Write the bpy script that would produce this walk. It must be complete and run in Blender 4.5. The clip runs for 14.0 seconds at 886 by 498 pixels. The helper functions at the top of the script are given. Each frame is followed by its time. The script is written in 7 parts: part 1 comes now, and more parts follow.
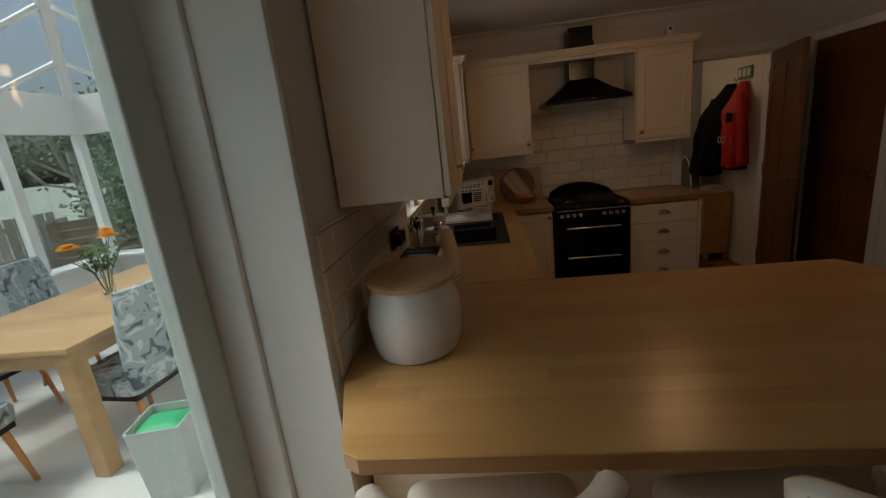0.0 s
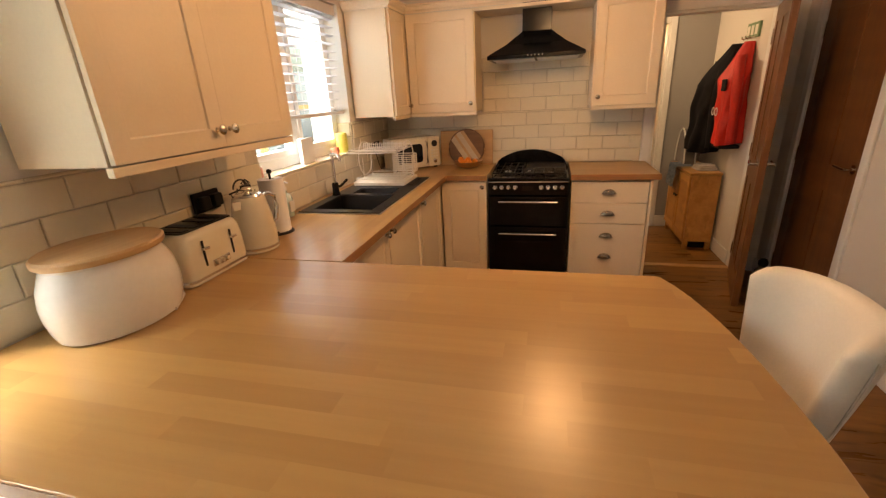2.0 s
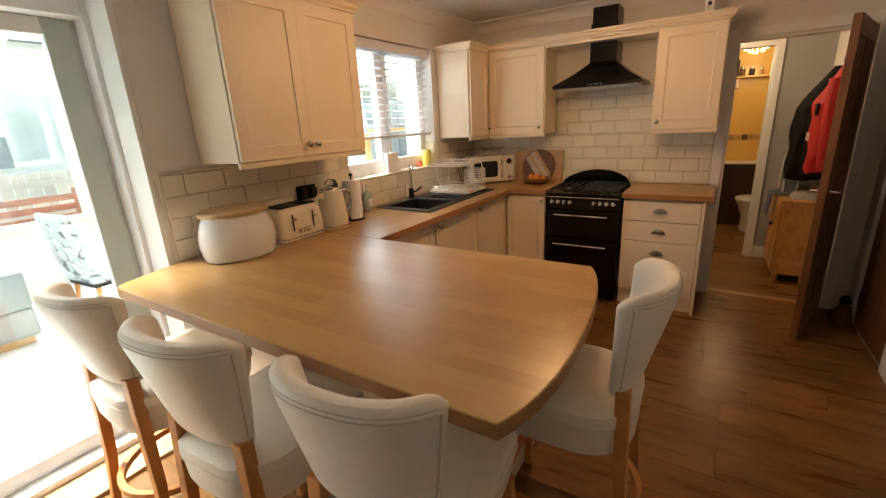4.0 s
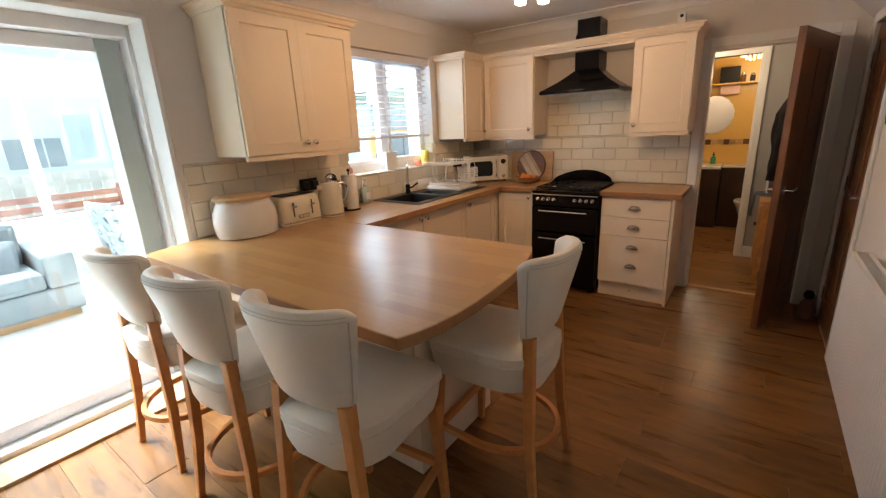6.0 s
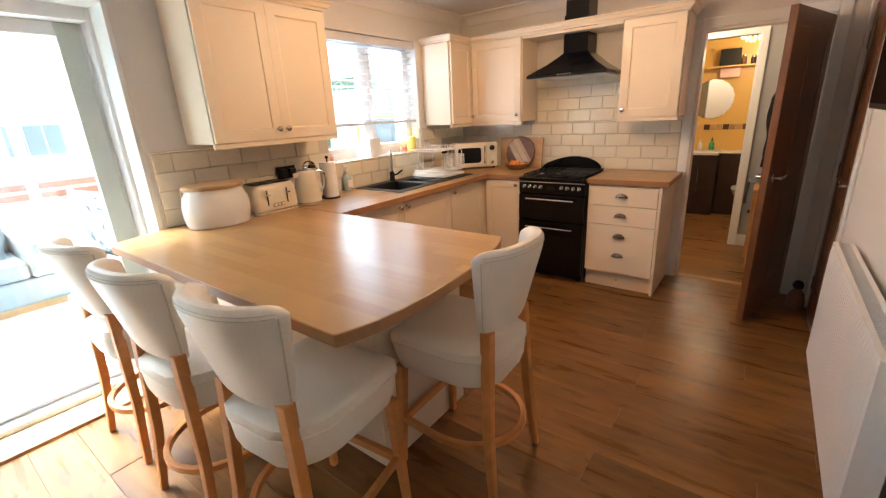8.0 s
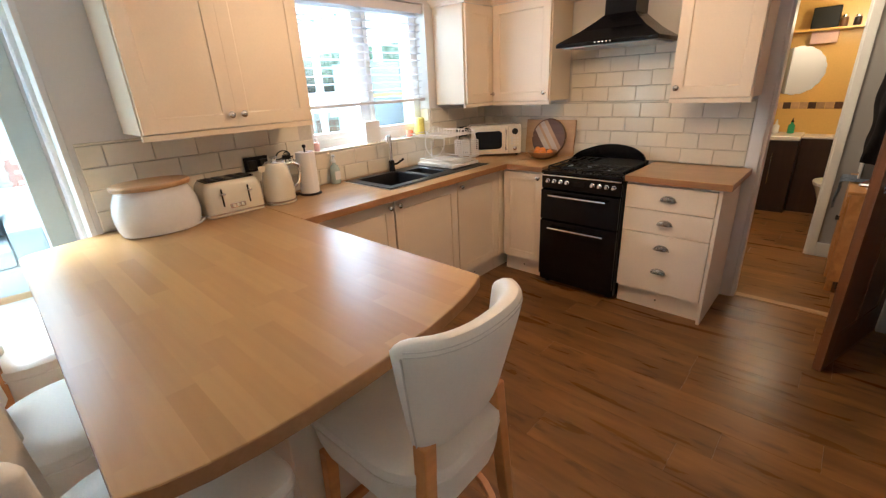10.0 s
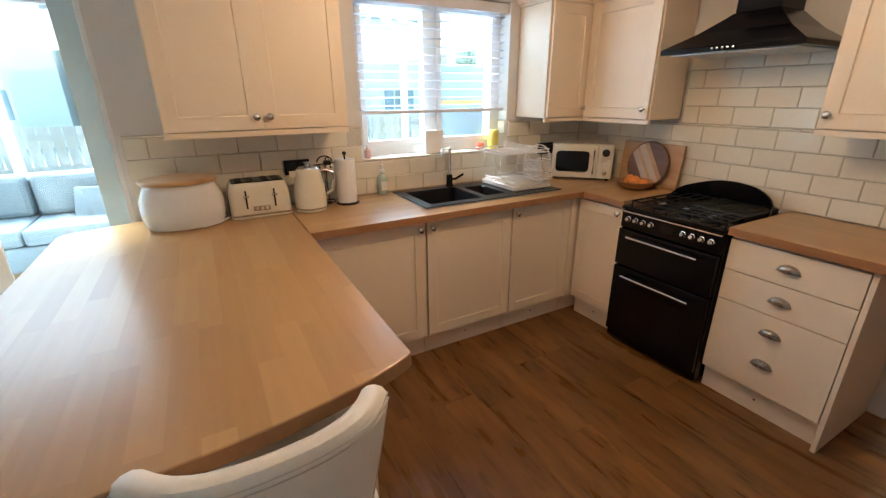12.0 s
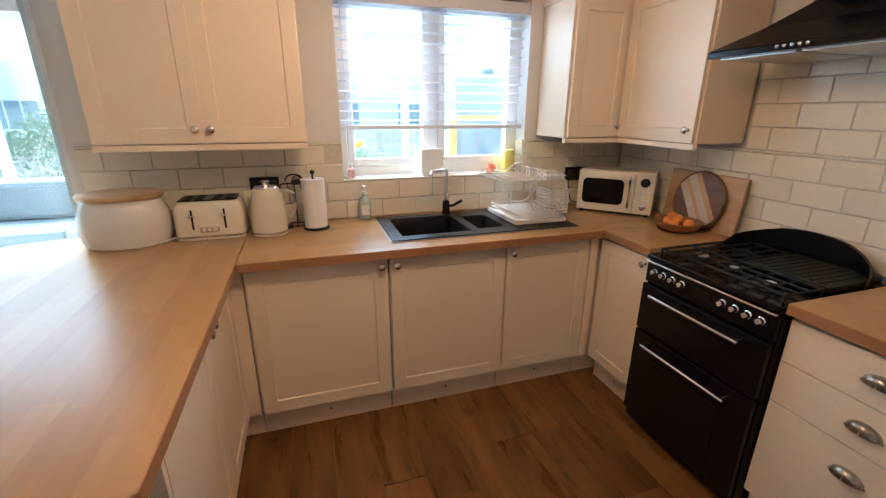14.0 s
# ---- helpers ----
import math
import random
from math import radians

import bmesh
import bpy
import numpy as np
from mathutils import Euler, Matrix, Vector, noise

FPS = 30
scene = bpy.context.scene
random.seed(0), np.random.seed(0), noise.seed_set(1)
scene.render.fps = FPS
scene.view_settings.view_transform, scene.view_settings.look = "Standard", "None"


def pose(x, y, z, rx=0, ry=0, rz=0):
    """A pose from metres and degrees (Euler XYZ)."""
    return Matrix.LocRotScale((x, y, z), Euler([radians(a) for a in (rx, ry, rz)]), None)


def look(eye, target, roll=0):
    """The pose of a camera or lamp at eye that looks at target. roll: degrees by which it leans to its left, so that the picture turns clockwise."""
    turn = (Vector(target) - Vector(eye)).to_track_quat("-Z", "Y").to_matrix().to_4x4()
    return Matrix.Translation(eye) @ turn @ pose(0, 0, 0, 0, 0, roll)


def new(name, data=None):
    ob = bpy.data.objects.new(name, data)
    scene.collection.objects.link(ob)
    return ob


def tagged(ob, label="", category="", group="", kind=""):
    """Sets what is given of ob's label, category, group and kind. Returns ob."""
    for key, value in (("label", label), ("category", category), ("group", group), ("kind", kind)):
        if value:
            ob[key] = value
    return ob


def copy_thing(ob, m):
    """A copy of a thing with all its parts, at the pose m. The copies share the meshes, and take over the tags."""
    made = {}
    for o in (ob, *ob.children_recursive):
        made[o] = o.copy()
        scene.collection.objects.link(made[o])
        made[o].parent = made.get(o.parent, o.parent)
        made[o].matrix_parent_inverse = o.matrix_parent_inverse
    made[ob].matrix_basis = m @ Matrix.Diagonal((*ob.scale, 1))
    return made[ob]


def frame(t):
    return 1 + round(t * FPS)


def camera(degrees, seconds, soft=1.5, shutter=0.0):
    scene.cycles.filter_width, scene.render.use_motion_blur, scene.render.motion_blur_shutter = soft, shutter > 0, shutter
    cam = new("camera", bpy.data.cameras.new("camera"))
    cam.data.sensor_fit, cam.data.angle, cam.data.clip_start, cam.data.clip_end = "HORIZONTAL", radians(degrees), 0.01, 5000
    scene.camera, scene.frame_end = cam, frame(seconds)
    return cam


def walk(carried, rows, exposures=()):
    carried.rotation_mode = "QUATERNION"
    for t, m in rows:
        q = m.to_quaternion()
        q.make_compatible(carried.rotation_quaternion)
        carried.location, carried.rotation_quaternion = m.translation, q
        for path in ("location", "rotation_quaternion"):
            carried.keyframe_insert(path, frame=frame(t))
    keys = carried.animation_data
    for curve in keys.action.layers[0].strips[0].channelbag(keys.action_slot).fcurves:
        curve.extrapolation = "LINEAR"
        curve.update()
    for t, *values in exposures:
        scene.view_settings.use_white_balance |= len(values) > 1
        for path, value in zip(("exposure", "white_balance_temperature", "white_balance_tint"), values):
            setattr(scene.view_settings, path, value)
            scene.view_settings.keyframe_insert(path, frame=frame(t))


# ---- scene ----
cam = camera(92.5, 14.0, 1.3, 0.0)
PATH = [
    (0, (0.446, 0.883, 1.545), (0.219, 2.809, 1.056), -6.3),
    (0.5, (0.63, 0.987, 1.551), (0.524, 2.911, 1.015), -7.8),
    (1, (0.958, 1.035, 1.536), (0.646, 2.93, 0.977), -3.8),
    (1.5, (1.202, 1.138, 1.519), (0.813, 2.999, 0.899), -2.1),
    (2, (1.437, 1.25, 1.522), (0.964, 3.069, 0.837), -3.1),
    (2.5, (1.659, 1.234, 1.521), (0.712, 2.818, 0.752), -2.4),
    (5, (2.465, 0.819, 1.512), (1.413, 2.448, 1.021), -2.3),
    (5.5, (2.587, 0.818, 1.49), (1.489, 2.391, 0.925), -1.9),
    (6, (2.618, 0.819, 1.49), (1.471, 2.364, 0.944), -2.7),
    (6.5, (2.64, 0.858, 1.49), (1.541, 2.436, 0.941), -2.9),
    (7, (2.669, 0.886, 1.492), (1.609, 2.489, 0.936), -3.0),
    (7.5, (2.704, 0.907, 1.496), (1.618, 2.492, 0.941), -3.1),
    (8, (2.729, 0.97, 1.485), (1.572, 2.484, 0.879), -2.9),
    (10.5, (2.593, 1.84, 1.54), (1.212, 3.093, 0.816), -2.1),
    (11, (2.598, 2.054, 1.548), (1.013, 3.079, 0.887), -1.5),
    (11.5, (2.629, 2.19, 1.545), (0.972, 3.084, 0.869), -1.2),
    (12, (2.64, 2.267, 1.543), (0.996, 3.176, 0.858), -0.4),
    (12.5, (2.568, 2.396, 1.538), (1.013, 3.502, 0.941), 1.1),
    (13, (2.48, 2.588, 1.545), (1.055, 3.853, 0.936), 0.6),
    (13.5, (2.476, 2.789, 1.527), (0.804, 3.706, 0.925), 0.2),
    (14, (2.461, 2.953, 1.531), (0.651, 3.534, 0.909), 0.3),
]
EXPOSURES = [
    (0.0, -0.3, 6100, 10), (0.5, -0.1, 6500, 13), (1.0, 1.25, 7400, 16), (1.5, 1.9, 7700, 17),
    (2.0, 2.35, 7150, 15), (2.5, 2.45, 6800, 10), (5.0, 1.92, 6000, 10), (5.5, 2.07, 5700, 10),
    (6.5, 2.45, 5600, 10), (7.5, 2.85, 5550, 10), (8.0, 2.87, 5550, 10), (10.5, 2.7, 4950, 4), (12.5, 2.5, 4950, 3), (14.0, 2.5, 4900, 6),
]
walk(cam, [(t, look(eye, target, roll)) for t, eye, target, roll in PATH], EXPOSURES)

# ---- world and light ----
world = bpy.data.worlds.new("world")
scene.world = world
world.use_nodes = True
wn = world.node_tree.nodes
sky = wn.new("ShaderNodeTexSky")
sky.sky_type = "NISHITA"
sky.sun_disc = False
sky.sun_elevation = radians(58)
sky.sun_rotation = radians(-110)
sky.air_density, sky.dust_density, sky.ozone_density = 1.0, 8.0, 0.6
wn["Background"].inputs[1].default_value = 0.15
world.node_tree.links.new(sky.outputs[0], wn["Background"].inputs[0])

sun = new("sun", bpy.data.lights.new("sun", "SUN"))
sun.data.energy, sun.data.angle, sun.data.color = 2.2, radians(20), (1.0, 0.97, 0.92)
sun.matrix_world = look((-9, -3.3, 15.3), (0, 0, 0))


def lamp_point(name, place, power, colour, size=0.04):
    ob = new(name, bpy.data.lights.new(name, "POINT"))
    ob.data.energy, ob.data.color, ob.data.shadow_soft_size = power, colour, size
    ob.location = place
    return ob


def lamp_area(name, m, wide, high, power, colour):
    ob = new(name, bpy.data.lights.new(name, "AREA"))
    ob.data.shape, ob.data.size, ob.data.size_y = "RECTANGLE", wide, high
    ob.data.energy, ob.data.color = power, colour
    ob.matrix_world = m
    return ob


# added area lamps outside the kitchen window, standing in for its bright sky
lamp_area("window_sky_light", look((-0.262, 3.435, 1.66), (1.0, 3.435, 1.66)), 0.57, 0.93, 2.4, (0.86, 0.94, 1.0))
lamp_area("window_sky_light", look((-0.262, 4.000, 1.96), (1.0, 4.000, 1.96)), 0.555, 0.33, 0.85, (0.86, 0.94, 1.0))

WARM = (1.0, 0.52, 0.21)
lamp_point("ceiling_lamp_light", (1.50, 3.30, 2.07), 4.8, WARM, 0.12)
# the hall point is an added fill that brightens hall floor and walls
lamp_point("hall_lamp_light", (1.90, 5.72, 2.20), 4.2, (1.0, 0.70, 0.40), 0.08)
lamp_point("bathroom_lamp_light", (2.45, 7.40, 1.98), 2.2, (1.0, 0.72, 0.38), 0.08)

# ---- materials ----


def mat(name, colour, rough=0.5, metal=0.0, vary=0.06, scale=6.0, bump=0.0, bump_scale=60.0, coat=0.0, spec=0.5, stretch=(1, 1, 1), per_object=0.0):
    m = bpy.data.materials.new(name)
    m.use_nodes = True
    nt = m.node_tree
    n, l = nt.nodes, nt.links
    p = n["Principled BSDF"]
    p.inputs["Roughness"].default_value, p.inputs["Metallic"].default_value = rough, metal
    p.inputs["Coat Weight"].default_value, p.inputs["Specular IOR Level"].default_value = coat, spec
    tc, mp = n.new("ShaderNodeTexCoord"), n.new("ShaderNodeMapping")
    l.new(tc.outputs["Object"], mp.inputs[0])
    mp.inputs["Scale"].default_value = stretch
    big, fine = n.new("ShaderNodeTexNoise"), n.new("ShaderNodeTexNoise")
    big.inputs["Scale"].default_value, big.inputs["Detail"].default_value = scale, 3
    fine.inputs["Scale"].default_value, fine.inputs["Detail"].default_value = bump_scale, 4
    l.new(mp.outputs[0], big.inputs[0]), l.new(mp.outputs[0], fine.inputs[0])
    add = n.new("ShaderNodeMath")
    add.operation = "ADD"
    l.new(big.outputs[0], add.inputs[0]), l.new(fine.outputs[0], add.inputs[1])
    ramp = n.new("ShaderNodeMapRange")
    ramp.inputs[1].default_value, ramp.inputs[2].default_value = 0.6, 1.4
    ramp.inputs[3].default_value, ramp.inputs[4].default_value = 1 - vary, 1 + vary
    l.new(add.outputs[0], ramp.inputs[0])
    value = ramp.outputs[0]
    if per_object:
        info, r2, mul = n.new("ShaderNodeObjectInfo"), n.new("ShaderNodeMapRange"), n.new("ShaderNodeMath")
        r2.inputs[3].default_value, r2.inputs[4].default_value = 1 - per_object, 1 + per_object
        mul.operation = "MULTIPLY"
        l.new(info.outputs["Random"], r2.inputs[0]), l.new(r2.outputs[0], mul.inputs[0]), l.new(value, mul.inputs[1])
        value = mul.outputs[0]
    mix = n.new("ShaderNodeVectorMath")
    mix.operation = "SCALE"
    mix.inputs[0].default_value = colour
    l.new(value, mix.inputs["Scale"])
    l.new(mix.outputs[0], p.inputs["Base Color"])
    if bump:
        b = n.new("ShaderNodeBump")
        b.inputs["Strength"].default_value, b.inputs["Distance"].default_value = 1.0, bump
        l.new(fine.outputs[0], b.inputs["Height"]), l.new(b.outputs[0], p.inputs["Normal"])
    return m


def mat_wood(name, dark, light, rough=0.4, grain=(2, 40, 40), knots=0.0, per_object=0.15, coat=0.0, bump=0.0003):
    """Wood with the grain along the object's x."""
    m = bpy.data.materials.new(name)
    m.use_nodes = True
    n, l = m.node_tree.nodes, m.node_tree.links
    p = n["Principled BSDF"]
    p.inputs["Roughness"].default_value, p.inputs["Coat Weight"].default_value = rough, coat
    tc, mp, info = n.new("ShaderNodeTexCoord"), n.new("ShaderNodeMapping"), n.new("ShaderNodeObjectInfo")
    off = n.new("ShaderNodeVectorMath")
    off.operation = "MULTIPLY_ADD"
    off.inputs[1].default_value = (13, 17, 11)
    l.new(info.outputs["Random"], off.inputs[0]), l.new(tc.outputs["Object"], off.inputs[2])
    l.new(off.outputs[0], mp.inputs[0])
    mp.inputs["Scale"].default_value = grain
    fine, big = n.new("ShaderNodeTexNoise"), n.new("ShaderNodeTexNoise")
    fine.inputs["Scale"].default_value, fine.inputs["Detail"].default_value, fine.inputs["Distortion"].default_value = 1.0, 6, 0.4
    l.new(mp.outputs[0], fine.inputs[0])
    mp2 = n.new("ShaderNodeMapping")
    mp2.inputs["Scale"].default_value = (1.2, 7, 7)
    l.new(off.outputs[0], mp2.inputs[0]), l.new(mp2.outputs[0], big.inputs[0])
    big.inputs["Scale"].default_value, big.inputs["Detail"].default_value = 1.0, 3
    ramp = n.new("ShaderNodeValToRGB")
    ramp.color_ramp.elements[0].position, ramp.color_ramp.elements[1].position = 0.33, 0.68
    ramp.color_ramp.elements[0].color, ramp.color_ramp.elements[1].color = (*dark, 1), (*light, 1)
    mixv = n.new("ShaderNodeMix")
    mixv.inputs[0].default_value = 0.5
    l.new(fine.outputs[0], mixv.inputs[2]), l.new(big.outputs[0], mixv.inputs[3])
    l.new(mixv.outputs[0], ramp.inputs[0])
    col = ramp.outputs[0]
    r2 = n.new("ShaderNodeMapRange")
    r2.inputs[3].default_value, r2.inputs[4].default_value = 1 - per_object, 1 + per_object
    l.new(info.outputs["Random"], r2.inputs[0])
    sc = n.new("ShaderNodeVectorMath")
    sc.operation = "SCALE"
    l.new(col, sc.inputs[0]), l.new(r2.outputs[0], sc.inputs["Scale"])
    col = sc.outputs[0]
    if knots:
        mp3, vor, kr = n.new("ShaderNodeMapping"), n.new("ShaderNodeTexNoise"), n.new("ShaderNodeMapRange")
        mp3.inputs["Scale"].default_value = (5.0, 19, 9)
        l.new(off.outputs[0], mp3.inputs[0]), l.new(mp3.outputs[0], vor.inputs[0])
        vor.inputs["Scale"].default_value, vor.inputs["Detail"].default_value = 1.0, 2.5
        kr.inputs[1].default_value, kr.inputs[2].default_value = 0.60, 0.70
        kr.inputs[3].default_value, kr.inputs[4].default_value = 0, knots
        l.new(vor.outputs[0], kr.inputs[0])
        km = n.new("ShaderNodeMix")
        km.data_type = "RGBA"
        km.inputs[7].default_value = (dark[0] * 0.25, dark[1] * 0.25, dark[2] * 0.25, 1)
        l.new(kr.outputs[0], km.inputs[0]), l.new(col, km.inputs[6])
        col = km.outputs[2]
    l.new(col, p.inputs["Base Color"])
    b = n.new("ShaderNodeBump")
    b.inputs["Distance"].default_value = bump
    l.new(fine.outputs[0], b.inputs["Height"]), l.new(b.outputs[0], p.inputs["Normal"])
    rr = n.new("ShaderNodeMapRange")
    rr.inputs[3].default_value, rr.inputs[4].default_value = rough - 0.05, rough + 0.12
    l.new(fine.outputs[0], rr.inputs[0]), l.new(rr.outputs[0], p.inputs["Roughness"])
    return m


def mat_staves(name, turn, rough=0.29):
    """Printed butcher-block laminate: narrow staves of uneven length and tone."""
    m = bpy.data.materials.new(name)
    m.use_nodes = True
    n, l = m.node_tree.nodes, m.node_tree.links
    p = n["Principled BSDF"]
    p.inputs["Roughness"].default_value = rough
    tc, mp = n.new("ShaderNodeTexCoord"), n.new("ShaderNodeMapping")
    mp.inputs["Rotation"].default_value = (0, 0, radians(turn))
    l.new(tc.outputs["Object"], mp.inputs[0])
    sep = n.new("ShaderNodeSeparateXYZ")
    l.new(mp.outputs[0], sep.inputs[0])

    def math_node(kind, a, b=None):
        x = n.new("ShaderNodeMath")
        x.operation = kind
        for k, v in ((0, a), (1, b)):
            if v is None:
                continue
            if isinstance(v, (int, float)):
                x.inputs[k].default_value = v
            else:
                l.new(v, x.inputs[k])
        return x.outputs[0]

    row = math_node("FLOOR", math_node("MULTIPLY", sep.outputs[1], 1 / 0.062))
    wn1 = n.new("ShaderNodeTexWhiteNoise")
    wn1.noise_dimensions = "1D"
    l.new(row, wn1.inputs["W"])
    along = math_node("ADD", math_node("MULTIPLY", sep.outputs[0], 1 / 0.46), math_node("MULTIPLY", wn1.outputs[0], 7.3))
    cell = math_node("FLOOR", along)
    comb = n.new("ShaderNodeCombineXYZ")
    l.new(row, comb.inputs[0]), l.new(cell, comb.inputs[1])
    wn2 = n.new("ShaderNodeTexWhiteNoise")
    wn2.noise_dimensions = "2D"
    l.new(comb.outputs[0], wn2.inputs["Vector"])
    grain, mp2 = n.new("ShaderNodeTexNoise"), n.new("ShaderNodeMapping")
    off = n.new("ShaderNodeVectorMath")
    off.operation = "MULTIPLY_ADD"
    off.inputs[1].default_value = (9, 9, 9)
    l.new(wn2.outputs["Color"], off.inputs[0]), l.new(mp.outputs[0], off.inputs[2])
    l.new(off.outputs[0], mp2.inputs[0])
    mp2.inputs["Scale"].default_value = (2.5, 45, 45)
    l.new(mp2.outputs[0], grain.inputs[0])
    grain.inputs["Scale"].default_value, grain.inputs["Detail"].default_value = 1, 5
    tone = math_node("ADD", math_node("ADD", math_node("MULTIPLY", wn2.outputs[0], 0.48), 0.07), math_node("MULTIPLY", grain.outputs[0], 0.5))
    ramp = n.new("ShaderNodeValToRGB")
    e = ramp.color_ramp.elements
    e[0].position, e[1].position = 0.15, 0.95
    e[0].color, e[1].color = (0.37, 0.200, 0.066, 1), (0.50, 0.300, 0.112, 1)
    l.new(tone, ramp.inputs[0]), l.new(ramp.outputs[0], p.inputs["Base Color"])
    return m


def mat_glass(name, tint=(1, 1, 1), rough=0.0):
    m = bpy.data.materials.new(name)
    m.use_nodes = True
    p = m.node_tree.nodes["Principled BSDF"]
    p.inputs["Base Color"].default_value = (*tint, 1)
    p.inputs["Transmission Weight"].default_value, p.inputs["Roughness"].default_value = 1.0, rough
    p.inputs["IOR"].default_value = 1.45
    return m


def mat_pane(name, tint=(0.93, 0.98, 0.96)):
    """Thin flat glazing: clear, with a sharp reflection."""
    m = bpy.data.materials.new(name)
    m.use_nodes = True
    n, l = m.node_tree.nodes, m.node_tree.links
    n.remove(n["Principled BSDF"])
    tr, gl, mx = n.new("ShaderNodeBsdfTransparent"), n.new("ShaderNodeBsdfGlossy"), n.new("ShaderNodeMixShader")
    tr.inputs[0].default_value = (*tint, 1)
    gl.inputs[1].default_value = 0.02
    mx.inputs[0].default_value = 0.06
    l.new(tr.outputs[0], mx.inputs[1]), l.new(gl.outputs[0], mx.inputs[2])
    l.new(mx.outputs[0], n["Material Output"].inputs[0])
    return m


def mat_glow(name, colour, strength):
    m = bpy.data.materials.new(name)
    m.use_nodes = True
    p = m.node_tree.nodes["Principled BSDF"]
    p.inputs["Base Color"].default_value = (*colour, 1)
    p.inputs["Emission Color"].default_value = (*colour, 1)
    p.inputs["Emission Strength"].default_value = strength
    return m


M_WALL = mat("wall_paint", (0.70, 0.67, 0.63), 0.85, vary=0.03, scale=2, bump=0.0004, bump_scale=180)
M_CEIL = mat("ceiling_paint", (0.74, 0.71, 0.68), 0.9, vary=0.03, scale=2, bump=0.0004, bump_scale=150)
M_WHITE = mat("white_gloss", (0.76, 0.76, 0.74), 0.4, vary=0.02)
M_UPVC = mat("white_upvc", (0.80, 0.80, 0.80), 0.3, vary=0.02)
# white uPVC with its shade put into the colour as grey-green
M_SHADEVC = mat("shaded_upvc", (0.50, 0.56, 0.53), 0.35, vary=0.03)
M_ALU = mat("brushed_aluminium", (0.62, 0.63, 0.62), 0.35, 0.9, vary=0.03)
M_CREAM = mat("cream_shaker_paint", (0.80, 0.68, 0.52), 0.42, vary=0.03, scale=3, bump=0.0002, bump_scale=90)
M_TILE = mat("cream_glazed_tile", (0.77, 0.71, 0.57), 0.12, vary=0.03, scale=9, coat=0.3, per_object=0.04)
M_GROUT = mat("grout", (0.60, 0.55, 0.46), 0.9, vary=0.1, scale=20)
M_PLANK = mat_wood("laminate_oak_floor", (0.100, 0.042, 0.010), (0.275, 0.130, 0.034), 0.26, (2.2, 16, 16), 0.45, 0.16)
M_PLANK.node_tree.nodes["Principled BSDF"].inputs["Specular IOR Level"].default_value = 0.32
M_DOOR = mat_wood("varnished_oak_door", (0.13, 0.052, 0.018), (0.24, 0.105, 0.040), 0.38, (1.5, 26, 26), 0.15, 0.05)
M_PINE = mat_wood("waxed_pine", (0.42, 0.20, 0.055), (0.62, 0.34, 0.11), 0.4, (2, 22, 22), 0.25, 0.06)
M_LEG = mat_wood("beech_leg", (0.48, 0.185, 0.045), (0.64, 0.285, 0.080), 0.4, (2, 30, 30), 0.0, 0.05)
M_OAK = mat_wood("light_oak", (0.40, 0.235, 0.105), (0.56, 0.37, 0.19), 0.45, (2, 26, 26), 0.1, 0.05)
M_STAVE_X = mat_staves("butcher_block_x", 0)
M_STAVE_Y = mat_staves("butcher_block_y", 90)
M_EDGE = mat_wood("worktop_edge_band", (0.28, 0.135, 0.050), (0.36, 0.185, 0.075), 0.4, (2, 50, 50), 0, 0.02)
M_LEATHER = mat("cream_faux_leather", (0.79, 0.73, 0.63), 0.42, vary=0.04, scale=5, bump=0.0006, bump_scale=140)
# seam cream, darkened to carry the shadow line along the seam
M_SEAM = mat("shaded_seam_thread", (0.60, 0.54, 0.46), 0.8)
M_BLACK = mat("black_enamel", (0.004, 0.004, 0.005), 0.20, vary=0.1, spec=0.25)
M_BLACKM = mat("black_matt_iron", (0.008, 0.008, 0.008), 0.5, vary=0.15, spec=0.3, bump=0.0004)
M_BLKGLASS = mat("black_glass", (0.004, 0.004, 0.005), 0.08, spec=0.35)
M_GRANITE = mat("black_composite_sink", (0.004, 0.004, 0.005), 0.34, spec=0.3, vary=0.25, scale=60, bump=0.0002, bump_scale=400)
M_CHROME = mat("chrome", (0.75, 0.75, 0.76), 0.12, 1.0, vary=0.02)
M_PEWTER = mat("aged_pewter", (0.60, 0.57, 0.52), 0.27, 1.0, vary=0.12, scale=80)
M_ENAMEL = mat("cream_enamel", (0.72, 0.66, 0.52), 0.22, vary=0.02, coat=0.3)
M_CERAM = mat("white_ceramic", (0.74, 0.73, 0.72), 0.2, vary=0.04, scale=4, coat=0.3)
M_PAPER = mat("paper_towel", (0.80, 0.79, 0.78), 0.95, vary=0.03, bump=0.0008, bump_scale=70)
M_WIRE = mat("white_coated_wire", (0.74, 0.70, 0.64), 0.35, vary=0.03)
M_PANE = mat_pane("window_glass")
M_CLEAR = mat_glass("clear_glass", (0.95, 0.98, 0.97))
M_GREENG = mat_glass("green_glass", (0.55, 0.85, 0.72), 0.05)
M_SCREEN = mat("tv_screen", (0.008, 0.008, 0.009), 0.08)
M_RAD = mat("radiator_white", (0.76, 0.76, 0.76), 0.35, vary=0.02)
M_LAMPGLASS = mat_glow("lit_frosted_glass", (1.0, 0.74, 0.42), 5.5)
M_BLIND = mat("white_blind_slat", (0.74, 0.73, 0.75), 0.5, vary=0.03)

# ---- mesh helpers ----


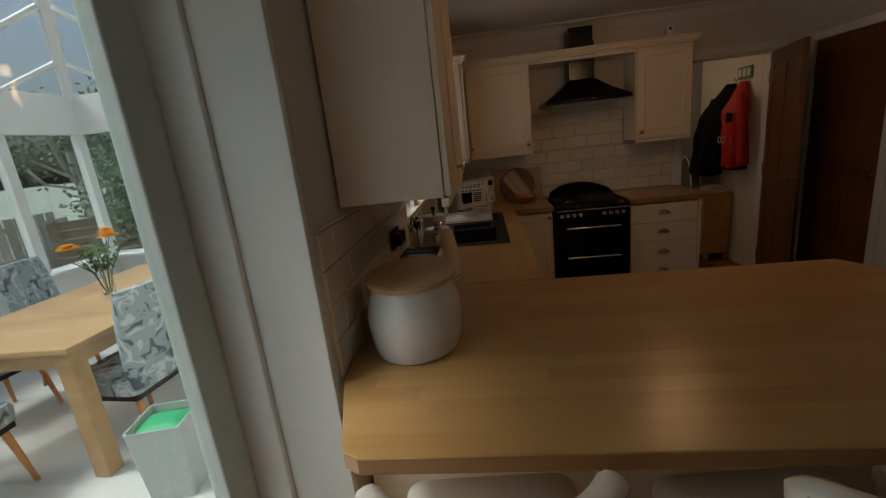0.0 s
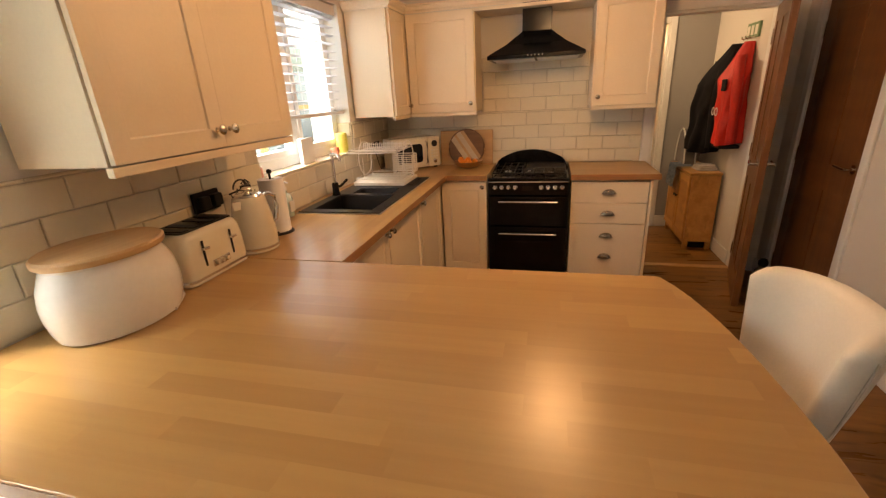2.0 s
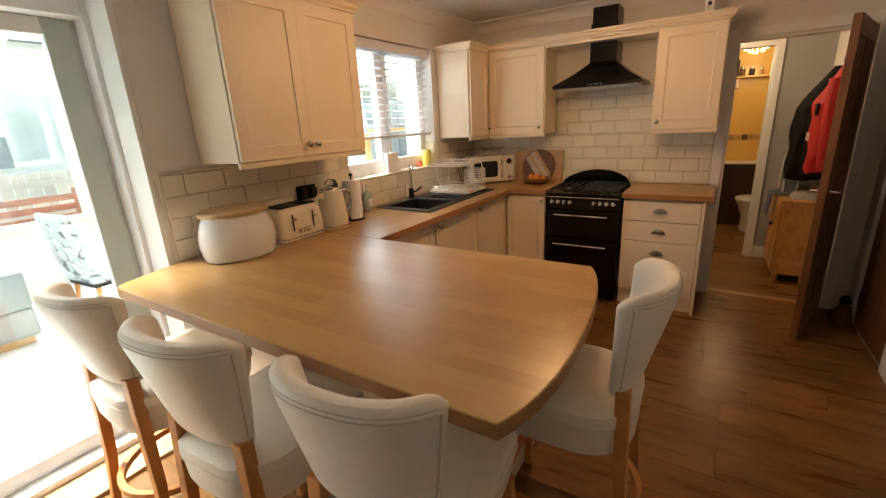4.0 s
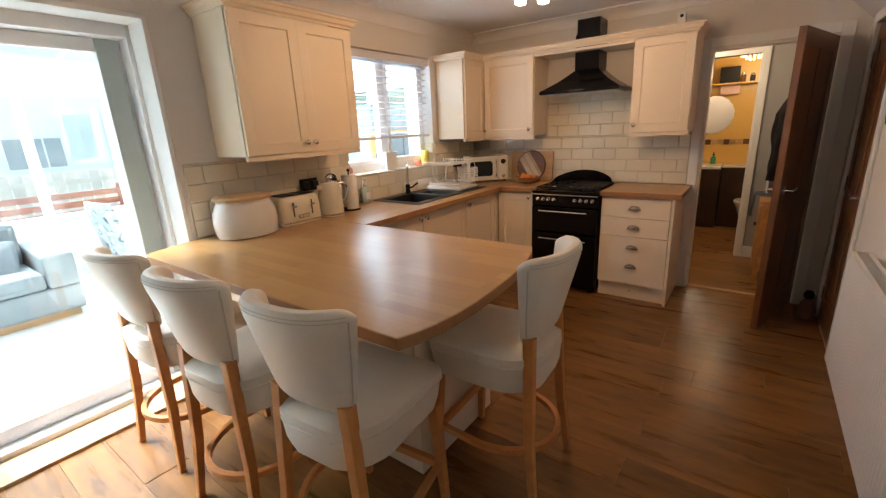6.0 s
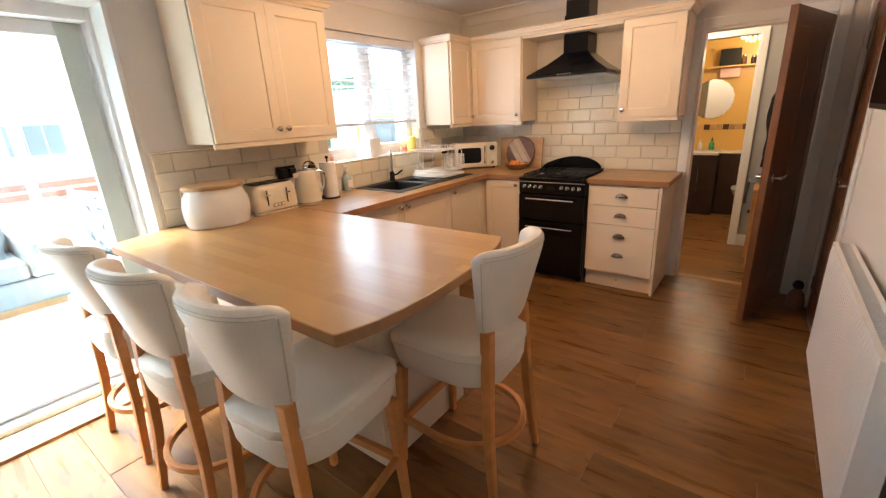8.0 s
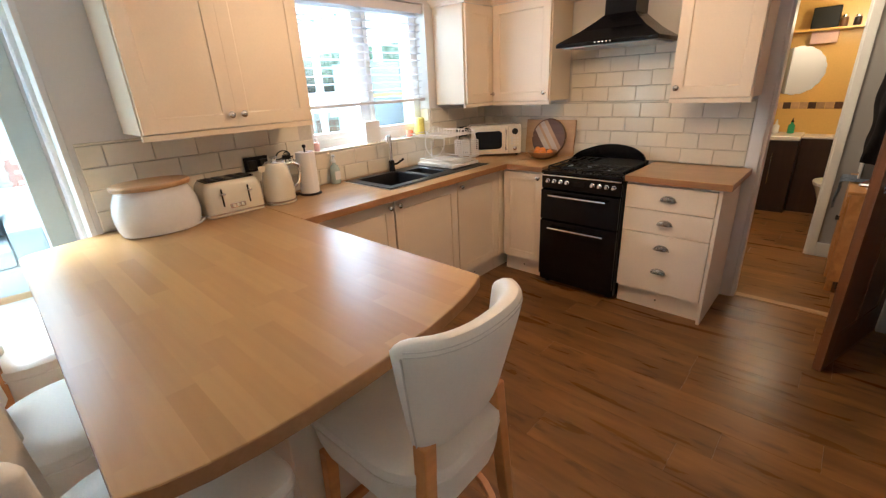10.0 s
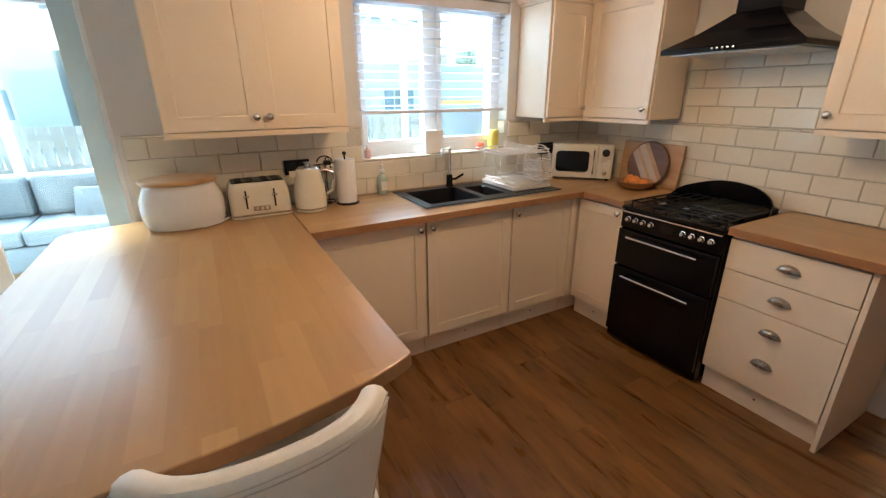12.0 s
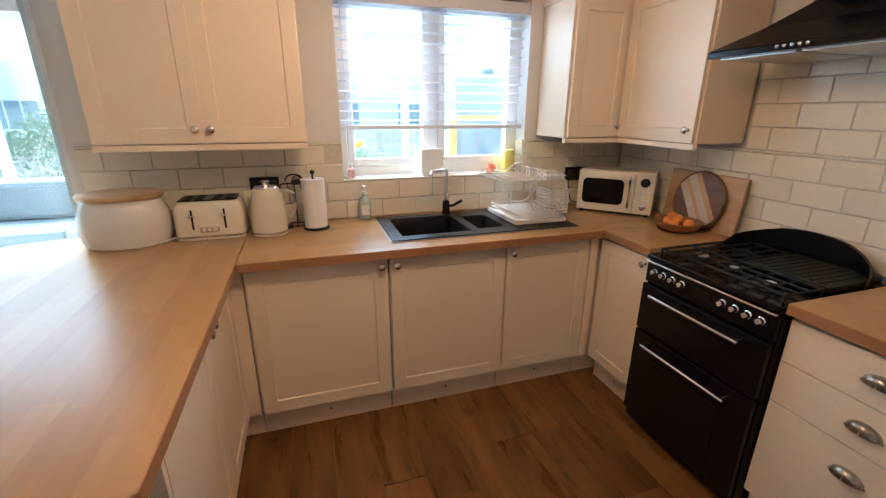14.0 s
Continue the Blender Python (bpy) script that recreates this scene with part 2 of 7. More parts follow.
def box(bm, x0, y0, z0, x1, y1, z1):
    vs = [bm.verts.new(p) for p in ((x0, y0, z0), (x1, y0, z0), (x1, y1, z0), (x0, y1, z0), (x0, y0, z1), (x1, y0, z1), (x1, y1, z1), (x0, y1, z1))]
    for f in ((3, 2, 1, 0), (4, 5, 6, 7), (0, 1, 5, 4), (1, 2, 6, 5), (2, 3, 7, 6), (3, 0, 4, 7)):
        bm.faces.new([vs[i] for i in f])
    return vs


def prism(bm, outline, z0, z1):
    """An upright prism over a counter-clockwise outline of (x, y)."""
    low, high = [bm.verts.new((x, y, z0)) for x, y in outline], [bm.verts.new((x, y, z1)) for x, y in outline]
    bm.faces.new(low[::-1]), bm.faces.new(high)
    for i in range(len(outline)):
        j = (i + 1) % len(outline)
        bm.faces.new((low[i], low[j], high[j], high[i]))


def lathe(bm, profile, seg=32, centre=(0, 0, 0), squash=(1, 1), axis="z"):
    """A turned solid: profile of (radius, height) from bottom to top."""
    rings = []
    for r, h in profile:
        ring = []
        for k in range(seg):
            a = 2 * math.pi * k / seg
            p = (r * math.cos(a) * squash[0], r * math.sin(a) * squash[1], h)
            if axis == "y":
                p = (p[0], -p[2], p[1])
            elif axis == "x":
                p = (p[2], p[0], p[1])
            ring.append(bm.verts.new((centre[0] + p[0], centre[1] + p[1], centre[2] + p[2])))
        rings.append(ring)
    for a, b in zip(rings, rings[1:]):
        for k in range(seg):
            bm.faces.new((a[k], a[(k + 1) % seg], b[(k + 1) % seg], b[k]))
    bm.faces.new(rings[0][::-1]), bm.faces.new(rings[-1])


def tube(bm, points, r, seg=8, closed=False):
    """A round bar along points."""
    pts = [Vector(p) for p in points]
    rings = []
    up = Vector((0, 0, 1))
    count = len(pts)
    for i, p in enumerate(pts):
        a = pts[i - 1] if (i > 0 or closed) else p
        b = pts[(i + 1) % count] if (i < count - 1 or closed) else p
        d = (b - a).normalized()
        side = d.cross(up)
        if side.length < 0.05:
            side = d.cross(Vector((1, 0, 0)))
        side.normalize()
        v = side.cross(d)
        rings.append([bm.verts.new(p + r * (math.cos(2 * math.pi * k / seg) * side + math.sin(2 * math.pi * k / seg) * v)) for k in range(seg)])
    pairs = list(zip(rings, rings[1:])) + ([(rings[-1], rings[0])] if closed else [])
    for a, b in pairs:
        for k in range(seg):
            bm.faces.new((a[k], a[(k + 1) % seg], b[(k + 1) % seg], b[k]))
    if not closed:
        bm.faces.new(rings[0][::-1]), bm.faces.new(rings[-1])


def finish(name, bm, material, bevel=0.0, smooth=False, segments=2):
    bmesh.ops.recalc_face_normals(bm, faces=bm.faces)
    me = bpy.data.meshes.new(name)
    bm.to_mesh(me)
    bm.free()
    me.materials.append(material)
    if smooth:
        for f in me.polygons:
            f.use_smooth = True
        me.set_sharp_from_angle(angle=radians(40))
    ob = new(name, me)
    if bevel:
        b = ob.modifiers.new("edge", "BEVEL")
        b.width, b.segments, b.limit_method, b.harden_normals = bevel, segments, "ANGLE", False
        if smooth:
            b.angle_limit = radians(45)
    return ob


def part(name, bm, material, parent, label="", bevel=0.0, smooth=False, kind="", segments=2):
    ob = finish(name, bm, material, bevel, smooth, segments)
    ob.parent = parent
    return tagged(ob, label, kind=kind)


def thing(name, m, label, category, group=""):
    ob = new(name)
    ob.empty_display_size = 0.05
    ob.matrix_world = m
    return tagged(ob, label, category, group)


def built(name, material, boxes, bevel=0.0, kind="structure", label="", parent=None):
    """One mesh of plain boxes."""
    bm = bmesh.new()
    for b in boxes:
        box(bm, *b)
    ob = finish(name, bm, material, bevel)
    if parent is not None:
        ob.parent = parent
    return tagged(ob, label, kind=kind)


def child(name, material, parent, *boxes, bevel=0.0015, label="", kind=""):
    return built(name, material, boxes, bevel, kind, label, parent)


def span(a, b, n):
    return [a + (b - a) * i / (n - 1) for i in range(n)]

# ---- large structure ----
H = 2.42
WT = 0.33
floor = built("floor", M_GROUT, [(-0.33, -1.6, -0.10, 3.30, 5.05, -0.012), (1.2, 5.05, -0.10, 3.10, 8.4, -0.012)])
tagged(floor, "brown oak-effect laminate plank floor running through the kitchen")
ceiling = built("ceiling", M_CEIL, [(-WT, -1.6, H, 3.30, 5.05, H + 0.12)])
built("ceiling", M_CEIL, [(1.2, 5.05, 2.34, 3.10, 8.4, 2.46)])

WY0, WY1, WZ0, WZ1 = 3.15, 4.28, 1.145, 2.13
PY0, PY1, PZ1 = -0.45, 1.90, 2.12
wall_west = built("wall_west", M_WALL, [
    (-WT, PY1, 0, -0.008, WY0, H), (-WT, WY1, 0, -0.008, 5.05, H), (-WT, WY0, 0, -0.008, WY1, WZ0), (-WT, WY0, WZ1, -0.008, WY1, H),
    (-WT, PY0, PZ1, -0.008, PY1, H), (-WT, -1.6, 0, -0.008, PY0, H)])
DX0, DX1, DZ = 2.22, 2.98, 2.0
wall_north = built("wall_north", M_WALL, [(-0.008, 5.03, 0, DX0, 5.15, H), (DX1, 5.03, 0, 3.13, 5.15, H), (DX0, 5.03, DZ, DX1, 5.15, H)])
D2Y0, D2Y1 = 4.10, 4.80
wall_east = built("wall_east", M_WALL, [(3.13, -1.6, 0, 3.25, D2Y0, H), (3.13, D2Y1, 0, 3.25, 5.15, H), (3.13, D2Y0, 2.0, 3.25, D2Y1, H)])
wall_south = built("wall_south", M_WALL, [(-WT, -1.72, 0, 3.25, -1.6, H)])

# sloped boxing under the stairs, in the corner above the doors
bm = bmesh.new()
for y in (2.2, 5.03):
    for x, z in ((2.78, H), (3.13, 2.06), (3.13, H)):
        bm.verts.new((x, y, z))
bm.verts.ensure_lookup_table()
v = bm.verts
for f in ((0, 2, 1), (3, 4, 5), (0, 1, 4, 3), (1, 2, 5, 4), (2, 0, 3, 5)):
    bm.faces.new([v[i] for i in f])
tagged(finish("soffit", bm, M_CEIL), kind="structure")


def coving(name, a, b, inward):
    """A concave cornice between two corners of the ceiling."""
    a, b, n = Vector(a), Vector(b), Vector(inward)
    bm = bmesh.new()
    prof = [(0, 0), (0, -0.095)] + [(0.012 + 0.083 * (1 - math.cos(t)), -0.095 + 0.083 * math.sin(t)) for t in span(0, math.pi / 2, 6)] + [(0.095, 0)]
    rows = []
    for p in (a, b):
        rows.append([bm.verts.new(p + n * u + Vector((0, 0, w))) for u, w in prof])
    for k in range(len(prof)):
        j = (k + 1) % len(prof)
        bm.faces.new((rows[0][k], rows[0][j], rows[1][j], rows[1][k]))
    bm.faces.new(rows[0]), bm.faces.new(rows[1][::-1])
    return tagged(finish(name, bm, M_CEIL, smooth=True), kind="structure")


coving("coving", (-0.008, -1.6, H), (-0.008, 5.03, H), (1, 0, 0))
coving("coving", (0.087, 5.03, H), (2.80, 5.03, H), (0, -1, 0))

for a in [(3.113, -1.6, 0, 3.13, 4.03, 0.12), (3.113, 4.87, 0, 3.13, 5.03, 0.12), (-0.008, -1.6, 0, 0.010, PY0 - 0.02, 0.12), (-0.008, 1.95, 0, 0.008, 2.0, 0.12)]:
    built("baseboard", M_WHITE, [a], 0.004)


def architrave(name, fixed, u0, u1, z1, w, axis, side, d=0.018):
    """A painted casing round an opening; fixed is the wall face, side the way it stands out."""
    f0, f1 = sorted((fixed, fixed + side * d))
    bars = [(u0 - w, 0, u0, z1 + w), (u1, 0, u1 + w, z1 + w), (u0, z1, u1, z1 + w)]
    for a0, z0, a1, z2 in bars:
        b = (a0, f0, z0, a1, f1, z2) if axis == "x" else (f0, a0, z0, f1, a1, z2)
        built(name, M_WHITE, [b], 0.005)


architrave("door_casing", 5.03, DX0 - 0.0, DX1, DZ, 0.07, "x", -1)
architrave("door_casing", 5.15, DX0, DX1, DZ, 0.07, "x", 1)
built("door_lining", M_WHITE, [(DX0, 5.03, 0, DX0 + 0.018, 5.15, DZ)])
built("door_lining", M_WHITE, [(DX1 - 0.018, 5.045, 0, DX1, 5.15, DZ)])
built("door_lining", M_WHITE, [(DX0 + 0.018, 5.03, DZ - 0.018, DX1 - 0.018, 5.15, DZ)])
built("threshold", M_OAK, [(DX0 + 0.018, 5.06, -0.01, DX1 - 0.018, 5.12, 0.006)], 0.003)
architrave("cupboard_casing", 3.13, D2Y0, D2Y1, 2.0, 0.06, "y", -1)
built("cupboard_back", M_WALL, [(3.25, D2Y0 - 0.1, 0, 3.30, D2Y1 + 0.1, 2.1)])

# hall and bathroom
BX0, BX1, BZ = 1.80, 2.545, 2.06
built("wall_hall_east", M_WALL, [(2.975, 5.15, 0, 3.10, 6.29, 2.34)])
built("wall_hall_west", M_WALL, [(1.2, 5.15, 0, 1.3, 6.29, 2.34)])
# grey for the north wall only, deepened in colour to offset the hall light
M_HALL = mat("darkened_grey_wall", (0.34, 0.33, 0.32), 0.85, vary=0.03, scale=2, bump=0.0004, bump_scale=180)
built("wall_hall_north", M_HALL, [(1.2, 6.29, 0, BX0, 6.40, 2.34), (BX1, 6.29, 0, 3.10, 6.40, 2.34), (BX0, 6.29, BZ, BX1, 6.40, 2.34)])
architrave("bathroom_casing", 6.29, BX0, BX1, BZ, 0.06, "x", -1)
built("bathroom_door_lining", M_WHITE, [(BX1 - 0.015, 6.29, 0, BX1, 6.40, BZ)])
built("baseboard", M_WHITE, [(BX1 + 0.06, 6.274, 0, 2.975, 6.29, 0.12)], 0.004)
built("baseboard", M_WHITE, [(2.959, 5.17, 0, 2.975, 6.27, 0.12)], 0.004)
M_YELLOW = mat("yellow_bathroom_tile", (0.66, 0.43, 0.11), 0.3, vary=0.06, scale=6)
built("wall_bath", M_YELLOW, [(1.2, 8.05, 0, 3.10, 8.15, 2.34), (1.2, 6.40, 0, 1.3, 8.05, 2.34), (2.95, 6.40, 0, 3.10, 8.05, 2.34)])

# ---- the window over the sink ----
window_1 = thing("window_1", pose(0, 0, 0), "white two-light window with glazing over the sink", "window")
window_1["kind"] = "structure"
fx0, fx1 = -0.19, -0.12
child("window_frame", M_UPVC, window_1, (fx0, WY0, WZ0 + 0.01, fx1, WY0 + 0.045, WZ1), (fx0, WY1 - 0.045, WZ0 + 0.01, fx1, WY1, WZ1),
      (fx0, WY0 + 0.045, WZ0 + 0.01, fx1, WY1 - 0.045, WZ0 + 0.07), (fx0, WY0 + 0.045, WZ1 - 0.05, fx1, WY1 - 0.045, WZ1),
      (fx0, 3.685, WZ0 + 0.07, fx1, 3.745, WZ1 - 0.05), bevel=0.004)
for y0, y1 in ((WY0 + 0.045, 3.685), (3.745, WY1 - 0.045)):
    child("sash", M_UPVC, window_1, (-0.17, y0, WZ0 + 0.07, -0.112, y0 + 0.04, WZ1 - 0.05), (-0.17, y1 - 0.04, WZ0 + 0.07, -0.112, y1, WZ1 - 0.05),
          (-0.17, y0 + 0.04, WZ0 + 0.07, -0.112, y1 - 0.04, WZ0 + 0.11), (-0.17, y0 + 0.04, WZ1 - 0.09, -0.112, y1 - 0.04, WZ1 - 0.05), bevel=0.004)
    p = child("pane", M_PANE, window_1, (-0.146, y0 + 0.04, WZ0 + 0.11, -0.142, y1 - 0.04, WZ1 - 0.09), bevel=0)
    p.visible_shadow = False
child("window_sill", M_TILE, window_1, (-0.12, WY0, WZ0, 0.004, WY1, WZ0 + 0.010), bevel=0.002, label="cream tiled window sill")
child("window_reveal", M_WHITE, window_1, (-0.12, WY1 - 0.004, 1.36, -0.008, WY1, WZ1), (-0.12, WY0, WZ0 + 0.01, -0.008, WY0 + 0.004, WZ1), bevel=0)

# ---- the sliding patio door ----
door_1 = thing("door_1", pose(0, 0, 0), "white framed sliding glass patio door to the conservatory", "patio door")
door_1["kind"] = "structure"
child("door_frame", M_UPVC, door_1, (-0.32, PY1 - 0.045, 0, -0.19, PY1, PZ1), (-0.32, PY0, 0, -0.19, PY0 + 0.05, PZ1),
      (-0.32, PY0 + 0.05, PZ1 - 0.09, -0.19, PY1 - 0.045, PZ1), (-0.32, PY0 + 0.05, 0, -0.19, PY1 - 0.045, 0.05), bevel=0.004)
child("inner_jamb", M_WHITE, door_1, (-0.19, PY1 - 0.025, 0, -0.008, PY1, PZ1 - 0.025), (-0.19, PY0, PZ1 - 0.025, -0.008, PY1, PZ1), (-0.19, PY0, 0, -0.008, PY0 + 0.025, PZ1 - 0.025), bevel=0.003)
child("wood_threshold", M_OAK, door_1, (-0.19, PY0 + 0.025, -0.01, 0.03, PY1 - 0.03, 0.018), bevel=0.005, label="pale wooden threshold")
child("silver_strip", M_ALU, door_1, (-0.318, 1.838, 0.05, -0.285, 1.852, PZ1 - 0.09), bevel=0.002)
for name, y0, y1, x in (("sliding_leaf", 0.72, 1.838, -0.325), ("fixed_leaf", PY0 + 0.05, 0.80, -0.27)):
    # the stiles' grey-green is painted shade; the rails keep the plain white
    leaf = child(name, M_SHADEVC, door_1, (x, y1 - 0.105, 0.05, x + 0.045, y1, PZ1 - 0.09), (x, y0, 0.05, x + 0.045, y0 + 0.09, PZ1 - 0.09), bevel=0.005, label="door stile, its shade coloured in as grey-green")
    child("rail", M_UPVC, leaf, (x, y0 + 0.09, 0.05, x + 0.045, y1 - 0.105, 0.13), (x, y0 + 0.09, PZ1 - 0.16, x + 0.045, y1 - 0.105, PZ1 - 0.09), bevel=0.005)
    p = child("pane", M_PANE, leaf, (x + 0.02, y0 + 0.09, 0.13, x + 0.024, y1 - 0.105, PZ1 - 0.16), bevel=0)
    p.visible_shadow = False

# ---- conservatory and garden ----
ground = tagged(built("ground", mat("garden_paving", (0.33, 0.34, 0.31), 0.95, vary=0.25, scale=0.6), [(-1500, -1500, -0.35, 1500, 1500, -0.15)]), kind="structure")
M_CFLOOR = mat("pale_vinyl_floor", (0.74, 0.74, 0.73), 0.35, vary=0.06, scale=2)
CX, CY0, CY1 = -3.75, -1.9, 5.15
built("conservatory_floor", M_CFLOOR, [(CX, CY0, -0.15, -WT, CY1, -0.002)])
SILL, EAVE = 0.70, 2.02
M_CWALL = mat("cream_render", (0.80, 0.79, 0.76), 0.8, vary=0.03)
built("conservatory_wall", M_CWALL, [(CX - 0.12, CY0, -0.15, CX, CY1 + 0.12, SILL), (CX, CY1, -0.15, -WT, CY1 + 0.12, SILL), (CX, CY0 - 0.12, -0.15, -WT, CY0, SILL)])
built("conservatory_sill", M_UPVC, [(CX - 0.16, CY0 - 0.1, SILL, CX + 0.10, CY1 + 0.12, SILL + 0.03), (CX + 0.10, CY1 - 0.10, SILL, -WT, CY1 + 0.12, SILL + 0.03)], 0.006)
frames_y, frames_x = span(CY0, CY1, 10), span(CX, -WT - 0.04, 6)
for y in frames_y:
    built("conservatory_post", M_UPVC, [(CX - 0.08, y - 0.045, SILL + 0.03, CX, y + 0.045, EAVE)], 0.004)
for x in frames_x[1:]:
    built("conservatory_post", M_UPVC, [(x - 0.04, CY1, SILL + 0.03, x + 0.04, CY1 + 0.08, EAVE)], 0.004)
built("conservatory_beam", M_UPVC, [(CX - 0.08, CY0, EAVE, CX + 0.03, CY1 + 0.08, EAVE + 0.38), (CX + 0.03, CY1 - 0.03, EAVE, -WT, CY1 + 0.08, EAVE + 0.38), (CX + 0.03, CY0 - 0.05, EAVE, -WT, CY0 + 0.03, EAVE + 0.38)], 0.004)
glazing = built("conservatory_pane", M_PANE, [(CX - 0.045, CY0, SILL + 0.03, CX - 0.04, CY1, EAVE), (CX, CY1 + 0.04, SILL + 0.03, -WT, CY1 + 0.045, EAVE), (CX, CY0 - 0.045, SILL, -WT, CY0 - 0.04, EAVE)])
glazing.visible_shadow = False
RZ0, RZ1 = EAVE + 0.36, 3.25
SLOPE = (RZ1 - RZ0) / (-WT - CX)
KA = 1.356


def roof_bar(p, q, r=0.022):
    bm = bmesh.new()
    tube(bm, [p, q], r, 6)
    tagged(finish("glazing_bar", bm, M_UPVC), kind="structure")


KH = -WT - 0.03 - CX
roof_bar((CX, CY1, RZ0), (CX + KH, CY1 - KH, RZ0 + SLOPE * KH), 0.045)
for k in (KA, 0.68, 2.0, 2.7):
    roof_bar((CX, CY1 - k, RZ0), (CX + k, CY1 - k, RZ0 + SLOPE * k))
    roof_bar((CX + k, CY1, RZ0), (CX + k, CY1 - k, RZ0 + SLOPE * k))
for y in span(CY1 - KH, CY0 + 0.05, 7):
    roof_bar((CX, y, RZ0), (-WT - 0.03, y, RZ1))
M_ROOFG = mat_pane("roof_glazing", (0.93, 0.97, 0.98))
for vs in (((CX, CY0, RZ0), (-WT, CY0, RZ1), (-WT, CY1 - KH, RZ1), (CX, CY1, RZ0)), ((CX, CY1, RZ0), (-WT, CY1 - KH, RZ1), (-WT, CY1, RZ0))):
    bm = bmesh.new()
    bm.faces.new([bm.verts.new((p[0], p[1], p[2] + 0.03)) for p in vs])
    roof = tagged(finish("conservatory_roof", bm, M_ROOFG), kind="structure")
    roof.visible_shadow = False
# house wall above the conservatory, seen from outside only
built("outer_wall", M_CWALL, [(-WT - 0.01, -1.9, H, -WT, 8.0, 5.2)])

# ---- kitchen units ----


def slab_front(bm, w, h, t=0.019, rail=0.062, sink=0.006, panel=True):
    """A shaker front: stands on z = 0, centred on x, its face at y = -t."""
    if not panel:
        box(bm, -w / 2, -t, 0, w / 2, 0, h)
        return
    rings = []
    for k, y in ((0, 0.0), (0, -t), (rail, -t), (rail + 0.004, -t + sink)):
        rings.append([bm.verts.new(p) for p in ((-w / 2 + k, y, k), (w / 2 - k, y, k), (w / 2 - k, y, h - k), (-w / 2 + k, y, h - k))])
    for a, b in zip(rings, rings[1:]):
        for k in range(4):
            bm.faces.new((a[k], a[(k + 1) % 4], b[(k + 1) % 4], b[k]))
    bm.faces.new(rings[0]), bm.faces.new(rings[-1])


def knob(parent, x, z, y=-0.019):
    bm = bmesh.new()
    lathe(bm, [(0.009, 0), (0.006, 0.004), (0.005, 0.014), (0.015, 0.019), (0.017, 0.025), (0.012, 0.030), (0.004, 0.032)], 16, (x, y, z), axis="y")
    part("knob", bm, M_PEWTER, parent, "aged pewter knob", smooth=True)


def cup_pull(parent, x, z, y=-0.019):
    """A half-round cup handle, open below."""
    bm = bmesh.new()
    rings = []
    for i in range(13):
        a = math.pi * i / 12
        row = []
        for j in range(7):
            b = math.pi / 2 * j / 6
            row.append(bm.verts.new((x + 0.047 * math.cos(a) * math.cos(b * 0.98), y - 0.026 * math.sin(b), z + 0.034 * math.sin(a) * math.cos(b * 0.75) - 0.014)))
        rings.append(row)
    for a, b in zip(rings, rings[1:]):
        for j in range(6):
            bm.faces.new((a[j], a[j + 1], b[j + 1], b[j]))
    bmesh.ops.solidify(bm, geom=list(bm.faces), thickness=0.002)
    box(bm, x - 0.050, y - 0.002, z - 0.017, x + 0.050, y, z - 0.012)
    part("cup_handle", bm, M_PEWTER, parent, "pewter cup handle", smooth=True)


def unit_door(parent, x, z, w, h, knob_side, knob_z, name="door"):
    bm = bmesh.new()
    slab_front(bm, w - 0.003, h)
    d = part(name, bm, M_CREAM, parent, bevel=0.0012)
    d.location = (x, 0, z)
    if knob_side:
        knob(d, knob_side * (w / 2 - 0.032), knob_z - z)
    return d


def base_unit(m, width, doors, label, depth=0.565, group="base cupboards", top=0.885):
    """Carcass from x = 0 to width; the doors' backs lie in y = 0. doors: (x centre, width, knob side)."""
    u = thing("base_cabinet", m, label, "kitchen cabinet", group)
    child("carcass", M_CREAM, u, (0, 0.002, 0.14, width, depth, top), bevel=0.001)
    child("plinth", M_CREAM, u, (0, 0.042, 0, width, 0.058, 0.138), bevel=0.001)
    if doors:
        bm = bmesh.new()
        lathe(bm, [(0.006, 0), (0.006, 0.003)], 10, (width / 2, 0.042, 0.07), axis="y")
        part("plinth_screw", bm, M_PEWTER, u)
    for x, w, k in doors:
        unit_door(u, x, 0.148, w, 0.725, k, 0.838)
    return u


EAST, NORTH, SOUTH = 90, 180, 0
# under the window: fronts face east
FX = 0.592
base_unit(pose(FX, 2.65, 0, 0, 0, EAST), 0.63, [(0.318, 0.615, 1)], "cream shaker base cupboard with one door under the worktop", 0.58)
base_unit(pose(FX, 3.285, 0, 0, 0, EAST), 0.60, [(0.30, 0.595, -1)], "cream shaker sink cupboard with one door below the black sink", 0.58, top=0.76)
child("front_rail", M_CREAM, bpy.data.objects["base_cabinet.001"], (0, 0.002, 0.761, 0.60, 0.020, 0.885), bevel=0.001)
base_unit(pose(FX, 3.89, 0, 0, 0, EAST), 0.50, [(0.25, 0.495, -1)], "cream shaker base cupboard below the draining rack", 0.58, top=0.82)
child("front_rail", M_CREAM, bpy.data.objects["base_cabinet.002"], (0, 0.002, 0.821, 0.50, 0.020, 0.885), bevel=0.001)
u = base_unit(pose(FX, 4.395, 0, 0, 0, EAST), 0.60, [], "blank cream corner cupboard between the two runs of units", 0.58)
child("corner_post", M_CREAM, u, (0, -0.019, 0.148, 0.05, 0.0, 0.873), bevel=0.001)
FY = 4.475
fill = thing("corner_filler", pose(0, 0, 0), "narrow cream filler panel between the peninsula and the sink units", "filler panel")
child("panel", M_CREAM, fill, (0.50, 2.578, 0.14, 0.592, 2.647, 0.885), bevel=0.001)
child("plinth", M_CREAM, fill, (0.532, 2.52, 0.0, 0.5495, 2.647, 0.138), bevel=0.001)
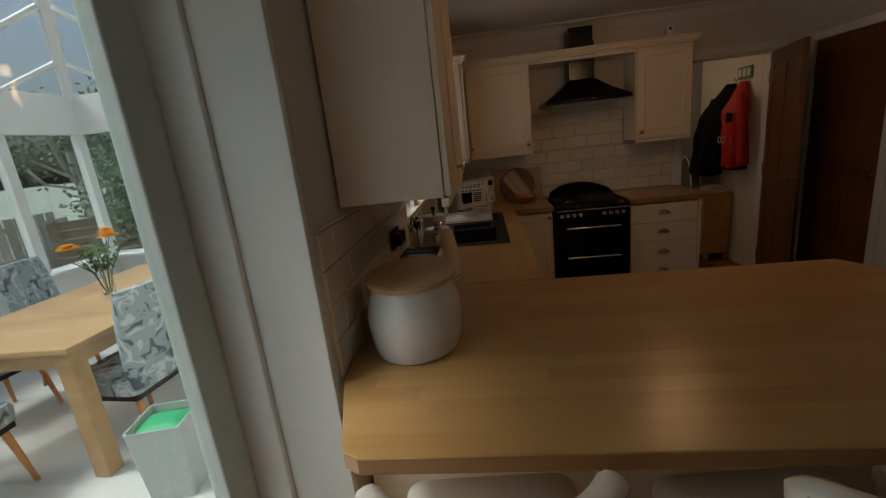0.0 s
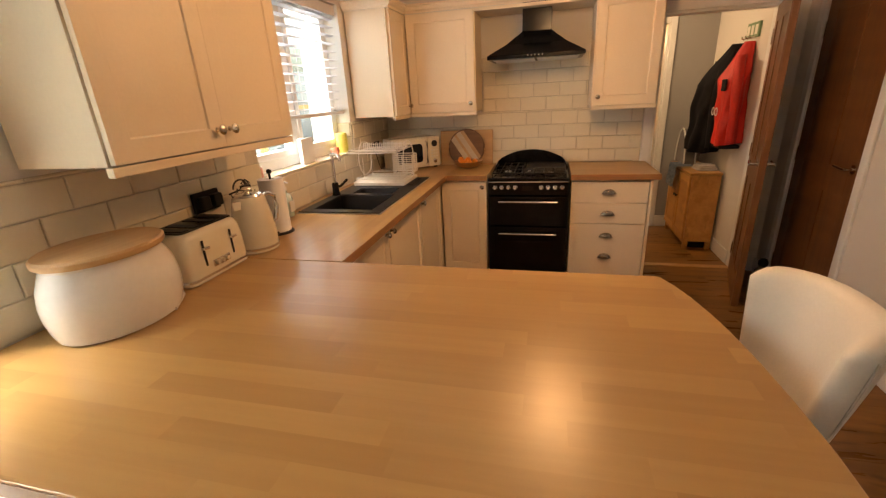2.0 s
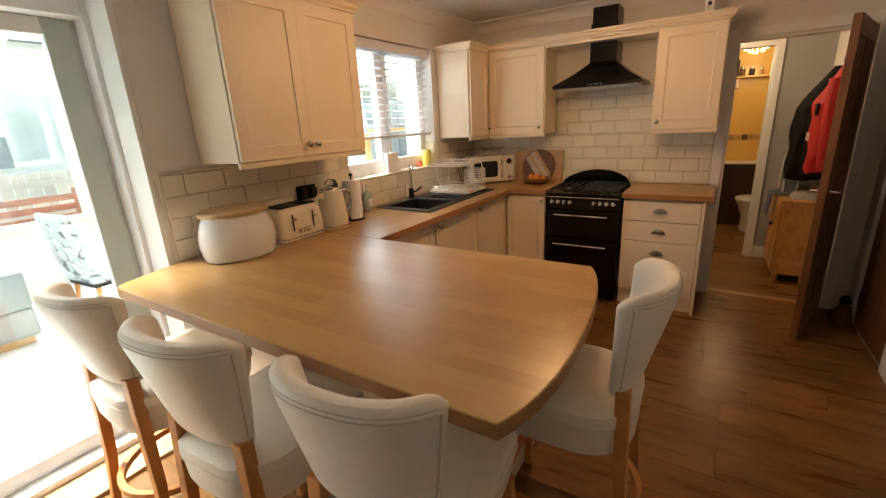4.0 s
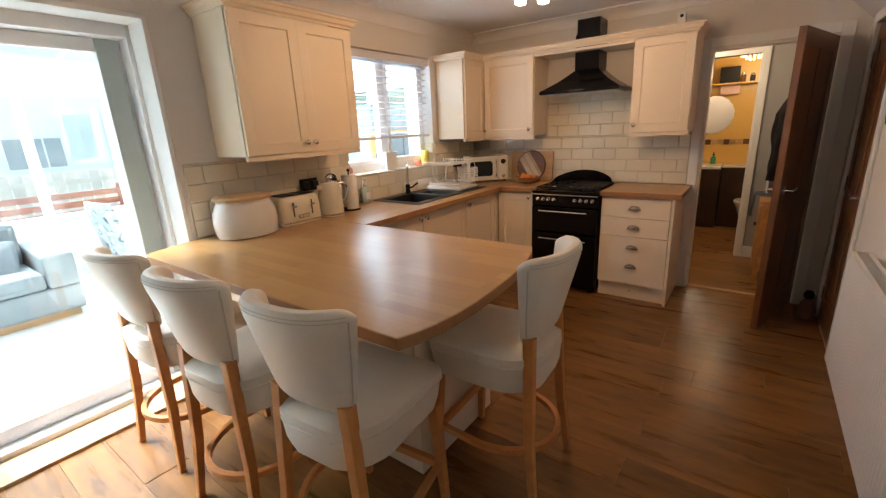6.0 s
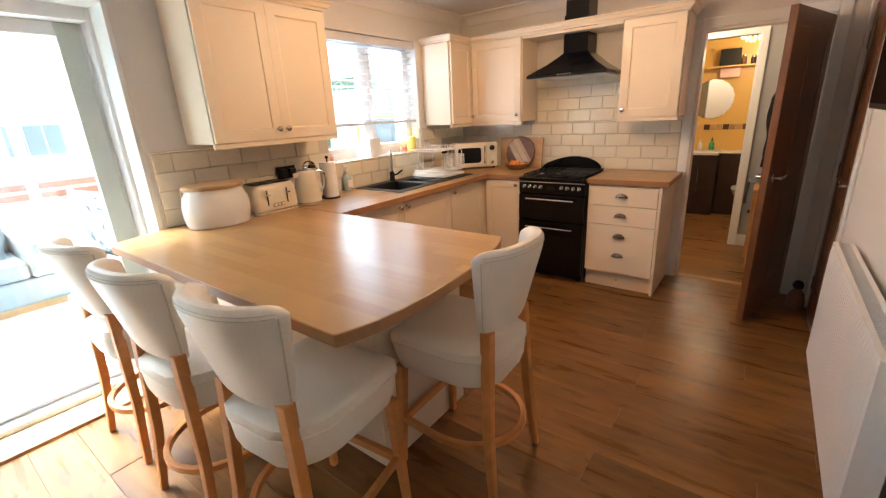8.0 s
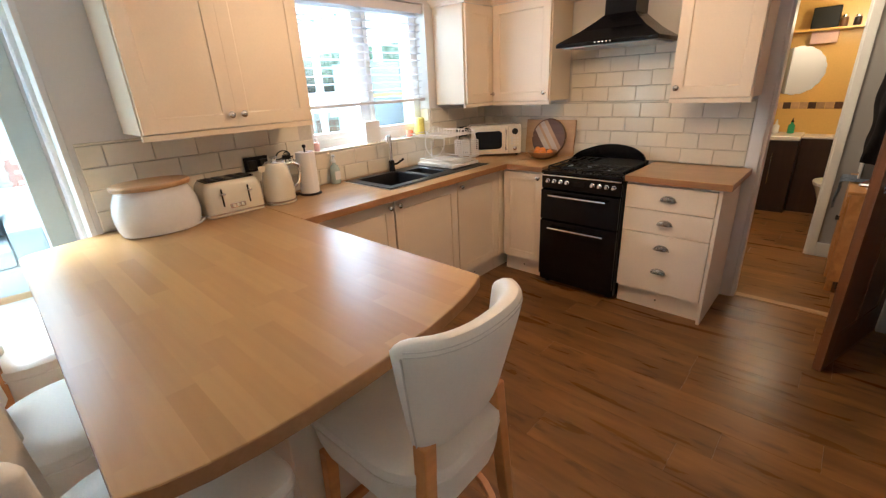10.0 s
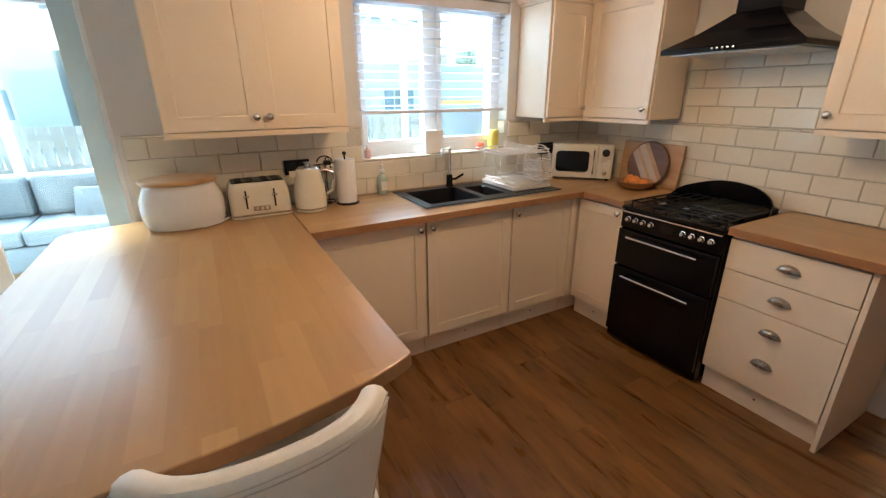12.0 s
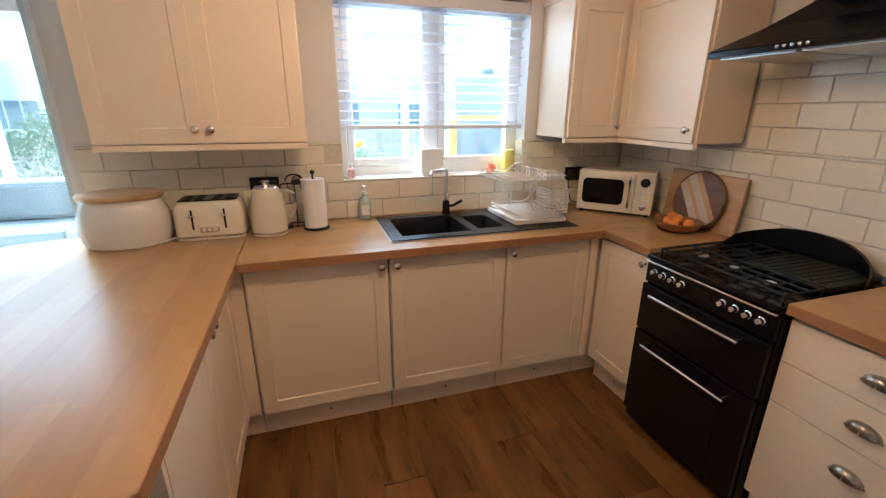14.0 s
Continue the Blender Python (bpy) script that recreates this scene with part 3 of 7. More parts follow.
base_unit(pose(0.612, FY, 0, 0, 0, SOUTH), 0.365, [(0.185, 0.355, 1)], "narrow cream shaker cupboard beside the black cooker", 0.53)

drawers = thing("drawer_unit", pose(1.600, FY, 0, 0, 0, SOUTH), "cream drawer unit with four pewter cup handles beside the cooker", "drawer unit")
child("carcass", M_CREAM, drawers, (0, 0.002, 0.14, 0.53, 0.53, 0.885), bevel=0.001)
child("plinth", M_CREAM, drawers, (0, 0.03, 0, 0.53, 0.046, 0.138), bevel=0.001)
child("end_panel", M_CREAM, drawers, (0.532, -0.022, 0, 0.552, 0.54, 0.885), bevel=0.0015)
for z0, z1, pulls in ((0.718, 0.873, [0.80]), (0.560, 0.714, [0.64]), (0.148, 0.556, [0.47, 0.305])):
    bm = bmesh.new()
    slab_front(bm, 0.524, z1 - z0, panel=False)
    d = part("drawer_front", bm, M_CREAM, drawers, bevel=0.0015)
    d.location = (0.265, 0, z0)
    for z in pulls:
        cup_pull(d, 0.0, z - z0)
bm = bmesh.new()
lathe(bm, [(0.006, 0), (0.006, 0.003)], 10, (0.26, 0.03, 0.07), axis="y")
part("plinth_screw", bm, M_PEWTER, drawers)

# the peninsula: cupboards face north, plain panels behind
pen = thing("peninsula_cabinet", pose(1.56, 2.575, 0, 0, 0, NORTH), "cream peninsula cupboards below the wooden breakfast bar", "kitchen cabinet")
child("carcass", M_CREAM, pen, (0, 0.002, 0.14, 0.92, 0.55, 0.885), bevel=0.001)
child("plinth", M_CREAM, pen, (0, 0.042, 0, 0.92, 0.058, 0.138), bevel=0.001)
child("end_panel", M_CREAM, pen, (-0.020, -0.02, 0, -0.001, 0.585, 0.885), bevel=0.0015)
child("back_panel", M_CREAM, pen, (0.0, 0.565, 0, 1.55, 0.585, 0.885), bevel=0.0015)
unit_door(pen, 0.26, 0.148, 0.51, 0.725, 1, 0.838)
unit_door(pen, 0.745, 0.148, 0.45, 0.725, -1, 0.838)

# ---- worktops ----
ZT0, ZT1 = 0.890, 0.930
worktop = thing("worktop", pose(0, 0, 0), "butcher-block effect wooden worktop with a curved breakfast bar end", "worktop")
curve = [(1.862, 1.600), (1.886, 1.66), (1.903, 1.73), (1.914, 1.82), (1.918, 1.93), (1.914, 2.06), (1.905, 2.19), (1.891, 2.31), (1.873, 2.41), (1.851, 2.50), (1.826, 2.575), (1.800, 2.632), (1.792, 2.640)]
outline = [(0.002, 1.925), (0.085, 1.655), (0.10, 1.622), (0.135, 1.602)] + curve + [(0.664, 2.640), (0.664, 2.642), (0.002, 2.642)]
bm = bmesh.new()
prism(bm, [p for p in outline if p != (0.664, 2.642)], ZT0, ZT1)
part("breakfast_bar", bm, M_STAVE_X, worktop, bevel=0.003)


def edge_band(points, parent):
    """A thin strip glued on the edge of a worktop, along points that keep it on their left."""
    bm = bmesh.new()
    pts = [Vector((x, y, 0)) for x, y in points]
    rows = []
    for i, p in enumerate(pts):
        d = (pts[min(i + 1, len(pts) - 1)] - pts[max(i - 1, 0)]).normalized()
        n = Vector((d.y, -d.x, 0))
        rows.append([bm.verts.new(p + n * u + Vector((0, 0, z))) for u, z in ((0.0002, ZT0 + 0.001), (0.0014, ZT0 + 0.001), (0.0014, ZT1 - 0.003), (0.0002, ZT1 - 0.003))])
    for a, b in zip(rows, rows[1:]):
        for k in range(4):
            bm.faces.new((a[k], a[(k + 1) % 4], b[(k + 1) % 4], b[k]))
    bm.faces.new(rows[0]), bm.faces.new(rows[-1][::-1])
    part("edge_band", bm, M_EDGE, parent, "darker brown edge strip")


edge_band([(0.10, 1.622), (0.135, 1.602)] + curve[:1], worktop)
edge_band(curve + [(0.668, 2.640)], worktop)
bm = bmesh.new()
ring_out = [(0.002, 2.644), (0.664, 2.644), (0.664, 5.018), (0.002, 5.018)]
ring_in = [(0.12, 3.355), (0.52, 3.355), (0.52, 4.30), (0.12, 4.30)]
corners = [[bm.verts.new((x, y, z)) for x, y in ring] for z in (ZT0, ZT1) for ring in (ring_out, ring_in)]
for k in range(4):
    j = (k + 1) % 4
    for a, b in ((0, 1), (1, 3), (3, 2), (2, 0)):
        bm.faces.new((corners[a][k], corners[a][j], corners[b][j], corners[b][k]))
part("sink_run", bm, M_STAVE_Y, worktop)
edge_band([(0.664, 2.645), (0.664, 4.431)], worktop)
edge_band([(0.667, 4.432), (0.980, 4.432)], worktop)
child("cooker_side", M_STAVE_X, worktop, (0.666, 4.432, ZT0, 0.982, 5.018, ZT1), bevel=0.002)
top2 = thing("worktop", pose(0, 0, 0), "short wooden worktop on the drawer unit beside the cooker", "worktop")
child("slab", M_STAVE_X, top2, (1.594, 4.434, ZT0, 2.193, 5.018, ZT1), bevel=0.002)
child("edge_band", M_EDGE, top2, (1.594, 4.4325, ZT0 + 0.001, 2.1945, 4.4338, ZT1 - 0.002), (2.1932, 4.434, ZT0 + 0.001, 2.1945, 5.018, ZT1 - 0.002), bevel=0, label="darker edge strip")

# ---- wall units ----


def wall_unit(m, width, depth, z0, z1, doors, label, cornice=True, sides=(1, 1)):
    u = thing("wall_cabinet", m, label, "kitchen wall cabinet", "wall cupboards")
    child("carcass", M_CREAM, u, (0, 0.002, z0, width, depth, z1), bevel=0.001)
    child("light_rail", M_CREAM, u, (0, -0.012, z0 - 0.028, width, 0.012, z0 - 0.001), bevel=0.002)
    for x, w, k in doors:
        unit_door(u, x, z0 + 0.004, w, z1 - z0 - 0.008, k, z0 + 0.062)
    return u


def cornice(parent, path_pts, z):
    """A moulded top strip along points (x, y), standing out to the left of the way."""
    bm = bmesh.new()
    prof = [(0, 0), (0.006, 0), (0.010, 0.012), (0.022, 0.020), (0.030, 0.040), (0.042, 0.046), (0.042, 0.056), (0, 0.056)]
    pts = [Vector((x, y, 0)) for x, y in path_pts]
    rows = []
    for i, p in enumerate(pts):
        ns = []
        for a, b in ((i - 1, i), (i, i + 1)):
            if 0 <= a and b < len(pts):
                d = (pts[b] - pts[a]).normalized()
                ns.append(Vector((d.y, -d.x, 0)))
        n = sum(ns, Vector()) / len(ns)
        n = n / n.length_squared
        rows.append([bm.verts.new(p + n * u + Vector((0, 0, z + w))) for u, w in prof])
    for a, b in zip(rows, rows[1:]):
        for k in range(len(prof)):
            j = (k + 1) % len(prof)
            bm.faces.new((a[k], a[j], b[j], b[k]))
    bm.faces.new(rows[0]), bm.faces.new(rows[-1][::-1])
    part("cornice", bm, M_CREAM, parent)


UZ0, UZ1 = 1.385, 2.098
UZA = 2.140
uA = wall_unit(pose(0.322, 2.125, 0, 0, 0, EAST), 0.845, 0.32, UZ0, UZA, [(0.215, 0.42, 1), (0.632, 0.42, -1)], "cream two-door shaker wall cupboard above the bread bin")
cornice(uA, [(-0.002, 0.325), (-0.002, -0.019), (0.847, -0.019), (0.847, 0.325)], UZA)
uC = wall_unit(pose(0.312, 4.355, 0, 0, 0, EAST), 0.655, 0.31, UZ0, UZ1, [(0.185, 0.345, 1)], "cream corner wall cupboard beside the window")
uD = wall_unit(pose(0.335, 4.708, 0, 0, 0, SOUTH), 0.535, 0.30, UZ0, UZ1, [(0.268, 0.52, 1)], "cream shaker wall cupboard above the microwave")
uR = wall_unit(pose(1.720, 4.708, 0, 0, 0, SOUTH), 0.440, 0.30, UZ0, UZ1, [(0.22, 0.425, -1)], "cream shaker wall cupboard above the drawers")
bridge = thing("hood_bridge", pose(0, 0, 0), "cream bridging shelf over the cooker hood", "shelf")
child("shelf", M_CREAM, bridge, (0.872, 4.700, UZ1 - 0.022, 1.718, 5.01, UZ1 + 0.0), bevel=0.001)
cornice(bridge, [(-0.002, 4.353), (0.331, 4.353), (0.331, 4.689), (2.162, 4.689), (2.162, 5.01)], UZ1 + 0.001)
sensor = thing("alarm_sensor", pose(2.02, 4.82, UZ1 + 0.058), "small white sensor box on the wall cupboard", "sensor")
child("body", M_WHITE, sensor, (-0.03, -0.02, 0, 0.03, 0.02, 0.10), bevel=0.006)
bm = bmesh.new()
lathe(bm, [(0.012, 0), (0.010, 0.004), (0.004, 0.006)], 14, (0, -0.02, 0.075), axis="y")
part("lens", bm, M_BLKGLASS, sensor, "round black lens")

# ---- cooker hood ----
hood = thing("cooker_hood", pose(1.315, 5.018, 0), "black chimney cooker hood above the cooker", "cooker hood")
bm = bmesh.new()
n0, rings = 0, []
for w, d0, z in ((0.338, 0.45, 1.735), (0.338, 0.45, 1.758), (0.333, 0.445, 1.763), (0.215, 0.335, 1.835), (0.130, 0.25, 1.905), (0.108, 0.228, 1.925)):
    rings.append([bm.verts.new(p) for p in ((-w, -d0, z), (w, -d0, z), (w, 0, z), (-w, 0, z))])
for a, b in zip(rings, rings[1:]):
    for k in range(4):
        bm.faces.new((a[k], a[(k + 1) % 4], b[(k + 1) % 4], b[k]))
bm.faces.new(rings[0][::-1]), bm.faces.new(rings[-1])
part("canopy", bm, M_BLACK, hood, bevel=0.002)
child("chimney", M_BLACK, hood, (-0.104, -0.222, 1.926, 0.104, -0.001, UZ1 + 0.12), (-0.096, -0.213, UZ1 + 0.12, 0.096, -0.001, 2.335), bevel=0.002)
child("filter", M_ALU, hood, (-0.30, -0.42, 1.728, -0.01, -0.04, 1.734), (0.01, -0.42, 1.728, 0.30, -0.04, 1.734), bevel=0.001, label="metal grease filter")
for i in range(5):
    bm = bmesh.new()
    lathe(bm, [(0.006, 0), (0.005, 0.004), (0.002, 0.005)], 10, (-0.05 + 0.025 * i, -0.46, 1.749), axis="y")
    part("button", bm, M_CHROME, hood, "small chrome button")

# ---- cooker ----
ck = thing("cooker", pose(0.990, 4.425, 0), "black freestanding double-oven gas cooker with a curved rear guard", "cooker")
W = 0.598
child("body", M_BLACK, ck, (0, 0.012, 0.03, W, 0.575, 0.888), bevel=0.004)
for x in (0.03, W - 0.07):
    child("foot", M_BLACKM, ck, (x, 0.05, 0, x + 0.04, 0.09, 0.03), bevel=0.003)
child("hob", M_BLACK, ck, (-0.001, -0.012, 0.889, W + 0.001, 0.575, 0.912), bevel=0.006)
child("trim_strip", M_CHROME, ck, (0.006, -0.020, 0.877, W - 0.006, -0.006, 0.887), bevel=0.003, label="chrome trim strip")
child("control_panel", M_BLACK, ck, (0.002, -0.004, 0.780, W - 0.002, 0.012, 0.874), bevel=0.003)
for z0, z1, hz, win in ((0.545, 0.772, 0.738, None), (0.085, 0.535, 0.487, (0.15, 0.42))):
    d = child("oven_door", M_BLACK, ck, (0.004, -0.016, z0, W - 0.004, 0.012, z1), bevel=0.004, label="black enamel oven door")
    if win:
        child("window", M_BLKGLASS, d, (0.12, -0.0185, win[0], W - 0.12, -0.0165, win[1]), bevel=0.0008)
    bm = bmesh.new()
    tube(bm, [(0.085, -0.050, hz), (W - 0.085, -0.050, hz)], 0.0075, 10)
    for x in (0.10, W - 0.10):
        tube(bm, [(x, -0.014, hz), (x, -0.050, hz)], 0.007, 8)
    part("handle", bm, M_CHROME, d, "chrome bar handle", smooth=True)
for i, x in enumerate((0.055, 0.105, 0.155, 0.205, 0.395, 0.445, 0.495, 0.545)):
    bm = bmesh.new()
    lathe(bm, [(0.016, 0), (0.016, 0.005), (0.012, 0.008), (0.0115, 0.022), (0.009, 0.025)], 18, (x, -0.004, 0.838), axis="y")
    part("control_knob", bm, M_CHROME, ck, "round chrome control knob", smooth=True)
child("clock", M_BLKGLASS, ck, (0.255, -0.0065, 0.815, 0.340, -0.004, 0.852), bevel=0.0005)
# curved rear guard, wrapping forward at its ends
bm = bmesh.new()
rows = []
for i in range(25):
    t = i / 24
    x = 0.004 + (W - 0.008) * t
    bulge = math.sin(math.pi * t)
    h = 0.915 + 0.045 * min(1, t / 0.05, (1 - t) / 0.05) + 0.085 * bulge ** 0.8
    y = 0.40 + 0.165 * min(1.0, (bulge * 1.3)) ** 0.5
    rows.append([bm.verts.new(p) for p in ((x, y - 0.010, 0.912), (x, y - 0.006, h), (x, y + 0.010, h), (x, y + 0.014, 0.912))])
for a, b in zip(rows, rows[1:]):
    for k in range(4):
        bm.faces.new((a[k], a[(k + 1) % 4], b[(k + 1) % 4], b[k]))
bm.faces.new(rows[0]), bm.faces.new(rows[-1][::-1])
part("rear_guard", bm, M_BLACK, ck, smooth=True)
for x, y, r in ((0.14, 0.15, 0.042), (0.14, 0.40, 0.034), (0.30, 0.14, 0.028), (0.46, 0.12, 0.034)):
    bm = bmesh.new()
    lathe(bm, [(r + 0.012, 0.912), (r + 0.010, 0.916), (r, 0.918), (r, 0.926), (r * 0.75, 0.930)], 24, (x, y, 0))
    b = part("burner", bm, M_BLACKM, ck, smooth=True)
    bm = bmesh.new()
    lathe(bm, [(r * 0.62, 0.930), (r * 0.62, 0.935), (r * 0.5, 0.937)], 24, (x, y, 0))
    part("cap", bm, M_ALU if y < 0.2 else M_BLACKM, b, smooth=True)
for x0, x1, y0, y1 in ((0.03, 0.25, 0.04, 0.52), (0.252, 0.57, 0.04, 0.22)):
    bm = bmesh.new()
    z = 0.938
    tube(bm, [(x0, y0, z), (x1, y0, z), (x1, y1, z), (x0, y1, z)], 0.0055, 6, True)
    for u in ((x0 + x1) / 2, x0 + (x1 - x0) * 0.25, x0 + (x1 - x0) * 0.75):
        tube(bm, [(u, y0, z), (u, y1, z)], 0.005, 6)
    for w in span(y0, y1, 4)[1:-1]:
        tube(bm, [(x0, w, z), (x1, w, z)], 0.005, 6)
    for u in (x0, x1):
        for w in (y0, y1):
            tube(bm, [(u, w, 0.912), (u, w, z)], 0.005, 6)
    part("pan_support", bm, M_BLACKM, ck, "black iron pan support")
bm = bmesh.new()
box(bm, 0.27, 0.235, 0.920, 0.575, 0.535, 0.944)
gr = part("griddle", bm, M_BLACKM, ck, "ribbed black griddle plate", bevel=0.003)
for i in range(9):
    child("rib", M_BLACKM, gr, (0.292 + i * 0.030, 0.255, 0.944, 0.302 + i * 0.030, 0.515, 0.948), bevel=0.001)

# ---- bar stools ----


def bar_stool(m, label):
    """Faces +y; the seat's centre over the origin."""
    st = thing("bar_stool", m, label, "bar stool", "stools round the breakfast bar")
    # seat: padded top and deep skirt
    bm = bmesh.new()

    def loop(hw, y0, y1, z, r=0.05, bow=0.0, back=0.12):
        pts = []
        for cx, cy, a0, q in ((hw - r, y1 - r, 0, r), (-hw + r, y1 - r, 90, r), (-hw + back, y0 + back, 180, back), (hw - back, y0 + back, 270, back)):
            for k in range(6):
                a = radians(a0 + 18 * k)
                x, y = cx + q * math.cos(a), cy + q * math.sin(a)
                if y < 0 and bow:
                    y -= bow * (1 - (x / hw) ** 2)
                pts.append(bm.verts.new((x, y, z)))
        return pts

    def skin(loops):
        for a, b in zip(loops, loops[1:]):
            n = len(a)
            for k in range(n):
                bm.faces.new((a[k], a[(k + 1) % n], b[(k + 1) % n], b[k]))
        bm.faces.new(loops[0][::-1]), bm.faces.new(loops[-1])

    skin([loop(0.172, -0.165, 0.200, 0.488, 0.07, 0.03), loop(0.198, -0.185, 0.220, 0.498, 0.06, 0.04), loop(0.208, -0.192, 0.228, 0.545, 0.05, 0.05),
          loop(0.216, -0.195, 0.230, 0.612, 0.04, 0.05)])
    part("seat_skirt", bm, M_LEATHER, st, smooth=True)
    bm = bmesh.new()
    skin([loop(0.216, -0.195, 0.231, 0.6125, 0.04, 0.05), loop(0.219, -0.197, 0.236, 0.625, 0.04, 0.05), loop(0.218, -0.195, 0.234, 0.650, 0.045, 0.05),
          loop(0.205, -0.178, 0.219, 0.664, 0.05, 0.04), loop(0.14, -0.13, 0.15, 0.672, 0.06, 0.01)])
    part("seat_cushion", bm, M_LEATHER, st, smooth=True)
    bm = bmesh.new()
    lo = loop(0.2180, -0.1955, 0.2335, 0.6135, 0.04, 0.05)
    pts = [v.co.copy() for v in lo]
    for v in lo:
        bm.verts.remove(v)
    tube(bm, pts, 0.003, 6, True)
    part("piping", bm, M_LEATHER, st, smooth=True)

    # curved winged back: narrower at its foot, wings turn forward at the top
    def back_surface(u, t, off):
        """u from -1 to 1 across, t from 0 at the foot to 1 at the top."""
        hw = 0.142 + 0.062 * t ** 0.8
        arc = 0.035 + 0.090 * t
        x = hw * math.sin(u * 1.15) / math.sin(1.15)
        y = -0.194 - 0.100 * t + arc * (abs(u) ** 2.4)
        z = 0.692 + 0.356 * t + 0.012 * (1 - u * u) * t
        n = Vector((math.sin(u * 1.0) * 0.9, -math.cos(u * 1.0), 0.05)).normalized()
        return Vector((x, y, z)) + n * off

    bm = bmesh.new()
    NU, NT = 22, 16
    us, ts = [math.sin(v) for v in span(-math.pi / 2, math.pi / 2, NU)], [0.5 + 0.5 * math.sin(v) for v in span(-math.pi / 2, math.pi / 2, NT)]
    grid = {}
    for side in (0, 1):
        for i, u in enumerate(us):
            for j, t in enumerate(ts):
                m = max(abs(u), abs(2 * t - 1))
                th = 0.033 * max(0.0, 1 - m ** 9) ** 0.5
                c = max(0.0, abs(u) - 0.72) / 0.28
                t2 = t * (1 - 0.095 * c ** 3) + 0.05 * c * c * (1 - t)
                grid[side, i, j] = bm.verts.new(back_surface(u, t2, th if side else -th))
    for i in range(NU - 1):
        for j in range(NT - 1):
            bm.faces.new([grid[1, a, b] for a, b in ((i, j), (i + 1, j), (i + 1, j + 1), (i, j + 1))])
            bm.faces.new([grid[0, a, b] for a, b in ((i, j), (i, j + 1), (i + 1, j + 1), (i + 1, j))])
    bmesh.ops.remove_doubles(bm, verts=bm.verts, dist=0.0004)
    part("backrest", bm, M_LEATHER, st, smooth=True)
    # piping down both wings and, doubled, under the top edge; darker cream paints the seam's shadow line
    for s in (-1, 1):
        bm = bmesh.new()
        tube(bm, [back_surface(s * 0.90, t, 0.0275) for t in span(0.08, 0.90, 14)], 0.0025, 6)
        part("back_piping", bm, M_SEAM, st, "stitched seam", smooth=True)
    for t in (0.915, 0.945):
        bm = bmesh.new()
        tube(bm, [back_surface(u, t, 0.0300 if t < 0.93 else 0.0265) for u in span(-0.88, 0.88, 15)], 0.0014, 5)
        part("top_stitching", bm, M_SEAM, st, "stitched seam", smooth=True)
    # legs
    feet = {(-1, 1): (-0.205, 0.215), (1, 1): (0.205, 0.215), (-1, -1): (-0.205, -0.245), (1, -1): (0.205, -0.245)}
    for (sx, sy), (fx, fy) in feet.items():
        bm = bmesh.new()
        top = (sx * 0.185, 0.195) if sy > 0 else (sx * 0.146, -0.196)
        zt = 0.50 if sy > 0 else 0.735
        rings = []
        for z, w in ((0.0, 0.014), (0.30, 0.018), (zt, 0.021)):
            f = z / zt
            bend = 0.0 if sy > 0 else 0.012 * math.sin(math.pi * f)
            cx, cy = fx + (top[0] - fx) * f, fy + (top[1] - fy) * f + bend
            rings.append([bm.verts.new((cx + a * w, cy + b * w, z)) for a, b in ((-1, -1), (1, -1), (1, 1), (-1, 1))])
        for a, b in zip(rings, rings[1:]):
            for k in range(4):
                bm.faces.new((a[k], a[(k + 1) % 4], b[(k + 1) % 4], b[k]))
        bm.faces.new(rings[0][::-1]), bm.faces.new(rings[-1])
        part("leg", bm, M_LEG, st, bevel=0.004)
    # footrest: round hoop behind, straight bars in front
    bm = bmesh.new()
    pts = [(-0.195, 0.205, 0.235), (-0.215, 0.0, 0.235)] + [(0.215 * math.cos(a), -0.02 + -0.235 * math.sin(a), 0.235) for a in span(math.pi, 0, 15)] + [(0.215, 0.0, 0.235), (0.195, 0.205, 0.235)]
    rings = []
    P = [Vector(p) for p in pts]
    for i, p in enumerate(P):
        d = (P[min(i + 1, len(P) - 1)] - P[max(i - 1, 0)]).normalized()
        s = Vector((d.y, -d.x, 0)) * 0.012
        rings.append([bm.verts.new(q) for q in (p - s + Vector((0, 0, -0.014)), p + s + Vector((0, 0, -0.014)), p + s + Vector((0, 0, 0.014)), p - s + Vector((0, 0, 0.014)))])
    for a, b in zip(rings, rings[1:]):
        for k in range(4):
            bm.faces.new((a[k], a[(k + 1) % 4], b[(k + 1) % 4], b[k]))
    bm.faces.new(rings[0][::-1]), bm.faces.new(rings[-1])
    part("footrest", bm, M_LEG, st, bevel=0.003)
    child("front_rail", M_LEG, st, (-0.185, 0.192, 0.205, 0.185, 0.216, 0.240), bevel=0.004)
    return st


LAB = "cream leather bar stool with beech legs at the breakfast bar"
stool = bar_stool(pose(0.400, 1.618, 0, 0, 0, 3), "cream leather bar stool with beech legs, beside the glass patio door")
for x, y, rz, lab in ((1.030, 1.622, 4, LAB), (1.585, 1.672, 5, LAB), (1.820, 2.272, 92, "cream leather bar stool at the curved end of the bar")):
    tagged(copy_thing(stool, pose(x, y, 0, 0, 0, rz)), lab)

# ---- doors ----


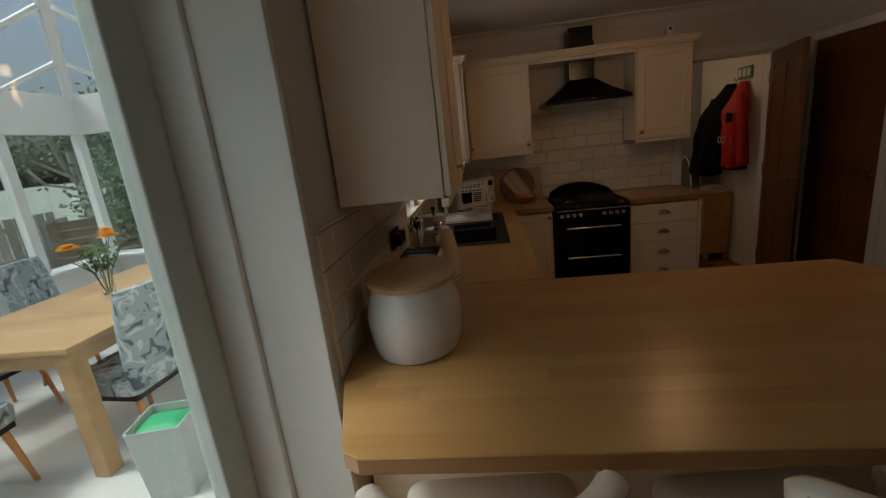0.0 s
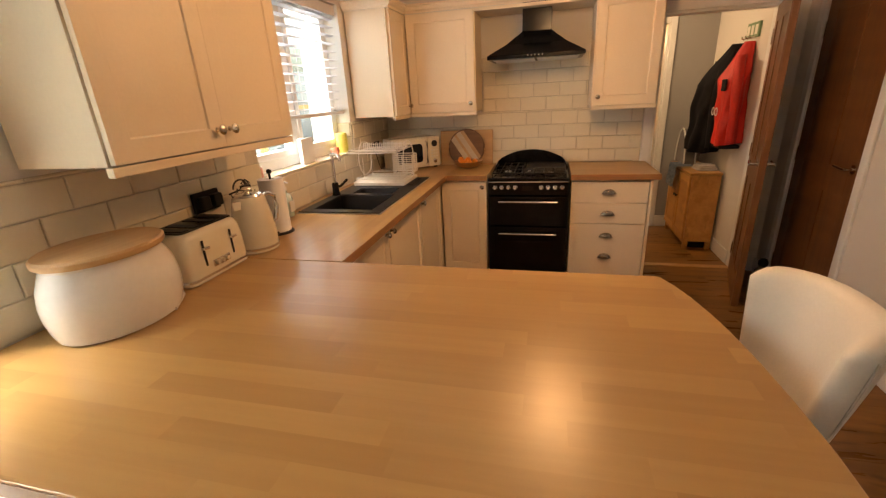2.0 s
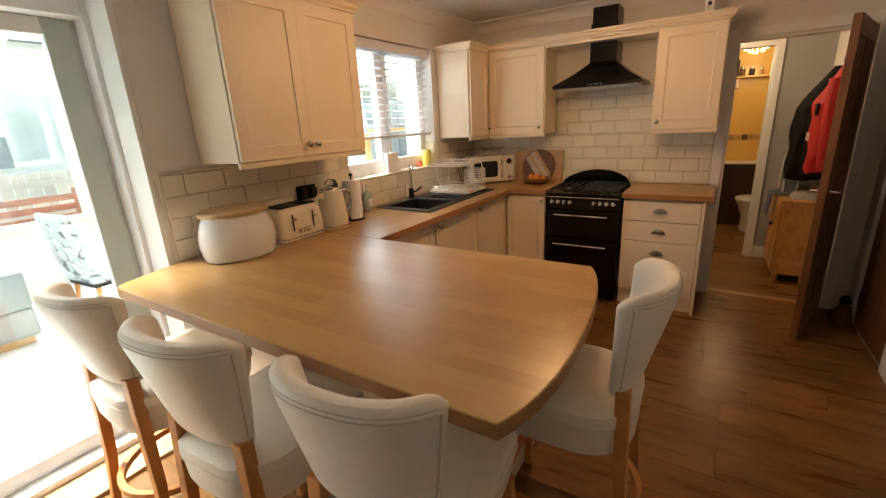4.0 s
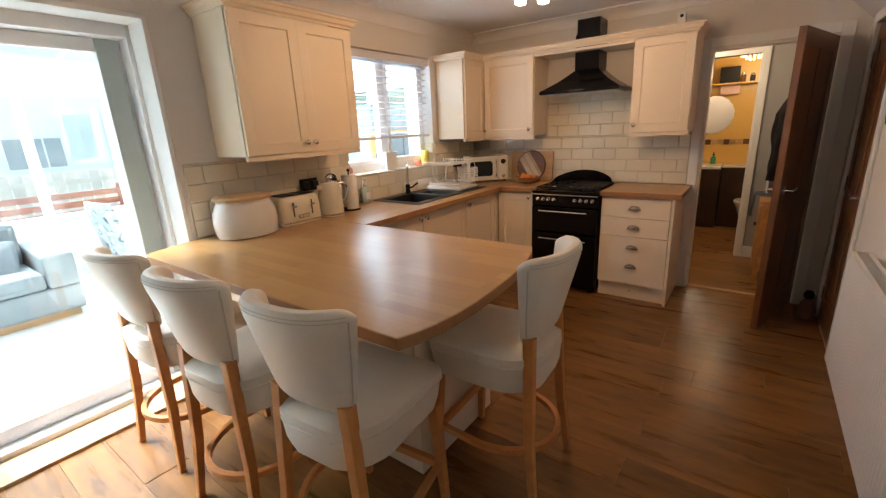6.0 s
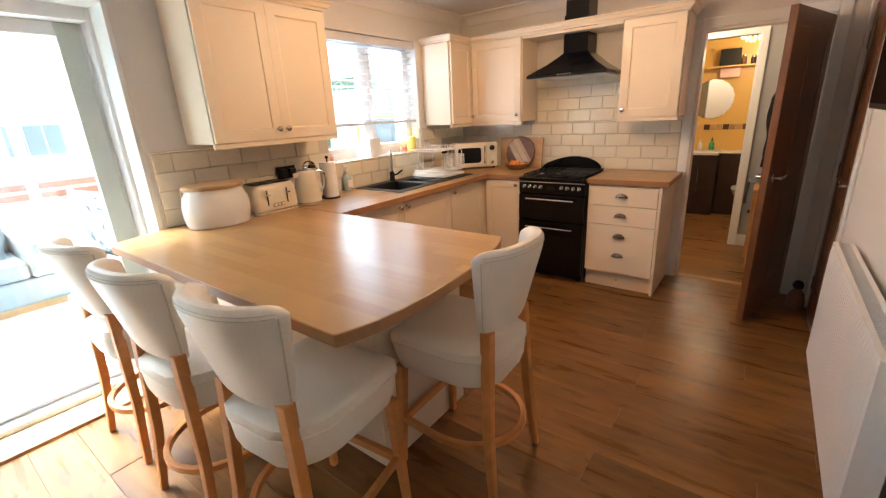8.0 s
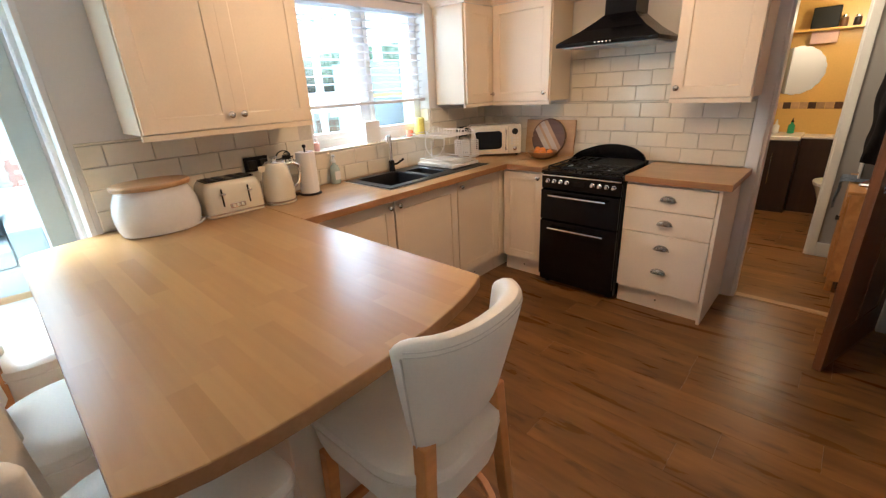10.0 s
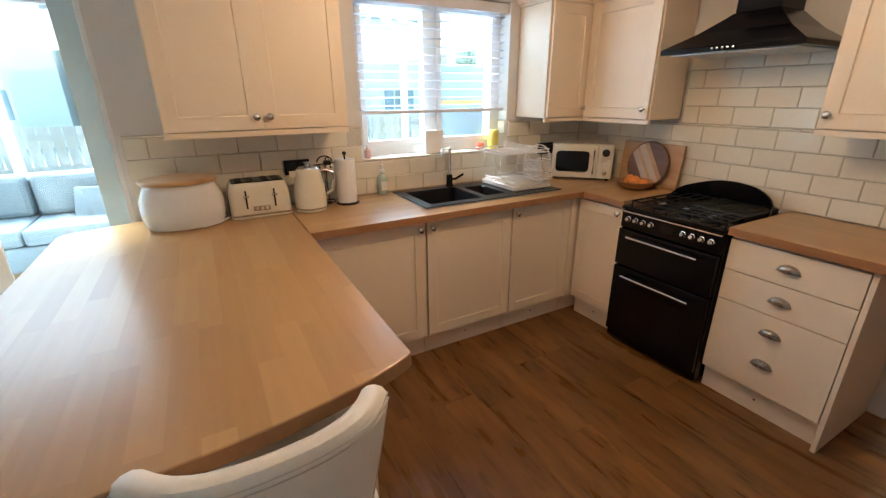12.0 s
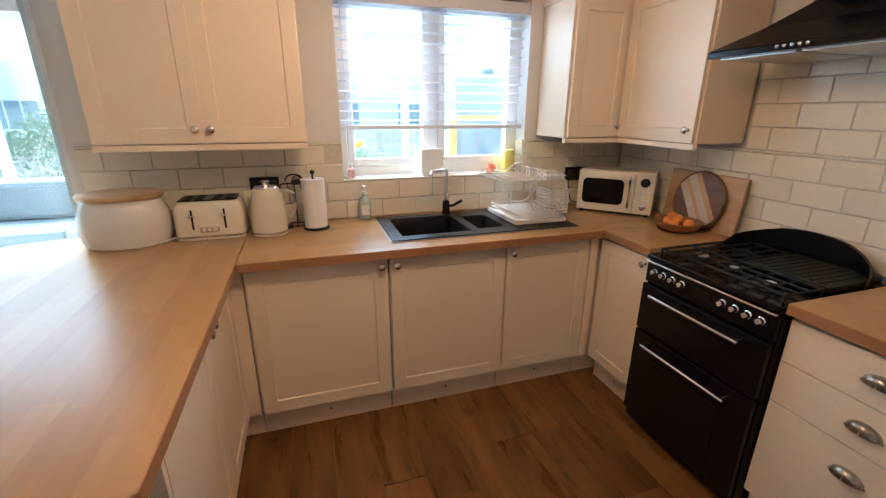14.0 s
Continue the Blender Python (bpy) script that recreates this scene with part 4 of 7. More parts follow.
def panel_door(parent, w, h, t=0.040):
    """A four-panel oak door leaf from x = 0 (hinge) to w, thickness about y = 0."""
    bm = bmesh.new()
    for x0, x1, z0, z1 in ((0, w, 0, h),):
        box(bm, x0, -t / 2 + 0.006, z0, x1, t / 2 - 0.006, z1)
    s, mid = 0.105, w / 2
    bars = [(0, 0.0, s, h), (w - s, 0, w, h), (s, 0, w - s, 0.20), (s, h - s, w - s, h), (s, 0.82, w - s, 0.98), (mid - 0.045, 0.20, mid + 0.045, 0.82), (mid - 0.045, 0.98, mid + 0.045, h - s)]
    for x0, z0, x1, z1 in bars:
        for y0, y1 in ((-t / 2, -t / 2 + 0.006), (t / 2 - 0.006, t / 2)):
            box(bm, x0, y0, z0, x1, y1, z1)
    part("leaf", bm, M_DOOR_V, parent, bevel=0.002)
    for s in (-1, 1):
        bm = bmesh.new()
        x, z = w - 0.065, 0.99
        lathe(bm, [(0.026, 0), (0.026, 0.006), (0.010, 0.009), (0.009, 0.045)], 18, (x, 0, z), axis="y") if s < 0 else None
        if s > 0:
            lathe(bm, [(0.026, 0), (0.026, 0.006), (0.010, 0.009), (0.009, 0.045)], 18, (x, 0, z), axis="y")
            for v in bm.verts:
                v.co.y = -v.co.y
        for v in bm.verts:
            v.co.y += s * t / 2
        tube(bm, [(x, s * (t / 2 + 0.045), z), (x - 0.03, s * (t / 2 + 0.047), z), (x - 0.115, s * (t / 2 + 0.040), z + 0.004)], 0.008, 10)
        part("lever_handle", bm, M_CHROME, parent, "chrome lever handle", smooth=True)
    for z in (0.20, 1.0, 1.78):
        child("hinge", M_PEWTER, parent, (-0.004, -t / 2 - 0.006, z - 0.05, 0.010, -t / 2 + 0.004, z + 0.05), bevel=0.001)


# vertical grain for the door leaves
M_DOOR_V = mat_wood("varnished_oak_upright", (0.115, 0.043, 0.014), (0.22, 0.090, 0.031), 0.36, (26, 26, 1.5), 0.0, 0.04)
d = thing("door_2", pose(2.957, 5.025, 0.006, 0, 0, 180 + 73.0), "varnished oak panel door standing open into the kitchen", "door")
d["kind"] = "structure"
panel_door(d, 0.73, 1.972)
d = thing("door_3", pose(3.155, D2Y1 - 0.003, 0.006, 0, 0, -90), "closed varnished oak cupboard door in the side wall", "door")
d["kind"] = "structure"
panel_door(d, D2Y1 - D2Y0 - 0.006, 1.985)

# ---- radiator ----
rad = thing("radiator", pose(0, 0, 0), "white ribbed panel radiator low on the wall", "radiator")
RY0, RY1, RZa, RZb = 2.35, 3.50, 0.25, 0.845
bm = bmesh.new()
n = 34
rows = []
pitch = (RY1 - RY0) / n
for i in range(n):
    for f, x in ((0.06, 3.0345), (0.28, 3.030), (0.72, 3.030), (0.94, 3.0345)):
        y = RY0 + (i + f) * pitch
        rows.append([bm.verts.new(p) for p in ((3.046, y, RZa), (3.037, y, RZa), (x, y, RZa + 0.03), (x, y, RZb - 0.045), (3.037, y, RZb - 0.013), (3.046, y, RZb - 0.013))])
for a, b in zip(rows, rows[1:]):
    for k in range(6):
        bm.faces.new((a[k], a[(k + 1) % 6], b[(k + 1) % 6], b[k]))
bm.faces.new(rows[0]), bm.faces.new(rows[-1][::-1])
part("front_panel", bm, M_RAD, rad)
child("back_panel", M_RAD, rad, (3.092, RY0, RZa, 3.104, RY1, RZb - 0.012), bevel=0.003)
bm = bmesh.new()
for i in range(60):
    y = RY0 + 0.02 + (RY1 - RY0 - 0.04) * i / 59
    box(bm, 3.050, y - 0.0015, RZb - 0.007, 3.090, y + 0.0015, RZb - 0.001)
box(bm, 3.034, RY0, RZb - 0.011, 3.050, RY1, RZb)
box(bm, 3.090, RY0, RZb - 0.011, 3.105, RY1, RZb)
part("top_grille", bm, M_RAD, rad)
for y in (RY0 - 0.004, RY1):
    child("side_panel", M_RAD, rad, (3.034, y, RZa + 0.01, 3.105, y + 0.004, RZb), bevel=0.001)
bm = bmesh.new()
lathe(bm, [(0.012, 0), (0.012, 0.01), (0.007, 0.014)], 14, (3.07, RY0 - 0.004, RZb - 0.06), axis="y")
part("air_valve", bm, M_CHROME, rad, smooth=True)
bm = bmesh.new()
tube(bm, [(3.07, RY0 - 0.05, 0.0), (3.07, RY0 - 0.05, RZa + 0.03), (3.07, RY0 - 0.004, RZa + 0.03)], 0.0085, 10)
lathe(bm, [(0.018, 0.20), (0.021, 0.21), (0.023, 0.29), (0.020, 0.325), (0.010, 0.334)], 18, (3.07, RY0 - 0.05, 0))
part("thermostat_valve", bm, M_WHITE, rad, "white thermostatic valve", smooth=True)
for y in (2.70, 3.30):
    child("bracket", M_RAD, rad, (3.104, y, 0.3, 3.129, y + 0.04, 0.7))

# ---- television ----
tv = thing("television", pose(0, 0, 0), "black flat television on a wall bracket above the radiator", "television")
child("casing", M_BLACKM, tv, (3.030, 2.46, 1.425, 3.075, 3.40, 1.975), bevel=0.004)
child("screen", M_SCREEN, tv, (3.0275, 2.47, 1.445, 3.0295, 3.39, 1.965), bevel=0.0005, label="glossy black screen")
child("wall_bracket", M_BLACKM, tv, (3.075, 2.8, 1.6, 3.13, 3.05, 1.8), bevel=0.002)

# ---- ceiling lamp ----
lamp = thing("ceiling_lamp", pose(1.50, 3.30, H) @ Matrix.Diagonal((0.86, 0.86, 0.88, 1)), "chrome spot bar with lit cube glass shades on the ceiling", "ceiling lamp")
bm = bmesh.new()
lathe(bm, [(0.055, -0.028), (0.06, -0.022), (0.06, -0.001)], 28)
part("ceiling_rose", bm, M_CHROME, lamp, smooth=True)
for i in range(5):
    a = radians(90 + 72 * i)
    r = 0.13
    x, y = r * math.cos(a), r * math.sin(a)
    bm = bmesh.new()
    tube(bm, [(0.3 * x, 0.3 * y, -0.02), (0.7 * x, 0.7 * y, -0.08), (x, y, -0.16), (x, y, -0.20)], 0.006, 8)
    lathe(bm, [(0.018, -0.230), (0.020, -0.20), (0.012, -0.195)], 16, (x, y, 0))
    part("arm", bm, M_CHROME, lamp, smooth=True)
    s = child("shade", M_LAMPGLASS, lamp, (x - 0.030, y - 0.030, -0.295, x + 0.030, y + 0.030, -0.232), bevel=0.008, label="lit cube glass shade")

# ---- sink and tap ----
sink = thing("sink", pose(0, 0, 0), "black composite one-and-a-half bowl sink with drainer, set into the worktop", "sink")
X0, X1, Y0, Y1 = 0.068, 0.555, 3.315, 4.335
bowls = [(0.125, 3.375, 0.490, 3.745, 0.775), (0.180, 3.790, 0.460, 3.945, 0.840)]
bm = bmesh.new()
zs, zr = 0.9305, 0.940
cells_x, cells_y = sorted({X0, X1, 0.125, 0.490, 0.180, 0.460}), sorted({Y0, Y1, 3.375, 3.745, 3.790, 3.945})
grid = {(x, y): bm.verts.new((x, y, zr)) for x in cells_x for y in cells_y}
for x0, x1 in zip(cells_x, cells_x[1:]):
    for y0, y1 in zip(cells_y, cells_y[1:]):
        if any(b[0] <= x0 and x1 <= b[2] and b[1] <= y0 and y1 <= b[3] for b in bowls):
            continue
        bm.faces.new((grid[x0, y0], grid[x1, y0], grid[x1, y1], grid[x0, y1]))
rim = [bm.verts.new(p) for p in ((X0 - 0.004, Y0 - 0.004, zs), (X1 + 0.004, Y0 - 0.004, zs), (X1 + 0.004, Y1 + 0.004, zs), (X0 - 0.004, Y1 + 0.004, zs))]
inner = [bm.verts.new(p) for p in ((X0, Y0, zr), (X1, Y0, zr), (X1, Y1, zr), (X0, Y1, zr))]
for k in range(4):
    bm.faces.new((rim[k], rim[(k + 1) % 4], inner[(k + 1) % 4], inner[k]))
part("deck", bm, M_GRANITE, sink)
for i in range(7):
    y = 4.00 + i * 0.045
    child("drainer_rib", M_GRANITE, sink, (0.11, y, zr, 0.515, y + 0.012, zr + 0.003), bevel=0)
for x0, y0, x1, y1, zb in bowls:
    bm = bmesh.new()
    r = 0.03
    loops = []
    for z, k in ((zr, 0.0), (zr - 0.006, 0.003), (zb + 0.02, 0.010), (zb, 0.03)):
        pts = []
        for cx, cy, a0 in ((x1 - r - k, y1 - r - k, 0), (x0 + r + k, y1 - r - k, 90), (x0 + r + k, y0 + r + k, 180), (x1 - r - k, y0 + r + k, 270)):
            rr = 0.0004 if z == zr else r
            ox, oy = (1 if a0 in (0, 270) else -1), (1 if a0 < 180 else -1)
            cx2, cy2 = cx + (r - rr) * ox, cy + (r - rr) * oy
            for q in range(5):
                a = radians(a0 + 22.5 * q)
                pts.append(bm.verts.new((cx2 + rr * math.cos(a), cy2 + rr * math.sin(a), z)))
        loops.append(pts)
    for a, b in zip(loops, loops[1:]):
        for k in range(len(a)):
            bm.faces.new((a[k], b[k], b[(k + 1) % len(a)], a[(k + 1) % len(a)]))
    bm.faces.new(loops[-1])
    b = part("bowl", bm, M_GRANITE, sink, smooth=True)
    bm = bmesh.new()
    lathe(bm, [(0.036, zb + 0.001), (0.036, zb + 0.004), (0.028, zb + 0.005)], 20, ((x0 + x1) / 2, (y0 + y1) / 2, 0))
    part("drain", bm, M_CHROME, b, "chrome drain", smooth=True)
bm = bmesh.new()
box(bm, X0 - 0.007, Y0 - 0.007, zs - 0.0002, X1 + 0.007, Y0 - 0.0042, zr - 0.004)
box(bm, X1 + 0.0042, Y0 - 0.007, zs - 0.0002, X1 + 0.007, Y1 + 0.007, zr - 0.004)
part("edge_seal", bm, M_ALU, sink)

tap = thing("tap", pose(0.095, 3.730, 0.940), "chrome swan-neck mixer tap with a black base behind the sink", "tap")
bm = bmesh.new()
lathe(bm, [(0.026, 0), (0.026, 0.010), (0.022, 0.016), (0.021, 0.075), (0.016, 0.082)], 22)
part("base", bm, M_BLACK, tap, "black tap base", smooth=True)
bm = bmesh.new()
lathe(bm, [(0.012, 0.080), (0.012, 0.270)], 18)
tube(bm, [(0, 0, 0.262), (0.07, -0.075, 0.268), (0.11, -0.118, 0.266), (0.118, -0.126, 0.25), (0.118, -0.126, 0.235)], 0.010, 12)
part("spout", bm, M_CHROME, tap, smooth=True)
bm = bmesh.new()
tube(bm, [(0.0, 0.01, 0.05), (0.02, 0.035, 0.052), (0.045, 0.085, 0.085)], 0.008, 10)
part("lever", bm, M_BLACK, tap, "black lever", smooth=True)

# ---- draining rack ----
rack = thing("dish_rack", pose(0.0, 0.0, 0.9435), "white wire dish rack with a cream drip tray on the drainer", "dish rack")
child("drip_tray", M_WIRE, rack, (0.095, 4.00, 0, 0.470, 4.315, 0.006), (0.095, 4.00, 0.006, 0.101, 4.315, 0.022), (0.464, 4.00, 0.006, 0.470, 4.315, 0.022),
      (0.101, 4.00, 0.006, 0.464, 4.006, 0.022), (0.101, 4.309, 0.006, 0.464, 4.315, 0.022), bevel=0.001, label="cream plastic drip tray")
bm = bmesh.new()
R = 0.0036
for x in (0.115, 0.450):
    bm = bmesh.new()
    tube(bm, [(x, 4.200 + 0.115 * math.cos(a), 0.165 + 0.120 * math.sin(a)) for a in span(0, 2 * math.pi, 33)[:-1]], 0.0042, 6, True)
    for y in (4.15, 4.30):
        tube(bm, [(x, y, 0.02), (x, y, 0.17)], 0.003, 6)
    part("end_hoop", bm, M_WIRE, rack, smooth=True)
for z in (0.232, 0.252):
    bm = bmesh.new()
    tube(bm, [(0.115, 3.93, z), (0.450, 3.93, z), (0.450, 4.30, z), (0.115, 4.30, z)], 0.003, 6, True)
    upper = part("upper_shelf", bm, M_WIRE, rack, smooth=True)
wires = [[(0.115, y, 0.232), (0.450, y, 0.232)] for y in span(4.05, 4.18, 2)]
wires += [[(x, 3.93, 0.232), (x, 4.30, 0.232)] for x in span(0.14, 0.425, 11)]
wires += [[(x, 4.16, 0.232), (x, 4.165, 0.275), (x, 4.195, 0.275), (x, 4.20, 0.232)] for x in span(0.13, 0.435, 11)]
for points in wires:
    bm = bmesh.new()
    tube(bm, points, R, 6)
    part("wire", bm, M_WIRE, upper, smooth=True)
for z in (0.03, 0.05):
    bm = bmesh.new()
    tube(bm, [(0.11, 4.02, z), (0.455, 4.02, z), (0.455, 4.30, z), (0.11, 4.30, z)], 0.003, 6, True)
    shelf = part("lower_shelf", bm, M_WIRE, rack, smooth=True)
for x in span(0.11, 0.455, 14):
    bm = bmesh.new()
    tube(bm, [(x, 4.02, 0.03), (x, 4.30, 0.03)], R, 6)
    part("wire", bm, M_WIRE, shelf, smooth=True)
bm = bmesh.new()
tube(bm, [(0.33, 4.20, 0.18), (0.475, 4.20, 0.18), (0.475, 4.31, 0.18), (0.33, 4.31, 0.18)], R, 6, True)
cb = part("cutlery_basket", bm, M_WIRE, rack, smooth=True)
for z in span(0.055, 0.165, 8):
    bm = bmesh.new()
    tube(bm, [(0.33, 4.20, z), (0.475, 4.20, z), (0.475, 4.31, z), (0.33, 4.31, z)], R, 6, True)
    part("wire", bm, M_WIRE, cb, smooth=True)
for x, y in ((0.33, 4.20), (0.475, 4.20), (0.475, 4.31), (0.33, 4.31), (0.40, 4.20), (0.475, 4.255)):
    bm = bmesh.new()
    tube(bm, [(x, y, 0.05), (x, y, 0.18)], R, 6)
    part("wire", bm, M_WIRE, cb, smooth=True)

# ---- bread bin ----
bin_ = thing("bread_bin", pose(0.190, 2.135, 0.9305, 0, 0, 90), "white ceramic oval bread bin with a wooden lid, beside the tiles", "bread bin")
bm = bmesh.new()
prof = [(0.138, 0.0), (0.152, 0.004), (0.160, 0.03), (0.166, 0.07), (0.166, 0.11), (0.160, 0.15), (0.147, 0.185), (0.138, 0.205), (0.140, 0.212), (0.128, 0.213)]
lathe(bm, prof, 48, squash=(1.12, 0.90))
part("pot", bm, M_CERAM, bin_, smooth=True)
bm = bmesh.new()
lathe(bm, [(0.128, 0.2135), (0.148, 0.215), (0.152, 0.222), (0.152, 0.232), (0.146, 0.238), (0.05, 0.239)], 48, squash=(1.12, 0.92))
part("lid", bm, M_OAK, bin_, "oval light wooden lid", smooth=True)
bm = bmesh.new()
tube(bm, [(0.155, 0.03, 0.008), (0.185, 0.02, 0.010), (0.190, -0.02, 0.010), (0.150, -0.075, 0.008), (0.06, -0.130, 0.006)], 0.006, 8)
part("foot_rim", bm, M_CERAM, bin_, smooth=True)

# ---- toaster ----
toaster = thing("toaster", pose(0.158, 2.490, 0.9305, 0, 0, 90), "cream four-slice toaster with chrome trim between bread bin and kettle", "toaster")


def rounded(bm, levels, n=6, y0=0.0):
    """Stacked rounded rectangles: (half width, half depth, corner radius, height)."""
    loops = []
    for hw, hd, r, z in levels:
        pts = []
        for cx, cy, a0 in ((hw - r, hd - r, 0), (-hw + r, hd - r, 90), (-hw + r, -hd + r, 180), (hw - r, -hd + r, 270)):
            for k in range(n):
                a = radians(a0 + 90 * k / (n - 1))
                pts.append(bm.verts.new((cx + r * math.cos(a), cy + r * math.sin(a) + y0, z)))
        loops.append(pts)
    for a, b in zip(loops, loops[1:]):
        for k in range(len(a)):
            bm.faces.new((a[k], a[(k + 1) % len(a)], b[(k + 1) % len(a)], b[k]))
    bm.faces.new(loops[0][::-1]), bm.faces.new(loops[-1])


bm = bmesh.new()
rounded(bm, [(0.152, 0.096, 0.03, 0.022), (0.154, 0.098, 0.03, 0.04), (0.152, 0.096, 0.03, 0.12), (0.146, 0.090, 0.03, 0.160), (0.136, 0.082, 0.03, 0.180), (0.120, 0.070, 0.03, 0.187)])
part("body", bm, M_ENAMEL, toaster, smooth=True)
bm = bmesh.new()
rounded(bm, [(0.150, 0.094, 0.03, 0.0), (0.154, 0.098, 0.03, 0.004), (0.154, 0.098, 0.03, 0.013)])
part("base", bm, M_ENAMEL, toaster, smooth=True)
bm = bmesh.new()
rounded(bm, [(0.155, 0.099, 0.03, 0.0135), (0.155, 0.099, 0.03, 0.0215)])
part("trim_band", bm, M_CHROME, toaster, "chrome trim band", smooth=True)
bm = bmesh.new()
rounded(bm, [(0.128, 0.076, 0.02, 0.1875), (0.126, 0.074, 0.02, 0.191)])
part("top_plate", bm, M_BLACK, toaster, "dark top plate", smooth=True)
for x in (-0.092, -0.038, 0.038, 0.092):
    child("slot", M_BLACKM, toaster, (x - 0.016, -0.062, 0.1913, x + 0.016, 0.062, 0.193), bevel=0.0005, label="dark bread slot")
for x in (-0.070, 0.070):
    child("lever_slot", M_BLACKM, toaster, (x - 0.004, -0.0995, 0.055, x + 0.004, -0.0965, 0.150), bevel=0.0005)
    child("lever", M_CHROME, toaster, (x - 0.013, -0.116, 0.118, x + 0.013, -0.0998, 0.127), bevel=0.002)
child("dial_plate", M_CHROME, toaster, (-0.042, -0.1025, 0.040, 0.042, -0.0975, 0.066), bevel=0.002)
for x in (-0.024, 0.0, 0.024):
    bm = bmesh.new()
    lathe(bm, [(0.009, 0), (0.008, 0.008), (0.005, 0.009)], 14, (x, -0.1027, 0.053), axis="y")
    part("button", bm, M_ENAMEL, toaster, smooth=True)

# ---- kettle ----
kettle = thing("kettle", pose(0.212, 2.755, 0.9305) @ Matrix.Diagonal((1.14, 1.14, 1.05, 1)), "cream jug kettle with a chrome handle and lid knob", "kettle")
bm = bmesh.new()
lathe(bm, [(0.072, 0.0), (0.078, 0.003), (0.078, 0.012)], 32)
part("base", bm, M_ENAMEL, kettle, smooth=True)
bm = bmesh.new()
lathe(bm, [(0.079, 0.0125), (0.079, 0.021)], 32)
part("trim_band", bm, M_CHROME, kettle, "chrome trim band", smooth=True)
bm = bmesh.new()
lathe(bm, [(0.077, 0.0215), (0.078, 0.06), (0.072, 0.13), (0.062, 0.19), (0.057, 0.215), (0.050, 0.222)], 32)
part("body", bm, M_ENAMEL, kettle, smooth=True)
bm = bmesh.new()
prism(bm, [(-0.013, -0.054), (0.013, -0.054), (0.002, -0.088), (-0.002, -0.088)][::-1], 0.182, 0.214)
part("spout", bm, M_ENAMEL, kettle, bevel=0.002)
bm = bmesh.new()
lathe(bm, [(0.050, 0.2225), (0.046, 0.230), (0.020, 0.234), (0.012, 0.236), (0.012, 0.246), (0.020, 0.250), (0.016, 0.256)], 24)
part("lid", bm, M_CHROME, kettle, "chrome lid with knob", smooth=True)
bm = bmesh.new()
tube(bm, [(0.012, 0.052, 0.205), (0.02, 0.085, 0.212), (0.028, 0.112, 0.195), (0.028, 0.116, 0.15), (0.024, 0.105, 0.10), (0.018, 0.078, 0.078)], 0.009, 10)
part("handle", bm, M_CHROME, kettle, "curved chrome handle", smooth=True)
child("switch", M_BLACKM, kettle, (0.010, 0.074, 0.024, 0.034, 0.098, 0.040), bevel=0.003)

# ---- sockets ----


def socket(m, plug, label):
    s = thing("socket", m, label, "electric socket", "black sockets on the tiles")
    child("face_plate", M_BLACKM, s, (-0.073, -0.012, -0.043, 0.073, -0.0005, 0.043), bevel=0.003)
    if plug:
        for x in (-0.035, 0.035):
            child("plug", M_BLACKM, s, (x - 0.024, -0.045, -0.026, x + 0.024, -0.0122, 0.026), bevel=0.006)
    return s


socket(pose(0.0105, 2.735, 1.145, 0, 0, 90), True, "black double socket with two plugs above the kettle")
socket(pose(0.0105, 4.655, 1.135, 0, 0, 90), True, "black double socket with plugs behind the microwave")

# ---- wire hook stand and kitchen roll ----
stand = thing("mug_stand", pose(0.075, 2.885, 0.9305), "black wire hook stand beside the kitchen roll", "mug stand")
bm = bmesh.new()
tube(bm, [(0.045 * math.cos(a), 0.045 * math.sin(a), 0.003) for a in span(0, 2 * math.pi, 21)[:-1]], 0.003, 6, True)
tube(bm, [(0.045, 0, 0.003), (0.02, 0, 0.10), (0.018, 0, 0.235)], 0.003, 6)
tube(bm, [(-0.045, 0, 0.003), (-0.02, 0, 0.10), (-0.018, 0, 0.235)], 0.003, 6)
part("frame", bm, M_BLACKM, stand, smooth=True)
bm = bmesh.new()
tube(bm, [(0.0, -0.075, 0.225), (0.0, 0.065, 0.235)], 0.004, 6)
for y in (-0.07, -0.035, 0.03, 0.06):
    tube(bm, [(0.0, y, 0.228), (0.012, y, 0.205), (0.026, y, 0.205), (0.028, y, 0.218)], 0.0025, 6)
tube(bm, [(0.0, 0.045 * math.cos(a), 0.240 + 0.035 * math.sin(a)) for a in span(0, math.pi, 13)], 0.004, 6)
part("hooks", bm, M_BLACKM, stand, smooth=True)
bm = bmesh.new()
for k in range(7):
    a = 2 * math.pi * k / 7
    tube(bm, [(0.02, 0.015, 0.24), (0.02 + 0.018 * math.cos(a), 0.015 + 0.022 * math.sin(a), 0.258), (0.02, 0.015, 0.275)], 0.0022, 5)
box(bm, 0.008, -0.012, 0.225, 0.034, 0.030, 0.250)
part("bracket_knot", bm, M_BLACKM, stand)

roll = thing("kitchen_roll", pose(0.170, 2.980, 0.9305), "white kitchen roll on a black upright holder", "kitchen roll holder")
bm = bmesh.new()
lathe(bm, [(0.068, 0), (0.068, 0.006), (0.060, 0.010)], 28)
part("base", bm, M_BLACKM, roll, smooth=True)
bm = bmesh.new()
lathe(bm, [(0.005, 0.010), (0.005, 0.285), (0.011, 0.288), (0.012, 0.300), (0.006, 0.306)], 14)
part("pole", bm, M_BLACKM, roll, smooth=True)
bm = bmesh.new()
pts_o = [((0.056 + 0.0006 * k / 8) * math.cos(2 * math.pi * k / 48), (0.056 + 0.0006 * k / 8) * math.sin(2 * math.pi * k / 48)) for k in range(48)]
